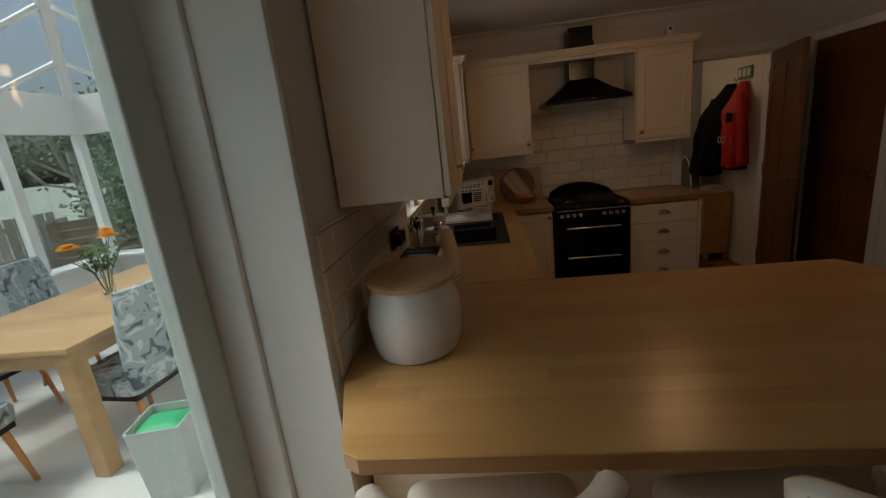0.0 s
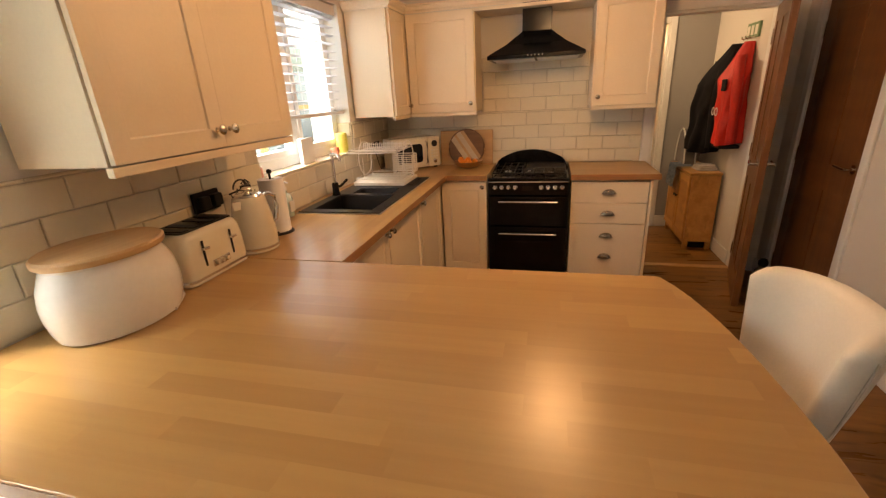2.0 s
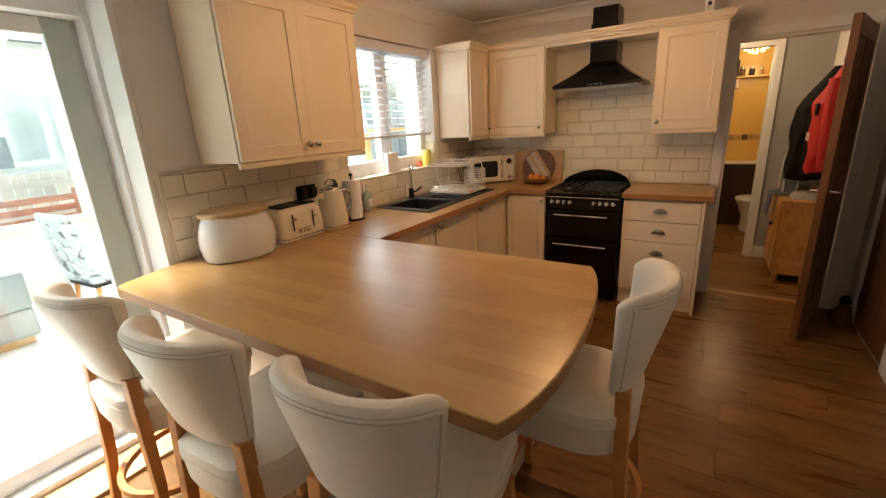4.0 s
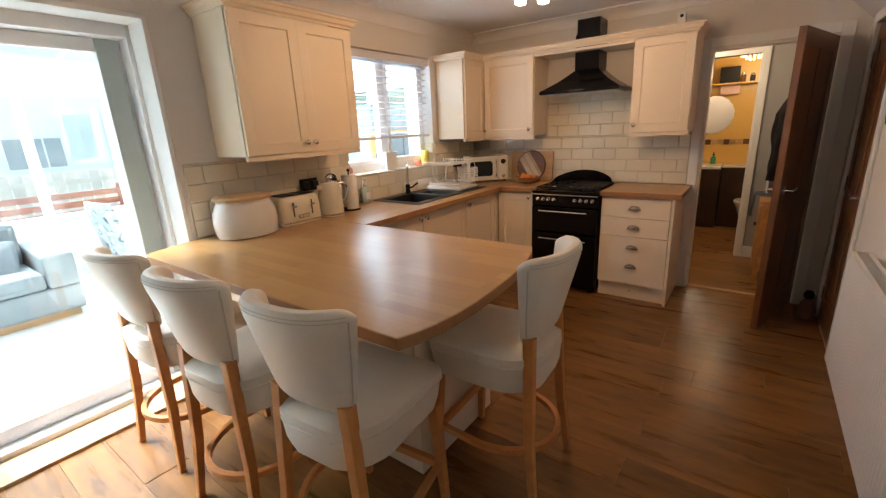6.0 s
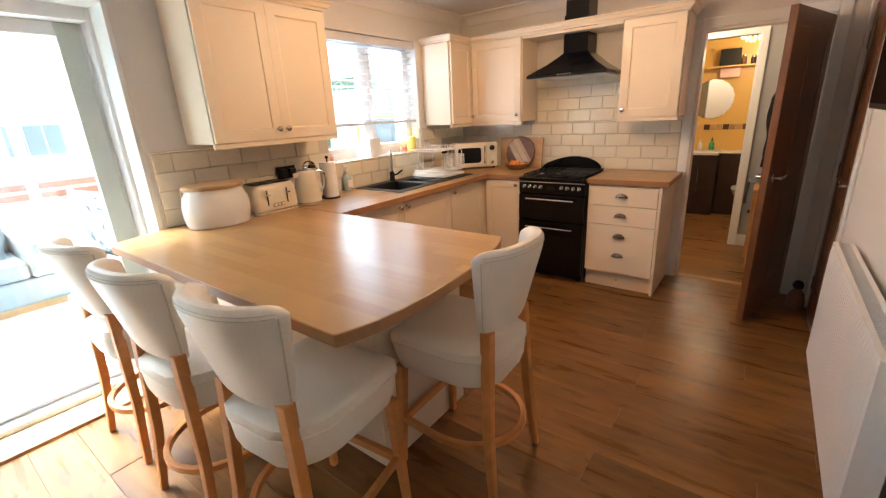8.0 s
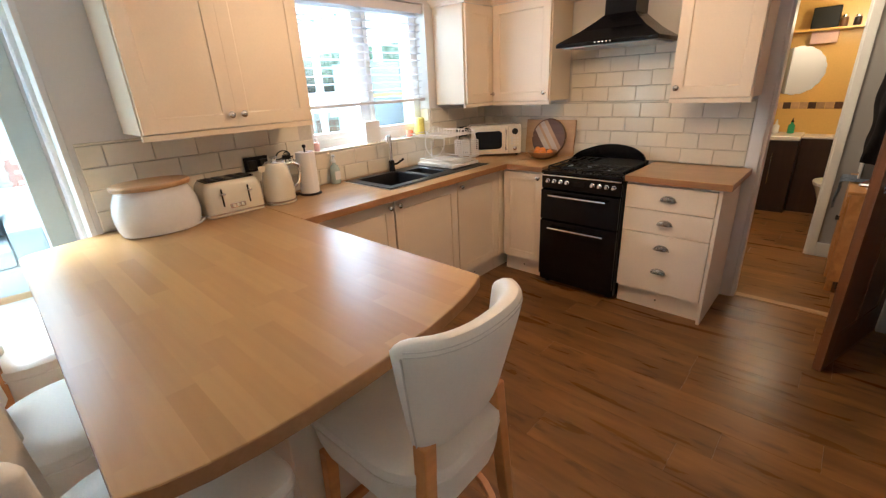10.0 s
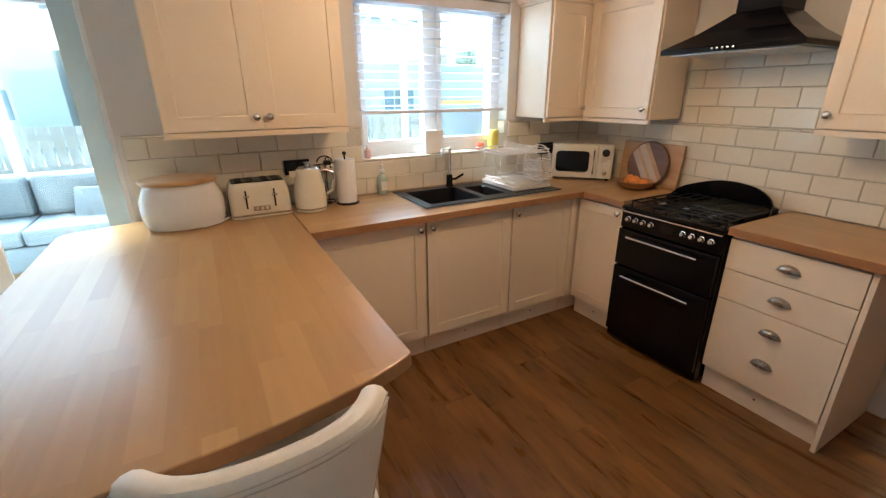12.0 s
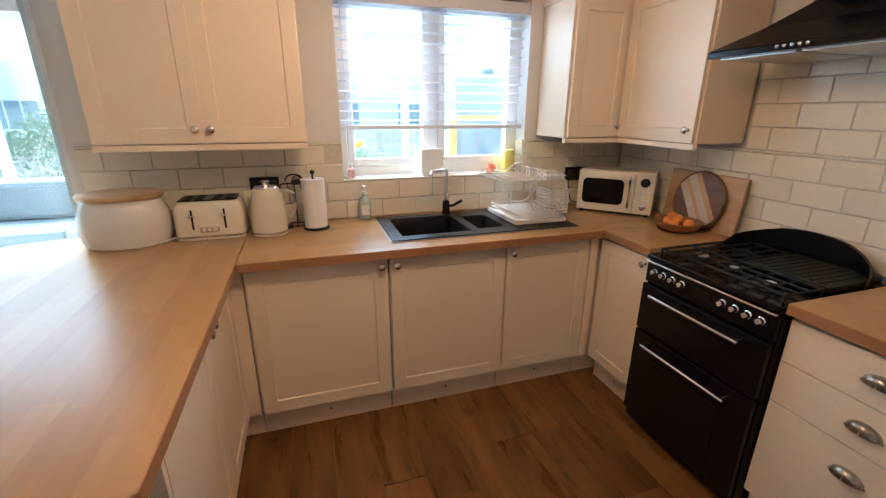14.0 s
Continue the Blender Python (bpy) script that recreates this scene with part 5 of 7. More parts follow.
lo_o, hi_o = [bm.verts.new((x, y, 0.012)) for x, y in pts_o], [bm.verts.new((x, y, 0.262)) for x, y in pts_o]
lo_i, hi_i = [bm.verts.new((x * 0.36, y * 0.36, 0.012)) for x, y in pts_o], [bm.verts.new((x * 0.36, y * 0.36, 0.262)) for x, y in pts_o]
for k in range(48):
    j = (k + 1) % 48
    bm.faces.new((lo_o[k], lo_o[j], hi_o[j], hi_o[k])), bm.faces.new((hi_o[k], hi_o[j], hi_i[j], hi_i[k]))
    bm.faces.new((lo_i[j], lo_i[k], hi_i[k], hi_i[j])), bm.faces.new((lo_i[k], lo_i[j], lo_o[j], lo_o[k]))
part("paper_roll", bm, M_PAPER, roll, smooth=True)

soap = thing("soap_bottle", pose(0.044, 3.255, 0.9305) @ Matrix.Diagonal((1.15, 1.2, 1.15, 1)), "pale green glass soap bottle with a white pump beside the sink", "soap bottle")
bm = bmesh.new()
lathe(bm, [(0.026, 0), (0.029, 0.004), (0.029, 0.085), (0.022, 0.105), (0.010, 0.115), (0.010, 0.125)], 20)
part("bottle", bm, mat("pale_green_glass", (0.46, 0.58, 0.56), 0.12, coat=0.4), soap, smooth=True)
child("label", M_WHITE, soap, (0.0255, -0.018, 0.025, 0.0305, 0.018, 0.075), bevel=0.001, label="white label")
bm = bmesh.new()
lathe(bm, [(0.012, 0.1255), (0.012, 0.140), (0.005, 0.142), (0.005, 0.160), (0.010, 0.162), (0.010, 0.168)], 14)
tube(bm, [(0, 0, 0.165), (0.028, -0.004, 0.163)], 0.004, 8)
part("pump", bm, M_WHITE, soap, smooth=True)

# ---- on the window sill ----
ZS = WZ0 + 0.0105
card = thing("picture_block", pose(-0.045, 3.685, ZS, 0, 0, 90), "cream square block standing on the window sill", "picture block")
child("block", M_PAPER, card, (-0.070, -0.013, 0, 0.070, 0.013, 0.155), bevel=0.002)
candle = thing("candle", pose(-0.055, 4.195, ZS), "yellow pillar candle on the window sill", "candle")
bm = bmesh.new()
lathe(bm, [(0.039, 0), (0.041, 0.004), (0.041, 0.132), (0.036, 0.138), (0.010, 0.131)], 24)
part("wax", bm, mat("yellow_wax", (0.72, 0.62, 0.12), 0.5), candle, smooth=True)
bm = bmesh.new()
tube(bm, [(0, 0, 0.131), (0.001, 0, 0.143)], 0.0013, 6)
part("wick", bm, M_BLACKM, candle, "black wick")
coral = thing("tealight_holder", pose(-0.055, 4.075, ZS), "small coral glass tealight holder on the window sill", "tealight holder")
bm = bmesh.new()
lathe(bm, [(0.020, 0), (0.030, 0.012), (0.034, 0.032), (0.028, 0.050), (0.024, 0.050), (0.026, 0.034), (0.018, 0.014)], 22)
part("cup", bm, mat("coral_glass", (0.80, 0.25, 0.16), 0.2, coat=0.3), coral, smooth=True)
bm = bmesh.new()
lathe(bm, [(0.015, 0.0145), (0.015, 0.03)], 14)
part("tealight", bm, M_CERAM, coral, "white tealight", smooth=True)
lotion = thing("small_bottle", pose(-0.050, 3.200, ZS), "small pinkish bottle in the corner of the window sill", "bottle")
bm = bmesh.new()
lathe(bm, [(0.020, 0), (0.021, 0.003), (0.021, 0.05), (0.009, 0.060), (0.009, 0.066)], 18)
part("bottle", bm, mat("pink_plastic", (0.72, 0.42, 0.36), 0.35), lotion, smooth=True)
bm = bmesh.new()
lathe(bm, [(0.010, 0.0663), (0.010, 0.082), (0.008, 0.084)], 14)
part("cap", bm, M_WHITE, lotion, "white cap", smooth=True)

# ---- blind ----
blind = thing("blind", pose(0, 0, 0), "white slatted venetian blind, lowered most of the way over the window", "venetian blind")
child("valance", M_BLIND, blind, (-0.045, WY0 + 0.008, 2.062, -0.028, WY1 - 0.008, 2.124), bevel=0.003)
child("head_rail", M_BLIND, blind, (-0.085, WY0 + 0.01, 2.085, -0.046, WY1 - 0.01, 2.124), bevel=0.002)
child("bottom_rail", M_BLIND, blind, (-0.088, WY0 + 0.012, 1.425, -0.038, WY1 - 0.012, 1.447), bevel=0.003)
for i in range(12):
    z = 1.474 + i * 0.0515
    bm = bmesh.new()
    rows = []
    for k in range(5):
        u = -1 + k / 2
        rows.append([bm.verts.new((-0.063 + 0.0225 * u, y, z + 0.002 * (1 - u * u) + 0.0025 * u)) for y in (WY0 + 0.012, WY1 - 0.012)])
    for a, b in zip(rows, rows[1:]):
        bm.faces.new((a[0], a[1], b[1], b[0]))
    bmesh.ops.solidify(bm, geom=list(bm.faces), thickness=0.002)
    part("slat", bm, M_BLIND, blind)
for y in (WY0 + 0.16, (WY0 + WY1) / 2, WY1 - 0.16):
    for x in (-0.0895, -0.036):
        bm = bmesh.new()
        tube(bm, [(x, y, 1.44), (x, y, 2.09)], 0.0009, 5)
        part("ladder_cord", bm, M_BLIND, blind)

# ---- microwave, boards and fruit ----
mw = thing("microwave", pose(0.200, 4.562, 0.9305, 0, 0, 43.4), "cream retro microwave set across the worktop corner", "microwave")
w = 0.435
child("case", M_ENAMEL, mw, (0, 0.016, 0.012, w, 0.205, 0.262), bevel=0.010)
dr = child("door", M_ENAMEL, mw, (0.002, -0.004, 0.016, 0.325, 0.0155, 0.258), bevel=0.008)
bm = bmesh.new()
rounded(bm, [(0.118, 0.076, 0.028, 0.0), (0.118, 0.076, 0.028, 0.003)])
for v in bm.verts:
    v.co = Vector((0.150 + v.co.x, -0.0042 - v.co.z, 0.137 + v.co.y))
part("window", bm, M_BLKGLASS, dr, "dark rounded window")
bm = bmesh.new()
tube(bm, [(0.300, -0.004, 0.045), (0.300, -0.030, 0.055), (0.300, -0.030, 0.220), (0.300, -0.004, 0.230)], 0.007, 10)
part("handle", bm, M_CHROME, dr, "vertical chrome handle", smooth=True)
pn = child("control_panel", M_ENAMEL, mw, (0.328, -0.004, 0.016, w - 0.002, 0.0155, 0.258), bevel=0.006)
for z, r, mt in ((0.205, 0.026, M_BLACKM), (0.060, 0.017, M_CHROME)):
    bm = bmesh.new()
    lathe(bm, [(r, 0), (r, 0.010), (r * 0.7, 0.014)], 20, (0.381, -0.0042, z), axis="y")
    part("dial", bm, mt, pn, smooth=True)
for z in (0.100, 0.124, 0.148):
    for x in (0.356, 0.381, 0.406):
        child("key", M_WIRE if (x > 0.36) else M_ALU, pn, (x - 0.009, -0.0065, z - 0.006, x + 0.009, -0.0042, z + 0.006), bevel=0.001)
child("name_bar", M_ALU, mw, (0.125, -0.0055, 0.030, 0.185, -0.0042, 0.036), bevel=0.0005)
for x in (0.03, w - 0.03):
    child("foot", M_BLACKM, mw, (x - 0.012, 0.02, 0, x + 0.012, 0.05, 0.0118), bevel=0.002)
bm = bmesh.new()
tube(bm, [(0.03, 4.60, 1.12), (0.05, 4.60, 1.02), (0.06, 4.62, 0.96), (0.05, 4.72, 0.938)], 0.0035, 6)
cable = part("cable", bm, M_BLACKM, mw, "black mains cable", smooth=True)
cable.matrix_parent_inverse = mw.matrix_world.inverted()

board = thing("chopping_board", pose(0.735, 4.955, 0.9305, -6), "rectangular light oak chopping board leaning on the tiles", "chopping board")
child("board", M_OAK, board, (-0.235, 0.0, 0, 0.225, 0.020, 0.292), bevel=0.004)
M_STRIPE_D = mat_wood("dark_walnut", (0.10, 0.045, 0.020), (0.20, 0.10, 0.045), 0.4, (2, 30, 30), 0.0, 0.05)
M_STRIPE_L = mat_wood("pale_maple", (0.50, 0.40, 0.28), (0.66, 0.55, 0.40), 0.4, (2, 30, 30), 0.0, 0.05)
rb = thing("round_board", pose(0.735, 4.918, 0.931, -9, 0, 0), "round wooden serving board with pale diagonal stripes", "serving board")
R = 0.148
for i, (u0, u1, mt) in enumerate(((-1, -0.48, M_STRIPE_D), (-0.48, -0.20, M_STRIPE_L), (-0.20, -0.06, M_OAK), (-0.06, 0.22, M_STRIPE_L), (0.22, 0.42, M_OAK), (0.42, 1, M_STRIPE_D))):
    bm = bmesh.new()
    up, lowr = [], []
    us = span(u0, u1, 9)
    for u in us:
        h = R * math.sqrt(max(0.0, 1 - u * u))
        up.append((u * R, h)), lowr.append((u * R, -h))
    ring = lowr + up[::-1]
    ring = [p for k, p in enumerate(ring) if k == 0 or (abs(p[0] - ring[k - 1][0]) + abs(p[1] - ring[k - 1][1])) > 1e-5]
    if abs(ring[0][0] - ring[-1][0]) + abs(ring[0][1] - ring[-1][1]) < 1e-5:
        ring.pop()
    c, s = math.cos(radians(35)), math.sin(radians(35))
    prism(bm, ring, 0, 0.018)
    for v in bm.verts:
        x, y, z = v.co
        v.co = Vector((x * c - y * s, z, R + x * s + y * c))
    part("stave", bm, mt, rb)
bm = bmesh.new()
tube(bm, [((R + 0.001) * math.cos(a), 0.009, R + (R + 0.001) * math.sin(a)) for a in span(0, 2 * math.pi, 41)[:-1]], 0.010, 8, True)
for v in bm.verts:
    v.co.z = max(v.co.z, 0.0)
part("rim", bm, M_STRIPE_D, rb, smooth=True)

bowl = thing("fruit_bowl", pose(0.775, 4.790, 0.9305), "shallow turned wooden bowl holding oranges", "fruit bowl")
bm = bmesh.new()
lathe(bm, [(0.045, 0), (0.075, 0.010), (0.105, 0.030), (0.122, 0.056), (0.118, 0.058), (0.098, 0.034), (0.060, 0.016), (0.02, 0.013)], 36)
part("bowl", bm, M_EDGE, bowl, smooth=True)
M_ORANGE = mat("orange_peel", (0.85, 0.28, 0.03), 0.4, vary=0.1, bump=0.0006, bump_scale=300)
r2 = random.Random(3)
for k, (x, y, z) in enumerate(((-0.045, -0.02, 0.046), (0.02, -0.045, 0.046), (0.055, 0.015, 0.048), (-0.02, 0.045, 0.046), (0.0, 0.0, 0.064), (-0.065, 0.03, 0.062))):
    o = thing("orange", pose(0.775 + x, 4.790 + y, 0.9305 + z, r2.uniform(0, 90), r2.uniform(0, 90), 0), "small round orange in the wooden bowl", "orange", "oranges in the bowl")
    bm = bmesh.new()
    lathe(bm, [(0.004, -0.0235)] + [(0.025 * math.cos(t), 0.024 * math.sin(t)) for t in span(-1.3, 1.3, 11)] + [(0.004, 0.0225)], 20)
    part("fruit", bm, M_ORANGE, o, smooth=True)

# ---- doorstop by the cupboard door ----
stop = thing("doorstop", pose(3.055, 4.74, 0.0), "dark stuffed fabric doorstop on the floor by the door", "doorstop")
bm = bmesh.new()
lathe(bm, [(0.03, 0), (0.052, 0.01), (0.056, 0.06), (0.045, 0.12), (0.025, 0.15), (0.010, 0.155)], 20)
part("body", bm, mat("brown_fabric", (0.16, 0.085, 0.055), 0.9, vary=0.2, bump=0.001), stop, smooth=True)
bm = bmesh.new()
lathe(bm, [(0.010, 0.150), (0.030, 0.165), (0.034, 0.190), (0.022, 0.215), (0.005, 0.222)], 18)
part("head", bm, M_BLACKM, stop, smooth=True)

# ---- hall ----
cab = thing("pine_cabinet", pose(2.710, 6.215, 0, 0, 0, -90), "two-door waxed pine cabinet against the hall wall", "cabinet")
# local x runs south along the wall, the front faces the hall's west side
cw, cd, chh = 0.70, 0.235, 0.735
child("carcass", M_PINE, cab, (0.0, 0.0, 0.08, cw, cd, chh - 0.022), bevel=0.003)
child("top", M_PINE, cab, (-0.012, -0.022, chh - 0.0215, cw + 0.012, cd + 0.005, chh), bevel=0.005)
child("skirt", M_PINE, cab, (0.02, 0.003, 0.05, cw - 0.02, 0.02, 0.0795), bevel=0.002)
for x in (0.0, cw - 0.04):
    for y in (0.0, cd - 0.04):
        child("leg", M_PINE, cab, (x, y, 0, x + 0.04, y + 0.04, 0.0795), bevel=0.003)
for i in (0, 1):
    x0 = 0.01 + i * (cw / 2 - 0.005)
    x1 = x0 + cw / 2 - 0.015
    d = child("door", M_PINE, cab, (x0, -0.014, 0.10, x1, -0.001, chh - 0.04), bevel=0.002)
    child("stile", M_PINE, d, (x0, -0.020, 0.10, x0 + 0.05, -0.0145, chh - 0.04), (x1 - 0.05, -0.020, 0.10, x1, -0.0145, chh - 0.04),
          (x0 + 0.05, -0.020, 0.10, x1 - 0.05, -0.0145, 0.16), (x0 + 0.05, -0.020, chh - 0.10, x1 - 0.05, -0.0145, chh - 0.04), bevel=0.0015)
    bm = bmesh.new()
    lathe(bm, [(0.008, 0), (0.006, 0.008), (0.013, 0.014), (0.011, 0.022), (0.004, 0.024)], 14, (x1 - 0.025 if i == 0 else x0 + 0.025, -0.0203, 0.46), axis="y")
    part("knob", bm, M_BLACKM, d, "dark knob", smooth=True)
gadget = thing("black_tray", pose(2.86, 5.60, 0.002), "black shallow box on the floor below the pine cabinet", "tray")
child("shell", M_BLACKM, gadget, (-0.09, -0.035, 0, 0.09, 0.0, 0.055), bevel=0.006)

M_RED = mat("red_shell_fabric", (0.52, 0.018, 0.012), 0.55, vary=0.12, scale=10, bump=0.002, bump_scale=24)
M_BLKCLOTH = mat("black_padded_fabric", (0.006, 0.006, 0.008), 0.8, spec=0.2, vary=0.2, scale=10, bump=0.002, bump_scale=22)
M_GREYCLOTH = mat("grey_fabric", (0.16, 0.15, 0.15), 0.85, vary=0.12, bump=0.001)


def hanging(m, name, label, material, hem, length, half, deep, folds, seed):
    """A garment hung from one hook: gathered at the top, folded lower down. The wall is behind, at y = 0; it hangs from z = 0."""
    c = thing(name, m, label, "jacket", "")
    rr = random.Random(seed)
    ph = [rr.uniform(0, 6.28) for _ in range(4)]
    bm = bmesh.new()
    NZ, NA = 44, 64
    rings = []
    for i in range(NZ):
        t = i / (NZ - 1)
        wide = half * (0.16 + 0.84 * min(1, t / 0.28) ** 0.7) * (1 - 0.10 * max(0, t - 0.85) / 0.15)
        dep = deep * (0.35 + 0.65 * min(1, t / 0.35))
        lean = hem * t
        ring = []
        for k in range(NA):
            a = 2 * math.pi * k / NA
            w = 1 + 0.12 * t * math.sin(folds * a + ph[0] + 1.5 * t) + 0.09 * math.sin(3 * a + ph[1] + 5 * t)
            w += 0.045 * math.sin(19 * t + 2.3 * math.sin(2 * a + ph[2]) + ph[3]) + 0.035 * math.sin(11 * a + 13 * t + ph[1]) * math.sin(7 * t + ph[0])
            x, y = wide * math.cos(a) * w + lean, -dep + dep * math.sin(a) * w
            ring.append(bm.verts.new((x, min(y, -0.002), -length * t + 0.012 * math.sin(2 * a + ph[2]) * t)))
        rings.append(ring)
    for a, b in zip(rings, rings[1:]):
        for k in range(NA):
            bm.faces.new((a[k], b[k], b[(k + 1) % NA], a[(k + 1) % NA]))
    bm.faces.new(rings[0]), bm.faces.new(rings[-1][::-1])
    part("body", bm, material, c, smooth=True)
    return c


def sleeve(parent, pts, r0, r1, material, label=""):
    bm = bmesh.new()
    P = [Vector(p) for p in pts]
    rings = []
    for i, p in enumerate(P):
        r = r0 + (r1 - r0) * i / (len(P) - 1)
        r *= 1 + 0.12 * math.sin(i * 2.3)
        rings.append([bm.verts.new(p + Vector((r * math.cos(2 * math.pi * k / 14), r * 0.75 * math.sin(2 * math.pi * k / 14), 0))) for k in range(14)])
    for a, b in zip(rings, rings[1:]):
        for k in range(14):
            bm.faces.new((a[k], b[k], b[(k + 1) % 14], a[(k + 1) % 14]))
    bm.faces.new(rings[0]), bm.faces.new(rings[-1][::-1])
    return part("sleeve", bm, material, parent, label, smooth=True)


# on the hall's east wall; local x runs south, the wall is at local y = 0
HW = lambda y, z: pose(2.974, y, z, 0, 0, -90)
c = hanging(HW(5.60, 1.79), "black_jacket", "black padded jacket hanging on the hall hooks", M_BLKCLOTH, -0.28, 0.90, 0.18, 0.132, 7, 1)
sleeve(c, [(-0.13, -0.11, -0.12), (-0.22, -0.12, -0.32), (-0.30, -0.12, -0.56), (-0.35, -0.11, -0.80)], 0.062, 0.045, M_BLKCLOTH)
c = hanging(HW(5.40, 1.79), "red_jacket", "red and black jacket hanging on the hall hooks", M_RED, 0.03, 0.78, 0.120, 0.100, 6, 2)
sleeve(c, [(0.10, -0.12, -0.10), (0.15, -0.13, -0.30), (0.17, -0.13, -0.52), (0.16, -0.12, -0.74)], 0.050, 0.036, M_RED)
sleeve(c, [(-0.09, -0.16, -0.20), (-0.14, -0.17, -0.45), (-0.18, -0.16, -0.70), (-0.19, -0.15, -0.84)], 0.050, 0.040, M_BLKCLOTH, "black sleeve")
child("black_panel", M_BLKCLOTH, c, (-0.07, -0.196, -0.36, 0.10, -0.182, -0.27), bevel=0.006, label="black chest panel")
child("hem_band", M_BLKCLOTH, c, (-0.08, -0.175, -0.815, 0.12, -0.02, -0.785), bevel=0.008, label="black hem band")
for x in (-0.055, 0.015):
    bm = bmesh.new()
    tube(bm, [(x + 0.026 * math.cos(a), -0.204, -0.52 + 0.030 * math.sin(a)) for a in span(0, 2 * math.pi, 17)[:-1]], 0.004, 6, True)
    part("badge_ring", bm, M_WHITE, c, "white ring badge", smooth=True)
hooks = thing("hook_board", HW(5.44, 1.87), "green and cream hook board on the hall wall", "coat hooks")
child("board", mat("green_paint", (0.16, 0.26, 0.14), 0.6, vary=0.1), hooks, (-0.11, -0.018, -0.055, 0.11, -0.001, 0.055), bevel=0.003)
for x in (-0.07, 0.0, 0.07):
    child("tile_panel", M_WIRE, hooks, (x - 0.022, -0.0215, -0.035, x + 0.022, -0.0185, 0.035), bevel=0.001)
    bm = bmesh.new()
    tube(bm, [(x, -0.018, -0.045), (x, -0.045, -0.060), (x, -0.060, -0.050), (x, -0.062, -0.035)], 0.005, 8)
    part("hook", bm, M_PEWTER, hooks, smooth=True)
bag = thing("laundry_bag", pose(2.780, 6.09, 0.7355, 0, 0, -90), "grey rounded fabric bag with white piping, on the pine cabinet", "bag")
bm = bmesh.new()
prof = [(0.165 * math.cos(a), 0.34 * math.sin(a)) for a in span(0, math.pi, 15)]
prism(bm, prof, -0.045, 0.045)
for v in bm.verts:
    v.co = Vector((v.co.x, v.co.z, v.co.y + 0.0))
part("panel", bm, M_GREYCLOTH, bag, bevel=0.012)
for y in (-0.050, 0.050):
    bm = bmesh.new()
    tube(bm, [(0.168 * math.cos(a), y, 0.344 * math.sin(a)) for a in span(0.02, math.pi - 0.02, 19)], 0.007, 8)
    part("piping", bm, M_WHITE, bag, "white piping", smooth=True)
M_CLOTH = mat("blue_grey_patterned_cloth", (0.22, 0.27, 0.34), 0.9, vary=0.5, scale=38, bump=0.001)
cl = thing("patterned_cloth", pose(2.690, 6.04, 0.7357, 0, 0, -90), "blue-grey patterned cloth draped over the cabinet's edge", "cloth")
bm = bmesh.new()
rows = []
for i in range(13):
    s = i / 12
    if s < 0.35:
        y, z = 0.10 - 0.14 * s / 0.35, 0.012
    else:
        y, z = -0.045 - 0.006 * math.sin(9 * s), 0.008 - 0.21 * (s - 0.35) / 0.65
    rows.append([bm.verts.new((-0.02 + 0.26 * k / 12, y - 0.009 * (1 + math.sin(1.7 * k + s)) * (s > 0.3), z + (0.004 * math.sin(1.9 * k) + 0.004 if s < 0.35 else 0.010 * math.sin(0.8 * k) * s))) for k in range(13)])
for a, b in zip(rows, rows[1:]):
    for k in range(12):
        bm.faces.new((a[k], a[k + 1], b[k + 1], b[k]))
bmesh.ops.solidify(bm, geom=list(bm.faces), thickness=0.004)
part("cloth", bm, M_CLOTH, cl, smooth=True)
pile = thing("folded_cloth", pose(2.86, 5.72, 0.7355), "folded pale grey cloth on the pine cabinet", "cloth")
bm = bmesh.new()
for k, (w, d, z) in enumerate(((0.085, 0.11, 0.0), (0.08, 0.10, 0.016), (0.07, 0.09, 0.031))):
    rounded(bm, [(w, d, 0.03, z), (w + 0.004, d + 0.004, 0.03, z + 0.007), (w, d, 0.03, z + 0.014)])
part("layers", bm, mat("pale_grey_cloth", (0.45, 0.43, 0.42), 0.9, vary=0.15, bump=0.001), pile, smooth=True)

# ---- bathroom ----
M_WENGE = mat_wood("dark_wenge", (0.020, 0.010, 0.007), (0.045, 0.022, 0.014), 0.35, (26, 26, 2), 0, 0.05)
van = thing("vanity_unit", pose(1.72, 7.60, 0), "dark wood vanity unit with a white basin top and bar handle", "vanity unit")
child("carcass", M_WENGE, van, (0, 0.012, 0.0, 0.52, 0.44, 0.80), bevel=0.002)
d = child("door", M_WENGE, van, (0.262, -0.006, 0.06, 0.518, 0.0118, 0.795), bevel=0.002)
bm = bmesh.new()
tube(bm, [(0.315, -0.008, 0.33), (0.315, -0.035, 0.33), (0.315, -0.035, 0.66), (0.315, -0.008, 0.66)], 0.006, 8)
part("handle", bm, M_CHROME, d, "chrome bar handle", smooth=True)
child("door", M_WENGE, van, (0.002, -0.006, 0.06, 0.258, 0.0118, 0.795), bevel=0.002)
child("basin_top", M_CERAM, van, (-0.005, -0.02, 0.8005, 0.525, 0.445, 0.845), bevel=0.008, label="white basin top")
van2 = thing("vanity_cupboard", pose(2.245, 7.74, 0), "lower dark wood cupboard beside the vanity unit", "cabinet")
child("carcass", M_WENGE, van2, (0, 0, 0, 0.50, 0.30, 0.81), bevel=0.002)
child("top", M_CERAM, van2, (0, -0.005, 0.8105, 0.50, 0.305, 0.83), bevel=0.004, label="cream top")
mir = thing("round_mirror", pose(2.04, 8.047, 1.50), "round mirror with a scalloped edge on the yellow wall", "mirror")
bm = bmesh.new()
n = 72
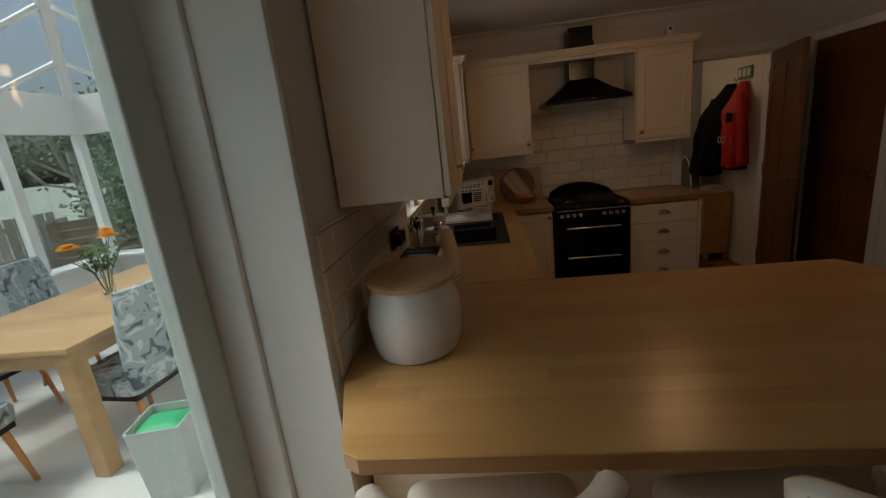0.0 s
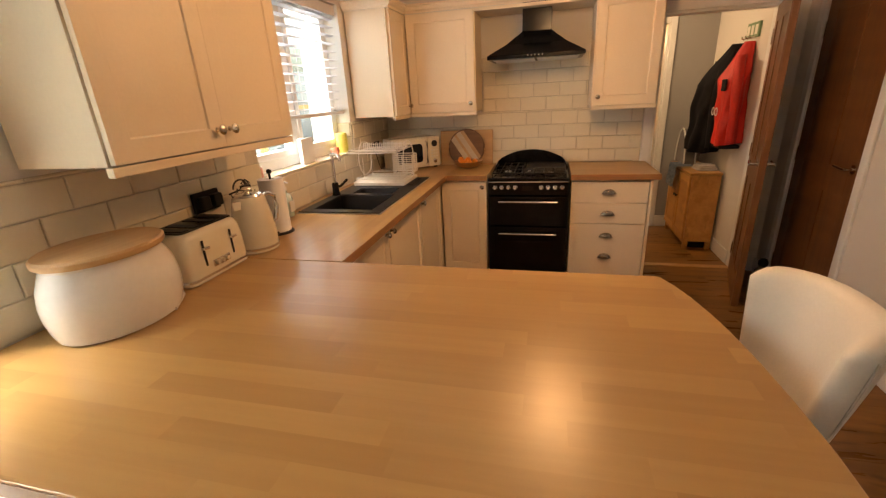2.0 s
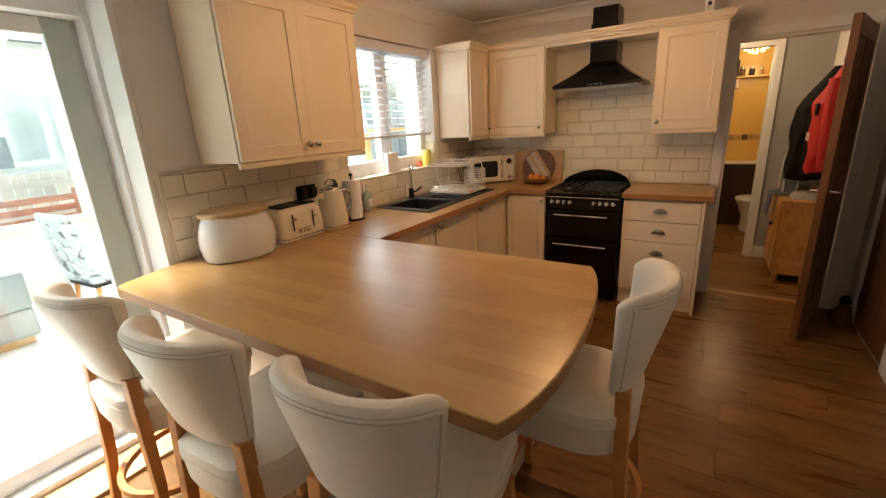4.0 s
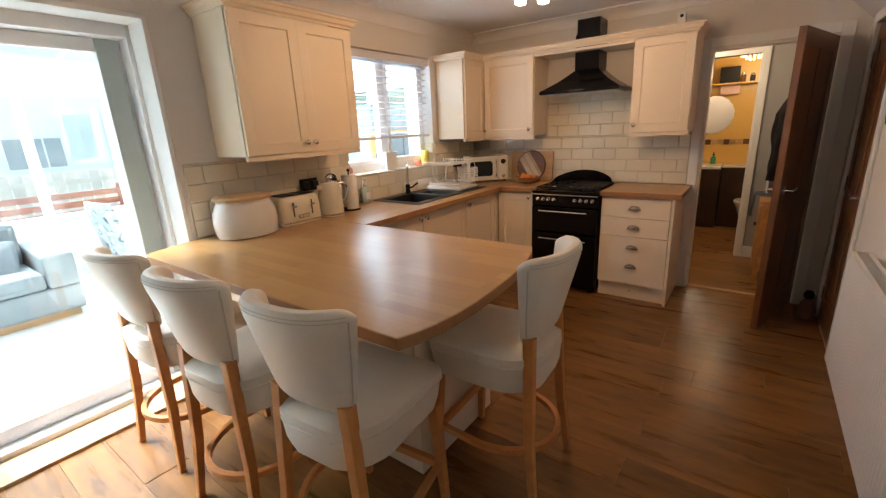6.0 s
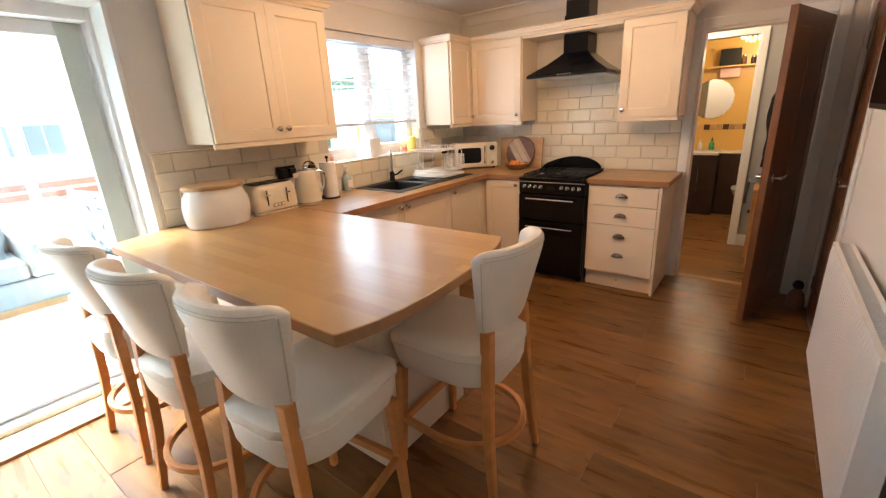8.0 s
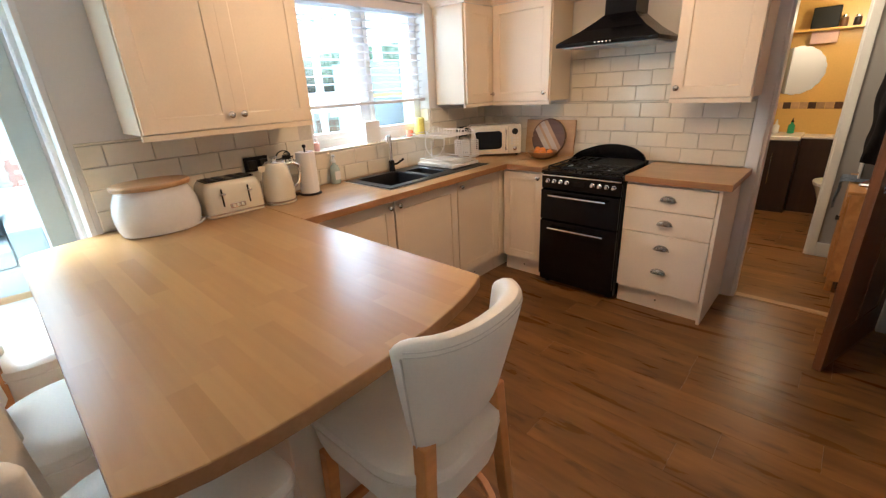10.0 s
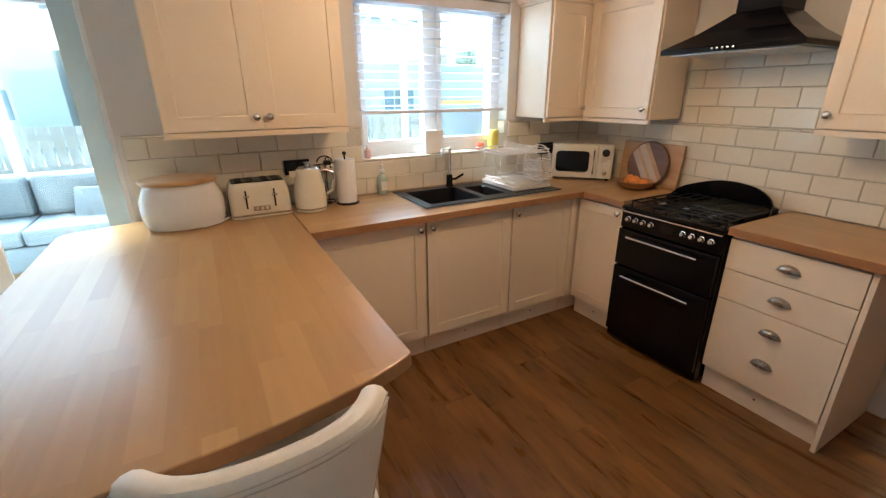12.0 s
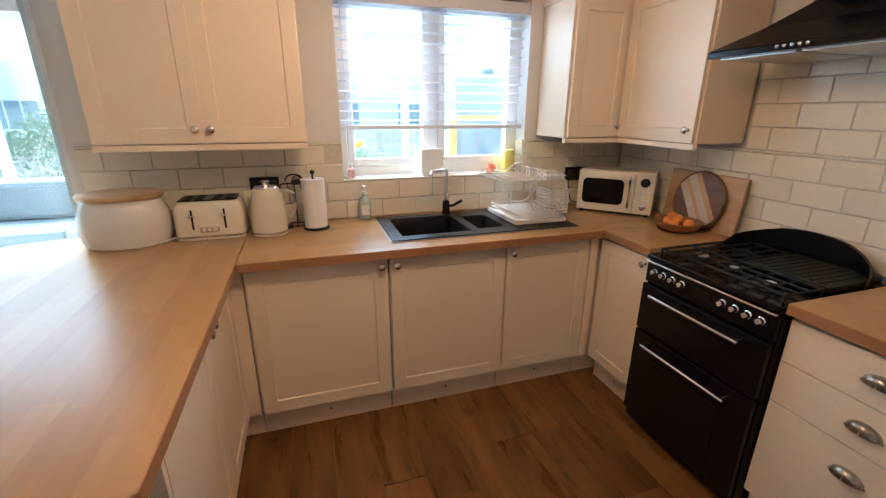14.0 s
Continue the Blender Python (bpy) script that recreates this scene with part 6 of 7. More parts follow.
rim = [((0.245 + 0.008 * abs(math.sin(9 * 2 * math.pi * k / n / 2 * 2))) * math.cos(2 * math.pi * k / n), (0.245 + 0.008 * abs(math.sin(9 * 2 * math.pi * k / n))) * math.sin(2 * math.pi * k / n)) for k in range(n)]
prism(bm, rim, 0, 0.006)
for v in bm.verts:
    v.co = Vector((v.co.x, -v.co.z, v.co.y))
part("glass", bm, mat("mirror_silver", (0.85, 0.86, 0.86), 0.03, 1.0, vary=0.01), mir)
M_BORDER = mat("brown_mosaic", (0.10, 0.05, 0.03), 0.3, vary=0.4, scale=12, per_object=0.5)
M_BORDER2 = mat("beige_mosaic", (0.50, 0.32, 0.15), 0.3, vary=0.2, scale=12, per_object=0.3)
for i in range(22):
    mt = M_BORDER if i % 3 == 0 else M_BORDER2
    built("mosaic_tile", mt, [(1.32 + i * 0.074, 8.042, 1.10, 1.39 + i * 0.074, 8.0495, 1.17)], 0.002, "structure")
shelf = thing("bathroom_shelf", pose(2.10, 8.049, 1.90), "open wall shelf with toiletries in the bathroom", "shelf")
child("board", M_YELLOW, shelf, (-0.15, -0.16, -0.02, 0.62, -0.001, 0.0), bevel=0.003)
for x0, x1, z1, mt, nm in ((-0.02, 0.20, 0.20, M_BLACKM, "black_box"), (0.21, 0.27, 0.11, M_STRIPE_D, "dark_jar"), (0.31, 0.37, 0.10, M_WENGE, "dark_jar"), (0.41, 0.46, 0.09, M_BORDER2, "beige_jar")):
    q = thing(nm, pose(2.10 + (x0 + x1) / 2, 7.965, 1.9005), nm.replace("_", " ") + " standing on the bathroom wall shelf", "box" if "box" in nm else "jar")
    if "box" in nm:
        child("shell", mt, q, (-(x1 - x0) / 2, -0.05, 0, (x1 - x0) / 2, 0.05, z1), bevel=0.004)
    else:
        bm = bmesh.new()
        r = (x1 - x0) / 2
        lathe(bm, [(r * 0.9, 0), (r, 0.005), (r, z1 * 0.75), (r * 0.7, z1 * 0.82)], 18)
        part("jar", bm, mt, q, smooth=True)
        bm = bmesh.new()
        lathe(bm, [(r * 0.75, z1 * 0.821), (r * 0.75, z1), (r * 0.6, z1 * 1.02)], 18)
        part("lid", bm, M_PEWTER, q, smooth=True)
pinkb = thing("pink_box", pose(2.12, 7.98, 1.76), "pale pink hanging box below the bathroom shelf", "box")
child("shell", mat("pale_pink", (0.72, 0.50, 0.45), 0.5), pinkb, (-0.02, 0.0, 0, 0.20, 0.068, 0.119), bevel=0.003)
for k, (x, mt, hgt, lab) in enumerate(((1.98, M_CERAM, 0.13, "white soap bottle on the vanity top"), (2.12, mat("green_soap", (0.05, 0.30, 0.14), 0.2), 0.14, "green soap bottle on the vanity top"))):
    q = thing("soap_bottle", pose(x, 7.90, 0.8455), lab, "soap bottle")
    bm = bmesh.new()
    lathe(bm, [(0.028, 0), (0.032, 0.004), (0.032, hgt * 0.6), (0.012, hgt * 0.78), (0.012, hgt * 0.86)], 18)
    part("bottle", bm, mt, q, smooth=True)
    bm = bmesh.new()
    lathe(bm, [(0.014, hgt * 0.861), (0.014, hgt * 0.95), (0.006, hgt), (0.006, hgt * 1.15)], 12)
    tube(bm, [(0, 0, hgt * 1.12), (0.0, -0.035, hgt * 1.10)], 0.005, 8)
    part("pump", bm, M_BLACKM if k else M_CERAM, q, smooth=True)
toilet = thing("toilet", pose(2.62, 7.45, 0), "white ceramic toilet beside the dark vanity cupboard", "toilet")
bm = bmesh.new()
lathe(bm, [(0.10, 0), (0.11, 0.02), (0.10, 0.18), (0.15, 0.33), (0.185, 0.40), (0.17, 0.405)], 28, squash=(1.0, 1.25))
part("pan", bm, M_CERAM, toilet, smooth=True)
bm = bmesh.new()
lathe(bm, [(0.18, 0.4055), (0.19, 0.415), (0.185, 0.43), (0.12, 0.437)], 28, squash=(1.0, 1.25))
part("lid", bm, M_CERAM, toilet, smooth=True)
chan = thing("crystal_lamp", pose(2.43, 7.40, 2.339), "round gold crystal ceiling lamp, lit, in the bathroom", "ceiling lamp")
M_CRYSTAL = mat_glow("gold_lit_crystal", (1.0, 0.66, 0.22), 1.6)
M_GOLD = mat("gold_wire", (0.75, 0.48, 0.16), 0.25, 1.0)
bm = bmesh.new()
lathe(bm, [(0.16, -0.030), (0.165, -0.026), (0.165, -0.001)], 32)
part("ceiling_plate", bm, M_GOLD, chan, smooth=True)
bm = bmesh.new()
r3 = random.Random(8)
for ring, (rad_, z) in enumerate(((0.155, -0.06), (0.150, -0.10), (0.135, -0.14), (0.11, -0.18), (0.07, -0.21), (0.02, -0.225))):
    cnt = max(3, int(rad_ / 0.155 * 22))
    for k in range(cnt):
        a = 2 * math.pi * (k + 0.5 * (ring % 2)) / cnt
        x, y, s = rad_ * math.cos(a), rad_ * math.sin(a), r3.uniform(0.011, 0.016)
        vs = [bm.verts.new((x + dx * s, y + dy * s, z + dz * s * 1.3)) for dx, dy, dz in ((1, 0, 0), (0, 1, 0), (-1, 0, 0), (0, -1, 0), (0, 0, 1), (0, 0, -1))]
        for i in range(4):
            bm.faces.new((vs[i], vs[(i + 1) % 4], vs[4])), bm.faces.new((vs[(i + 1) % 4], vs[i], vs[5]))
part("crystals", bm, M_CRYSTAL, chan, "gold lit crystals", kind="stuff")
# unseen fixture, added to go with the hall's fill light
hl = thing("hall_lamp", pose(1.90, 5.72, 2.339), "plain round white ceiling lamp added out of view in the hall", "ceiling lamp")
bm = bmesh.new()
lathe(bm, [(0.02, -0.05), (0.09, -0.042), (0.11, -0.02), (0.11, -0.001)], 28)
part("shade", bm, M_CERAM, hl, smooth=True)

# ---- conservatory furniture ----
table = thing("dining_table", pose(0, 0, -0.002), "light oak dining table with thick square legs in the conservatory", "dining table")
tx0, tx1, ty0, ty1 = -2.72, -1.66, 2.59, 4.30
child("tabletop", M_OAK, table, (tx0, ty0, 0.730, tx1, ty1, 0.762), bevel=0.004)
child("apron", M_OAK, table, (tx0 + 0.03, ty0 + 0.03, 0.645, tx1 - 0.03, ty0 + 0.055, 0.7295), (tx0 + 0.03, ty1 - 0.055, 0.645, tx1 - 0.03, ty1 - 0.03, 0.7295),
      (tx0 + 0.03, ty0 + 0.055, 0.645, tx0 + 0.055, ty1 - 0.055, 0.7295), (tx1 - 0.055, ty0 + 0.055, 0.645, tx1 - 0.03, ty1 - 0.055, 0.7295), bevel=0.002)
for x in (tx0 + 0.012, tx1 - 0.102):
    for y in (ty0 + 0.012, ty1 - 0.102):
        child("leg", M_OAK, table, (x, y, 0.0, x + 0.09, y + 0.09, 0.729), bevel=0.004)
M_FLORAL = bpy.data.materials.new("grey_floral_fabric")
M_FLORAL.use_nodes = True
n_, l_ = M_FLORAL.node_tree.nodes, M_FLORAL.node_tree.links
tc_, no_, vo_, cr_ = n_.new("ShaderNodeTexCoord"), n_.new("ShaderNodeTexNoise"), n_.new("ShaderNodeTexVoronoi"), n_.new("ShaderNodeValToRGB")
no_.inputs["Scale"].default_value, no_.inputs["Detail"].default_value, no_.inputs["Distortion"].default_value = 9, 5, 1.6
l_.new(tc_.outputs["Object"], no_.inputs[0]), l_.new(no_.outputs[0], cr_.inputs[0])
cr_.color_ramp.interpolation = "CONSTANT"
e_ = cr_.color_ramp.elements
e_[0].position, e_[0].color = 0.0, (0.10, 0.12, 0.14, 1)
e_[1].position, e_[1].color = 0.42, (0.36, 0.42, 0.44, 1)
x_ = cr_.color_ramp.elements.new(0.56)
x_.color = (0.62, 0.64, 0.64, 1)
x_ = cr_.color_ramp.elements.new(0.64)
x_.color = (0.36, 0.42, 0.44, 1)
l_.new(cr_.outputs[0], n_["Principled BSDF"].inputs["Base Color"])
n_["Principled BSDF"].inputs["Roughness"].default_value = 0.85


def dining_chair(m, label):
    """Faces +y."""
    c = thing("dining_chair", m, label, "dining chair", "chairs round the dining table")
    bm = bmesh.new()
    rounded(bm, [(0.225, 0.22, 0.05, 0.38), (0.24, 0.235, 0.05, 0.39), (0.245, 0.24, 0.05, 0.46), (0.235, 0.23, 0.05, 0.485), (0.18, 0.17, 0.05, 0.492)])
    part("seat", bm, M_FLORAL, c, smooth=True)
    bm = bmesh.new()
    rings = []
    for i in range(10):
        t = i / 9
        z, y, hw = 0.42 + 0.56 * t, -0.235 - 0.09 * t, 0.235 - 0.02 * abs(t - 0.6)
        th = 0.040 * (1 if t < 0.9 else 0.6)
        loop = []
        for k in range(20):
            a = 2 * math.pi * k / 20
            ca, sa = math.cos(a), math.sin(a)
            sq = lambda v, p: math.copysign(abs(v) ** p, v)
            x = hw * sq(ca, 0.35)
            loop.append(bm.verts.new((x, y + th * sq(sa, 0.6) + 0.05 * (abs(x) / 0.235) ** 2, z)))
        rings.append(loop)
    for a, b in zip(rings, rings[1:]):
        for k in range(20):
            bm.faces.new((a[k], a[(k + 1) % 20], b[(k + 1) % 20], b[k]))
    bm.faces.new(rings[0][::-1]), bm.faces.new(rings[-1])
    part("backrest", bm, M_FLORAL, c, smooth=True)
    bm = bmesh.new()
    box(bm, -0.22, -0.215, 0.345, 0.22, 0.215, 0.379)
    part("seat_frame", bm, M_BLACKM, c, "black seat frame", bevel=0.004)
    for sx in (-1, 1):
        for sy in (-1, 1):
            bm = bmesh.new()
            lathe(bm, [(0.012, 0), (0.020, 0.344)], 10)
            for v in bm.verts:
                f = 1 - v.co.z / 0.344
                v.co.x += sx * (0.18 + 0.03 * f)
                v.co.y += sy * (0.18 + 0.04 * f)
            part("leg", bm, M_LEG, c, smooth=True)
    return c


CL = "grey floral fabric dining chair with tapered legs at the oak table"
ch = dining_chair(pose(-1.74, 3.00, -0.002, 0, 0, 85), CL)
for x, y, rz, lab in ((-2.30, 2.36, 5, "grey floral dining chair at the end of the oak table"), (-3.02, 3.85, -75, CL), (-3.00, 3.15, -95, CL)):
    tagged(copy_thing(ch, pose(x, y, -0.002, 0, 0, rz)), lab)
vase = thing("flower_vase", pose(-2.24, 3.47, 0.761), "clear glass vase with yellow flowers on the oak table", "flower vase")
bm = bmesh.new()
lathe(bm, [(0.034, 0), (0.038, 0.004), (0.044, 0.17), (0.041, 0.17), (0.034, 0.012), (0.01, 0.010)], 22)
part("vase", bm, M_CLEAR, vase, smooth=True)
M_STEM = mat("green_stem", (0.10, 0.18, 0.05), 0.6, vary=0.2)
M_PETAL = mat("yellow_petal", (0.90, 0.48, 0.03), 0.55, vary=0.15)
r4 = random.Random(4)
heads = [(-0.10, -0.10, 0.355, 0.080), (0.05, 0.06, 0.43, 0.060), (0.10, 0.02, 0.40, 0.080)]
bm = bmesh.new()
for hx, hy, hz, r in heads + [(r4.uniform(-0.14, 0.14), r4.uniform(-0.14, 0.14), r4.uniform(0.24, 0.36), 0) for _ in range(9)]:
    tube(bm, [(hx * 0.1, hy * 0.1, 0.015), (hx * 0.35, hy * 0.35, 0.17), (hx, hy, hz)], 0.003, 5)
part("stems", bm, M_STEM, vase, "green stems", smooth=True)
bm = bmesh.new()
for k in range(320):
    a, t = r4.uniform(0, 6.28), r4.uniform(0.18, 0.36)
    rr = r4.uniform(0.03, 0.15) * (t / 0.36)
    x, y, s = rr * math.cos(a), rr * math.sin(a), r4.uniform(0.012, 0.024)
    d = Vector((r4.uniform(-1, 1), r4.uniform(-1, 1), r4.uniform(-0.3, 1))).normalized()
    e = d.cross(Vector((0.3, 0.2, 1))).normalized()
    p = Vector((x, y, t))
    vs = [bm.verts.new(q) for q in (p - d * s, p + e * s * 0.45, p + d * s * 1.4, p - e * s * 0.45)]
    bm.faces.new(vs)
part("leaves", bm, M_STEM, vase, "small green leaves", kind="stuff")
for hx, hy, hz, r in heads:
    bm = bmesh.new()
    for ring in range(3):
        for k in range(14):
            a = 2 * math.pi * (k + 0.5 * ring) / 14
            rr, up = r * (1 - 0.22 * ring), 0.006 + 0.010 * ring
            d, e = Vector((math.cos(a), math.sin(a), 0)), Vector((-math.sin(a), math.cos(a), 0))
            c0 = Vector((hx, hy, hz + 0.004 * ring))
            vs = [bm.verts.new(q) for q in (c0, c0 + d * rr * 0.6 - e * r * 0.16 + Vector((0, 0, up)), c0 + d * rr + Vector((0, 0, up * 0.8)), c0 + d * rr * 0.6 + e * r * 0.16 + Vector((0, 0, up)))]
            bm.faces.new(vs)
    lathe(bm, [(r * 0.35, 0.0), (r * 0.3, 0.014), (r * 0.1, 0.018)], 12, (hx, hy, hz))
    part("flower_head", bm, M_PETAL, vase, "yellow flower head")
basket = thing("waste_basket", pose(-1.21, 2.55, -0.002, 0, 0, 12), "grey woven basket with a green bag, beside the dining table", "waste basket")
bm = bmesh.new()
rounded(bm, [(0.105, 0.105, 0.02, 0.0), (0.125, 0.125, 0.02, 0.40), (0.118, 0.118, 0.02, 0.40), (0.100, 0.100, 0.02, 0.02)])
part("shell", bm, mat("grey_weave", (0.45, 0.48, 0.47), 0.8, vary=0.18, scale=60, bump=0.004, bump_scale=80), basket, smooth=True)
bm = bmesh.new()
rounded(bm, [(0.10, 0.10, 0.03, 0.30), (0.11, 0.11, 0.03, 0.36), (0.09, 0.06, 0.03, 0.385), (0.04, 0.04, 0.03, 0.39)])
part("bag", bm, mat("green_plastic", (0.05, 0.42, 0.18), 0.4, vary=0.15, bump=0.003, bump_scale=30), basket, "bright green plastic bag", smooth=True)

M_SOFA = mat("blue_grey_sofa_fabric", (0.21, 0.235, 0.25), 0.9, vary=0.10, scale=5, bump=0.001, bump_scale=120)
sofa = thing("sofa", pose(-3.18, -0.30, -0.002, 0, 0, 90), "blue-grey fabric sofa with a low wooden plinth in the conservatory", "sofa")
# local x runs north, the front faces east
child("plinth", M_OAK, sofa, (0.04, -0.90, 0.0, 2.06, -0.06, 0.07), bevel=0.004, label="low oak plinth")
child("base", M_SOFA, sofa, (0.0, -0.96, 0.0705, 2.10, 0.0, 0.30), bevel=0.025)
for x0 in (0.0, 1.88):
    child("arm", M_SOFA, sofa, (x0, -0.98, 0.301, x0 + 0.22, 0.0, 0.60), bevel=0.03)
child("backrest", M_SOFA, sofa, (0.222, -0.24, 0.301, 1.878, 0.0, 0.80), bevel=0.04)
for i in range(2):
    x0 = 0.226 + i * 0.828
    child("seat_cushion", M_SOFA, sofa, (x0, -0.97, 0.302, x0 + 0.822, -0.245, 0.45), bevel=0.035)
    child("back_cushion", M_SOFA, sofa, (x0 + 0.01, -0.40, 0.452, x0 + 0.81, -0.245, 0.84), bevel=0.05)
cush = thing("cushion", pose(-2.62, 1.28, 0.50, 70, 0, 75), "rumpled blue-grey cushion lying on the sofa", "cushion")
bm = bmesh.new()
rounded(bm, [(0.10, 0.10, 0.06, -0.05), (0.20, 0.20, 0.05, -0.035), (0.225, 0.225, 0.03, 0.0), (0.20, 0.20, 0.05, 0.035), (0.10, 0.10, 0.06, 0.05)])
part("cover", bm, M_SOFA, cush, smooth=True)

# ---- garden beyond the glass ----
fence = thing("garden_fence", pose(0, 0, -0.15), "brown board fence along the garden, paled for outdoor glare", "fence")
# brown timber with the washed-out outdoor glare put into its pale tones
M_FENCE = mat_wood("glare_paled_timber", (0.46, 0.40, 0.36), (0.62, 0.55, 0.50), 0.85, (26, 26, 1.2), 0.2, 0.15)
fm = {}
for i in range(90):
    y = -9 + i * 0.20
    ob = None
    if "b" not in fm:
        bm = bmesh.new()
        box(bm, -0.012, -0.085, 0, 0.012, 0.085, 1.15)
        fm["b"] = part("board", bm, M_FENCE, fence)
        fm["b"].location = (-8.6 + 0.01 * (i % 2), y, 0)
    else:
        ob = fm["b"].copy()
        scene.collection.objects.link(ob)
        ob.location = (-8.6 + 0.012 * (i % 2), y, 0)
child("rail", M_FENCE, fence, (-8.57, -9.1, 0.3, -8.52, 9.1, 0.4), (-8.57, -9.1, 0.9, -8.52, 9.1, 1.0))
M_HOUSEGLASS = mat("far_window_glass", (0.25, 0.30, 0.34), 0.1)
house = thing("neighbour_house", pose(-21.0, 6.0, -0.15), "pale rendered neighbouring house with white windows and a slate roof", "house")
child("wall", M_CWALL, house, (-4, -7, 0, 4, 7, 4.8), bevel=0)
bm = bmesh.new()
vs = [bm.verts.new(p) for p in ((-4.4, -7.4, 4.8), (4.4, -7.4, 4.8), (0, -7.4, 7.4), (-4.4, 7.4, 4.8), (4.4, 7.4, 4.8), (0, 7.4, 7.4))]
for f in ((0, 1, 2), (3, 5, 4), (0, 3, 4, 1), (1, 4, 5, 2), (2, 5, 3, 0)):
    bm.faces.new([vs[i] for i in f])
part("roof", bm, mat("slate_roof", (0.25, 0.26, 0.27), 0.7, vary=0.2, scale=4), house)
for y in (-4.6, -1.4, 1.8, 4.8):
    for z in (0.9, 3.2):
        wdw = child("window", M_UPVC, house, (3.995, y - 0.8, z, 4.05, y + 0.8, z + 1.1), bevel=0.01)
        for k in range(3):
            child("pane", M_HOUSEGLASS, wdw, (4.045, y - 0.74 + k * 0.51, z + 0.07, 4.056, y - 0.28 + k * 0.51, z + 1.03), bevel=0)
copy_thing(house, pose(-21.4, -8.6, -0.15))
cup = thing("storage_cabinet", pose(-0.98, 4.03, -0.002), "tall blue-grey storage cabinet in the conservatory outside the sink window", "cabinet")
M_BLUEG = mat("blue_grey_paint", (0.27, 0.32, 0.37), 0.6, vary=0.08, scale=3)
child("carcass", M_BLUEG, cup, (0, 0, 0, 0.38, 0.92, 1.76), bevel=0.004)
for y in (0.0, 0.462):
    dq = child("door", M_BLUEG, cup, (0.383, y + 0.003, 0.06, 0.400, y + 0.455, 1.75), bevel=0.003)
    child("handle", M_ALU, dq, (0.400, 0.41 if y < 0.1 else 0.50, 0.85, 0.415, 0.42 if y < 0.1 else 0.51, 1.0), bevel=0.002)
M_ORTIM = mat_wood("orange_timber", (0.52, 0.30, 0.10), (0.68, 0.42, 0.17), 0.6, (26, 26, 2), 0.05, 0.05)
child("frame_post", M_ORTIM, cup, (0.383, -0.055, 0.0, 0.418, -0.002, 1.47), bevel=0.003, label="orange timber post")
child("frame_rail", M_ORTIM, cup, (0.404, -0.001, 1.468, 0.418, 0.92, 1.498), bevel=0.003, label="orange timber rail")
crate = thing("timber_planter", pose(-7.2, 8.6, -0.15, 0, 0, 40), "weathered brown timber planter by the garden hedge", "planter")
M_BRT = mat_wood("brown_timber", (0.16, 0.09, 0.06), (0.26, 0.16, 0.10), 0.8, (2, 20, 20), 0.1, 0.08)
for i in range(6):
    child("board", M_BRT, crate, (-0.8, -0.45, i * 0.17, 0.8, -0.42, i * 0.17 + 0.16), bevel=0.004)
for i in range(6):
    child("board", M_BRT, crate, (-0.8, -0.415, i * 0.17, -0.77, 0.45, i * 0.17 + 0.16), bevel=0.004)
bench = thing("garden_bench", pose(-5.6, 2.6, -0.15), "reddish timber garden bench beyond the conservatory windows", "garden bench")
M_REDW = mat_wood("reddish_timber", (0.24, 0.07, 0.05), (0.40, 0.14, 0.09), 0.7, (2, 20, 20), 0.1, 0.08)
for i in range(4):
    child("seat_slat", M_REDW, bench, (-0.25 + i * 0.12, -0.8, 0.42, -0.15 + i * 0.12, 0.8, 0.45), bevel=0.003)
for i in range(3):
    child("back_slat", M_REDW, bench, (-0.30, -0.8, 0.58 + i * 0.14, -0.27, 0.8, 0.67 + i * 0.14), bevel=0.003)
for y in (-0.78, 0.72):
    child("leg", M_REDW, bench, (-0.30, y, 0, -0.24, y + 0.06, 1.02), bevel=0.003)
    child("leg", M_REDW, bench, (0.16, y, 0, 0.22, y + 0.06, 0.42), bevel=0.003)


def shrub(m, name, label, rx, rz, count, seed, leaf, col):
    """A bush or tree: a trunk with limbs, and a crown of many small leaves in clumps."""
    s = thing(name, m, label, "tree" if rz > 1.2 else "bush")
    rr = random.Random(seed)
    bm = bmesh.new()
    hgt = rz * 0.9
    tube(bm, [(0, 0, 0), (0.04, 0.02, hgt * 0.4), (0, 0.05, hgt)], 0.06 * rz, 8)
    clumps = []
    for k in range(16):
        a, u = rr.uniform(0, 6.28), rr.uniform(0.2, 1)
        c = Vector((rx * u * math.cos(a), rx * u * math.sin(a), hgt * 0.6 + rz * rr.uniform(0.0, 0.9)))
        clumps.append((c, rr.uniform(0.25, 0.5) * rx))
        tube(bm, [(0, 0, hgt * rr.uniform(0.3, 0.8)), c * 0.6 + Vector((0, 0, 0.1)), c], 0.018 * rz, 5)
    part("trunk", bm, M_FENCE, s)
    verts, faces = [], []
    for k in range(count):
        c, r = clumps[k % len(clumps)]
        p = c + Vector([rr.gauss(0, 0.45) for _ in range(3)]) * r
        d = Vector([rr.uniform(-1, 1) for _ in range(3)]).normalized()
        e = d.orthogonal().normalized()
        i = len(verts)
        verts += [p - d * leaf, p + e * leaf * 0.5, p + d * leaf, p - e * leaf * 0.5]
        faces.append((i, i + 1, i + 2, i + 3))
    me = bpy.data.meshes.new("crown")
    me.from_pydata([tuple(v) for v in verts], [], faces)
    me.materials.append(col)
    cr = new("crown", me)
    cr.parent = s
    tagged(cr, "green leafy crown", kind="stuff")
    return s


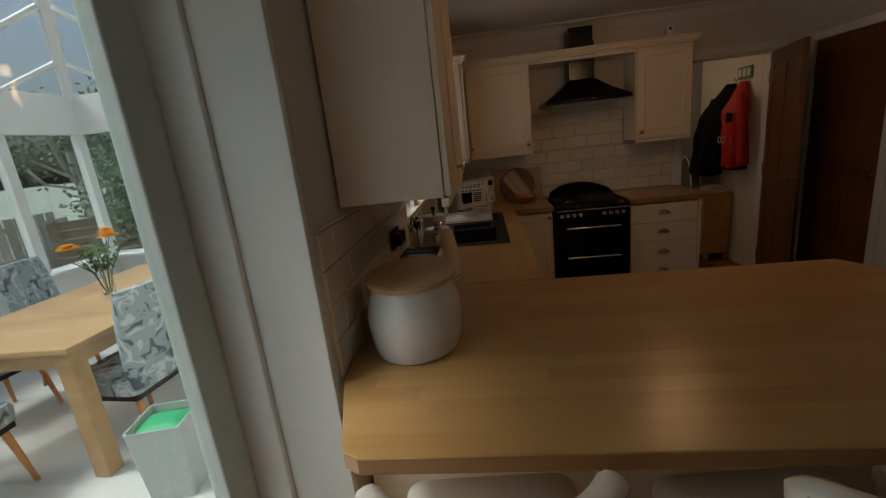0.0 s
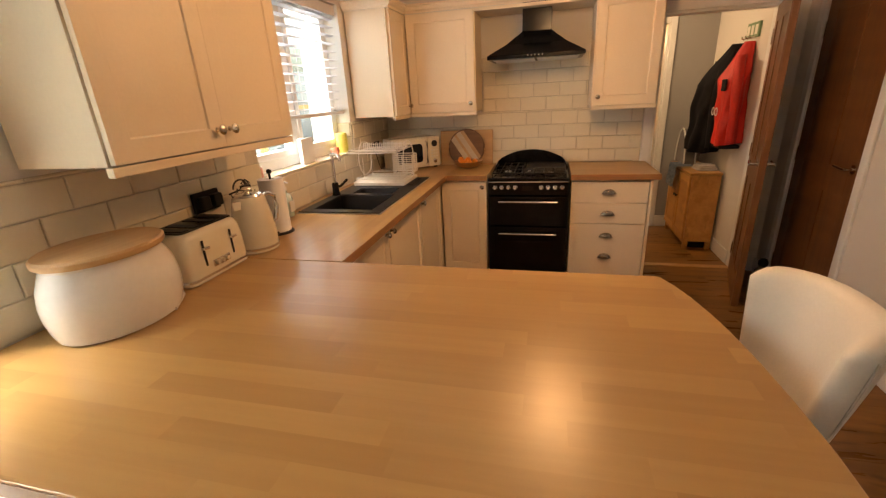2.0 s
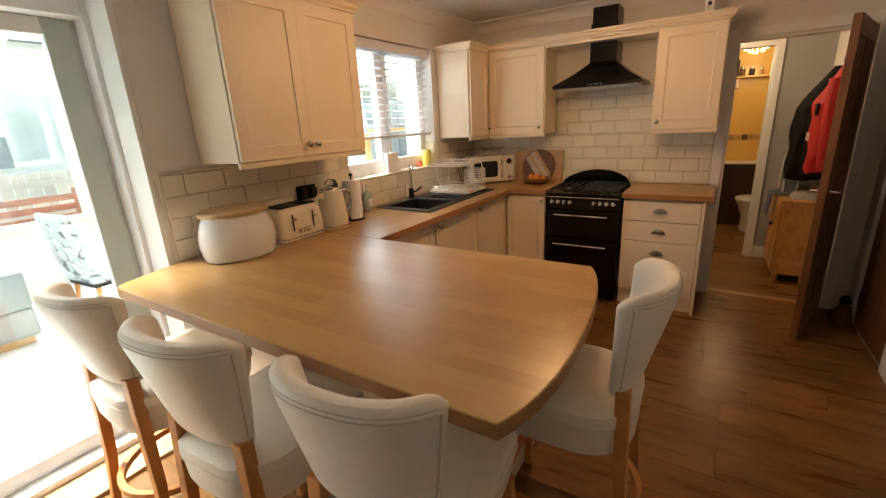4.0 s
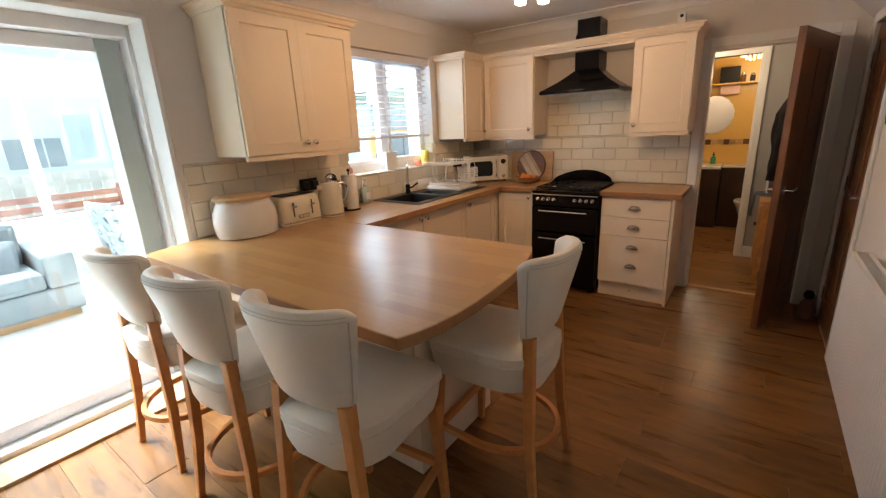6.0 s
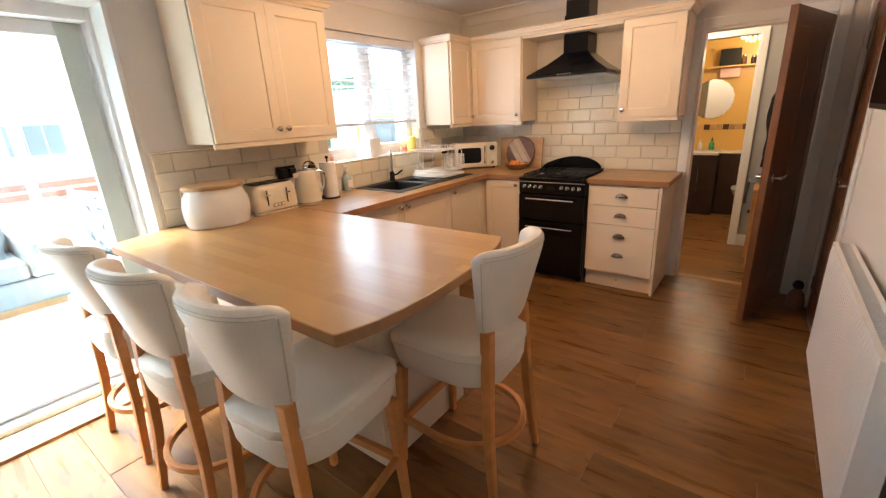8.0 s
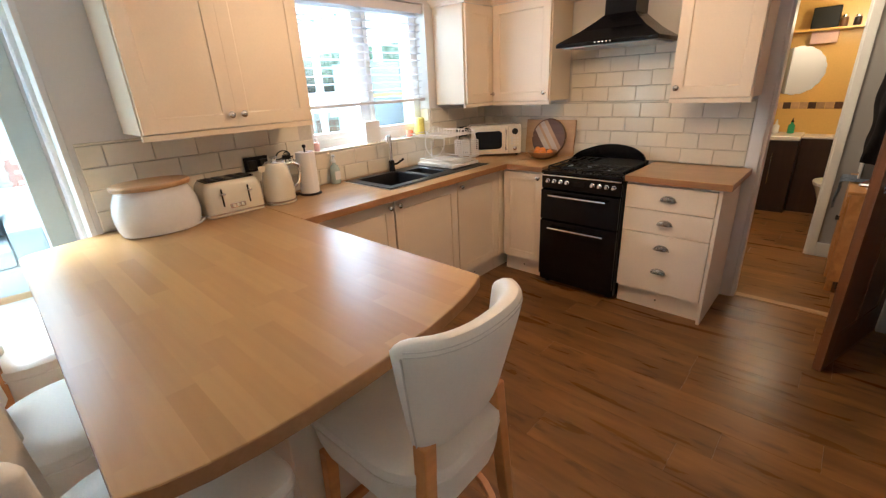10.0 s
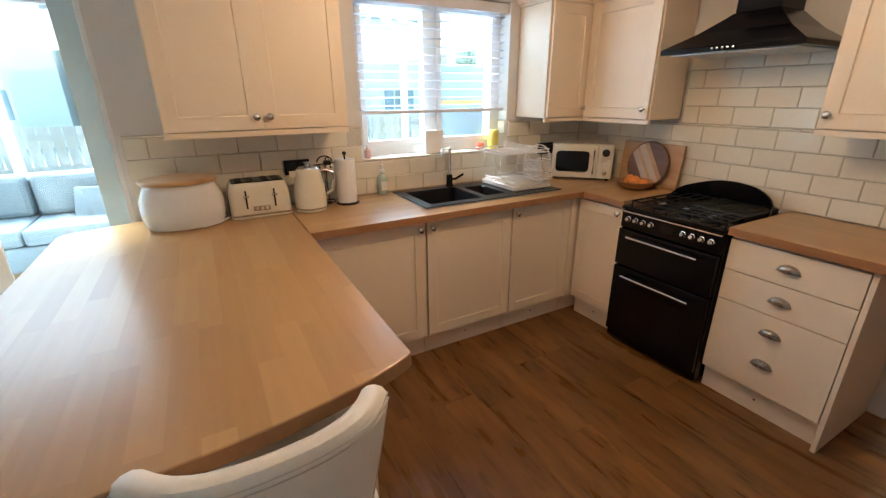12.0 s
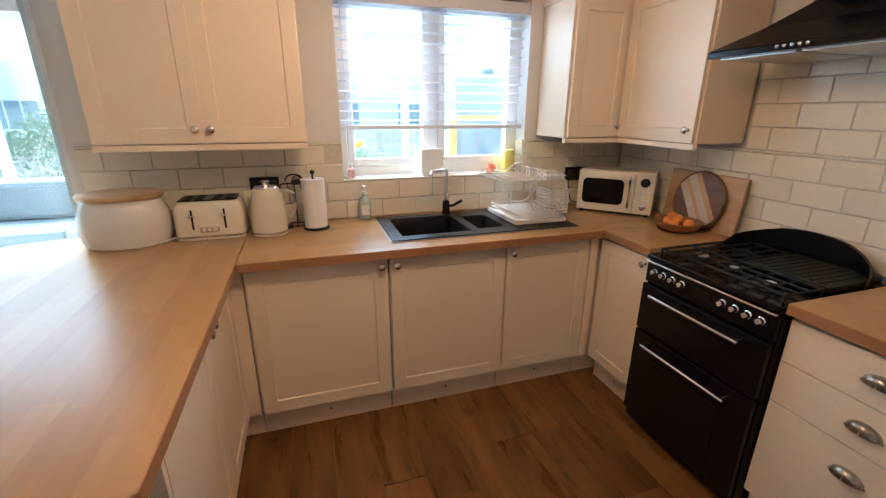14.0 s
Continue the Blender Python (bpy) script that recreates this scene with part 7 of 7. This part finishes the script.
M_LEAF = mat("hedge_leaf", (0.13, 0.19, 0.10), 0.6, vary=0.4, scale=3)
for i, (x, y, rx, rz) in enumerate(((-6.6, 8.6, 0.9, 1.2), (-7.9, 10.2, 1.0, 1.4), (-7.4, -2.0, 0.9, 1.1), (-13.5, 14.5, 1.8, 3.0))):
    shrub(pose(x, y, -0.15), "garden_bush" if rz < 2 else "garden_tree", "leafy green garden bush by the board fence" if rz < 2 else "green leafy tree beyond the garden fence", rx, rz, 2600, i, 0.05 if rz < 2 else 0.10, M_LEAF)

# ---- tiles and planks ----


def piece_mesh(name, build, material):
    bm = bmesh.new()
    build(bm)
    bmesh.ops.recalc_face_normals(bm, faces=bm.faces)
    me = bpy.data.meshes.new(name)
    bm.to_mesh(me)
    bm.free()
    me.materials.append(material)
    return me


def metro_tile(w, h, t=0.008, b=0.0045):
    """A bevelled metro tile: back in y = 0, face towards -y."""
    def make(bm):
        rings = []
        for k, y in ((0.0, 0.0), (0.0008, -t + 0.0028), (b, -t)):
            rings.append([bm.verts.new(p) for p in ((-w / 2 + k, y, -h / 2 + k), (w / 2 - k, y, -h / 2 + k), (w / 2 - k, y, h / 2 - k), (-w / 2 + k, y, h / 2 - k))])
        for a, c in zip(rings, rings[1:]):
            for k in range(4):
                bm.faces.new((a[k], a[(k + 1) % 4], c[(k + 1) % 4], c[k]))
        bm.faces.new(rings[-1])
    return make


TW, TH, GAP = 0.206, 0.104, 0.0020
tile_meshes = {}


def tile_field(owner, place, u0, u1, z0, z1, shift_first, skip=()):
    """Tiles in running bond on a wall; place(u, z) gives the pose of a tile's middle."""
    row, z = 0, z0
    while z < z1 - 0.012:
        zt = min(z + TH, z1)
        u = u0 - (TW / 2 if (row + shift_first) % 2 else 0)
        while u < u1 - 0.004:
            a, b = max(u, u0), min(u + TW, u1)
            u += TW
            if b - a < 0.012 or any(s[0] - 0.001 < (a + b) / 2 < s[1] + 0.001 and s[2] < (z + zt) / 2 < s[3] for s in skip):
                continue
            for s in skip:
                if s[2] < (z + zt) / 2 < s[3]:
                    if a < s[0] < b:
                        b = s[0]
                    if a < s[1] < b:
                        a = s[1]
            key = (round(b - a, 3), round(zt - z, 3))
            if key[0] < 0.012:
                continue
            if key not in tile_meshes:
                tile_meshes[key] = piece_mesh("tile", metro_tile(key[0] - GAP, key[1] - GAP), M_TILE)
            ob = new("tile", tile_meshes[key])
            ob.parent = owner
            ob.matrix_world = place((a + b) / 2, (z + zt) / 2)
        z += TH
        row += 1


tiles_w = built("tiling_west", M_GROUT, [(-0.0079, 1.922, 0.93, -0.005, 5.028, WZ0), (-0.0079, 1.922, WZ0, -0.005, WY0, 1.36), (-0.0079, WY1, WZ0, -0.005, 5.028, 1.36)])
tile_field(tiles_w, lambda u, z: pose(-0.005, u, z, 0, 0, 90), 1.922, 5.02, 0.931, 1.36, 0, skip=((WY0, WY1, WZ0, 2),))
tiles_n = built("tiling_north", M_GROUT, [(-0.005, 5.026, 0.93, 2.145, 5.0295, 1.36), (0.86, 5.026, 1.36, 1.73, 5.0295, 1.78)])
tile_field(tiles_n, lambda u, z: pose(u, 5.026, z), 0.0, 2.145, 0.931, 1.36, 1)
tile_field(tiles_n, lambda u, z: pose(u, 5.026, z), 0.88, 1.72, 1.36, 1.775, 1)
tiles_r = built("tiling_reveal", M_GROUT, [(-0.12, WY1 - 0.003, WZ0 + 0.01, -0.008, WY1, 1.36)])
tile_field(tiles_r, lambda u, z: pose(u, WY1 - 0.003, z), -0.118, -0.006, WZ0 + 0.012, 1.36, 0)

rng = random.Random(5)
plank_meshes = {}


def plank(w, l):
    def make(bm):
        e, t = 0.0008, 0.012
        lo = [bm.verts.new(p) for p in ((0, 0, -t), (l, 0, -t), (l, w, -t), (0, w, -t))]
        mi = [bm.verts.new(p) for p in ((0, 0, -e), (l, 0, -e), (l, w, -e), (0, w, -e))]
        hi = [bm.verts.new(p) for p in ((e, e, 0), (l - e, e, 0), (l - e, w - e, 0), (e, w - e, 0))]
        for a, b in ((lo, mi), (mi, hi)):
            for k in range(4):
                bm.faces.new((a[k], a[(k + 1) % 4], b[(k + 1) % 4], b[k]))
        bm.faces.new(hi)
    return make


def plank_field(owner, x0, x1, y0, y1, w=0.190, length=1.29):
    y = y0
    while y < y1 - 0.01:
        h = min(w, y1 - y)
        x = x0 - rng.uniform(0.1, length - 0.1)
        while x < x1:
            a, b = max(x, x0), min(x + length, x1)
            x += length
            if b - a < 0.03:
                continue
            key = (round(h, 3), round(b - a, 2))
            if key not in plank_meshes:
                plank_meshes[key] = piece_mesh("plank", plank(key[0] - 0.0006, key[1] - 0.0006), M_PLANK)
            ob = new("plank", plank_meshes[key])
            ob.parent = owner
            ob.matrix_world = pose(a, y, 0)
        y += w


plank_field(floor, -0.008, 3.13, -1.6, 5.09)
plank_field(floor, 1.30, 2.975, 5.09, 8.05)
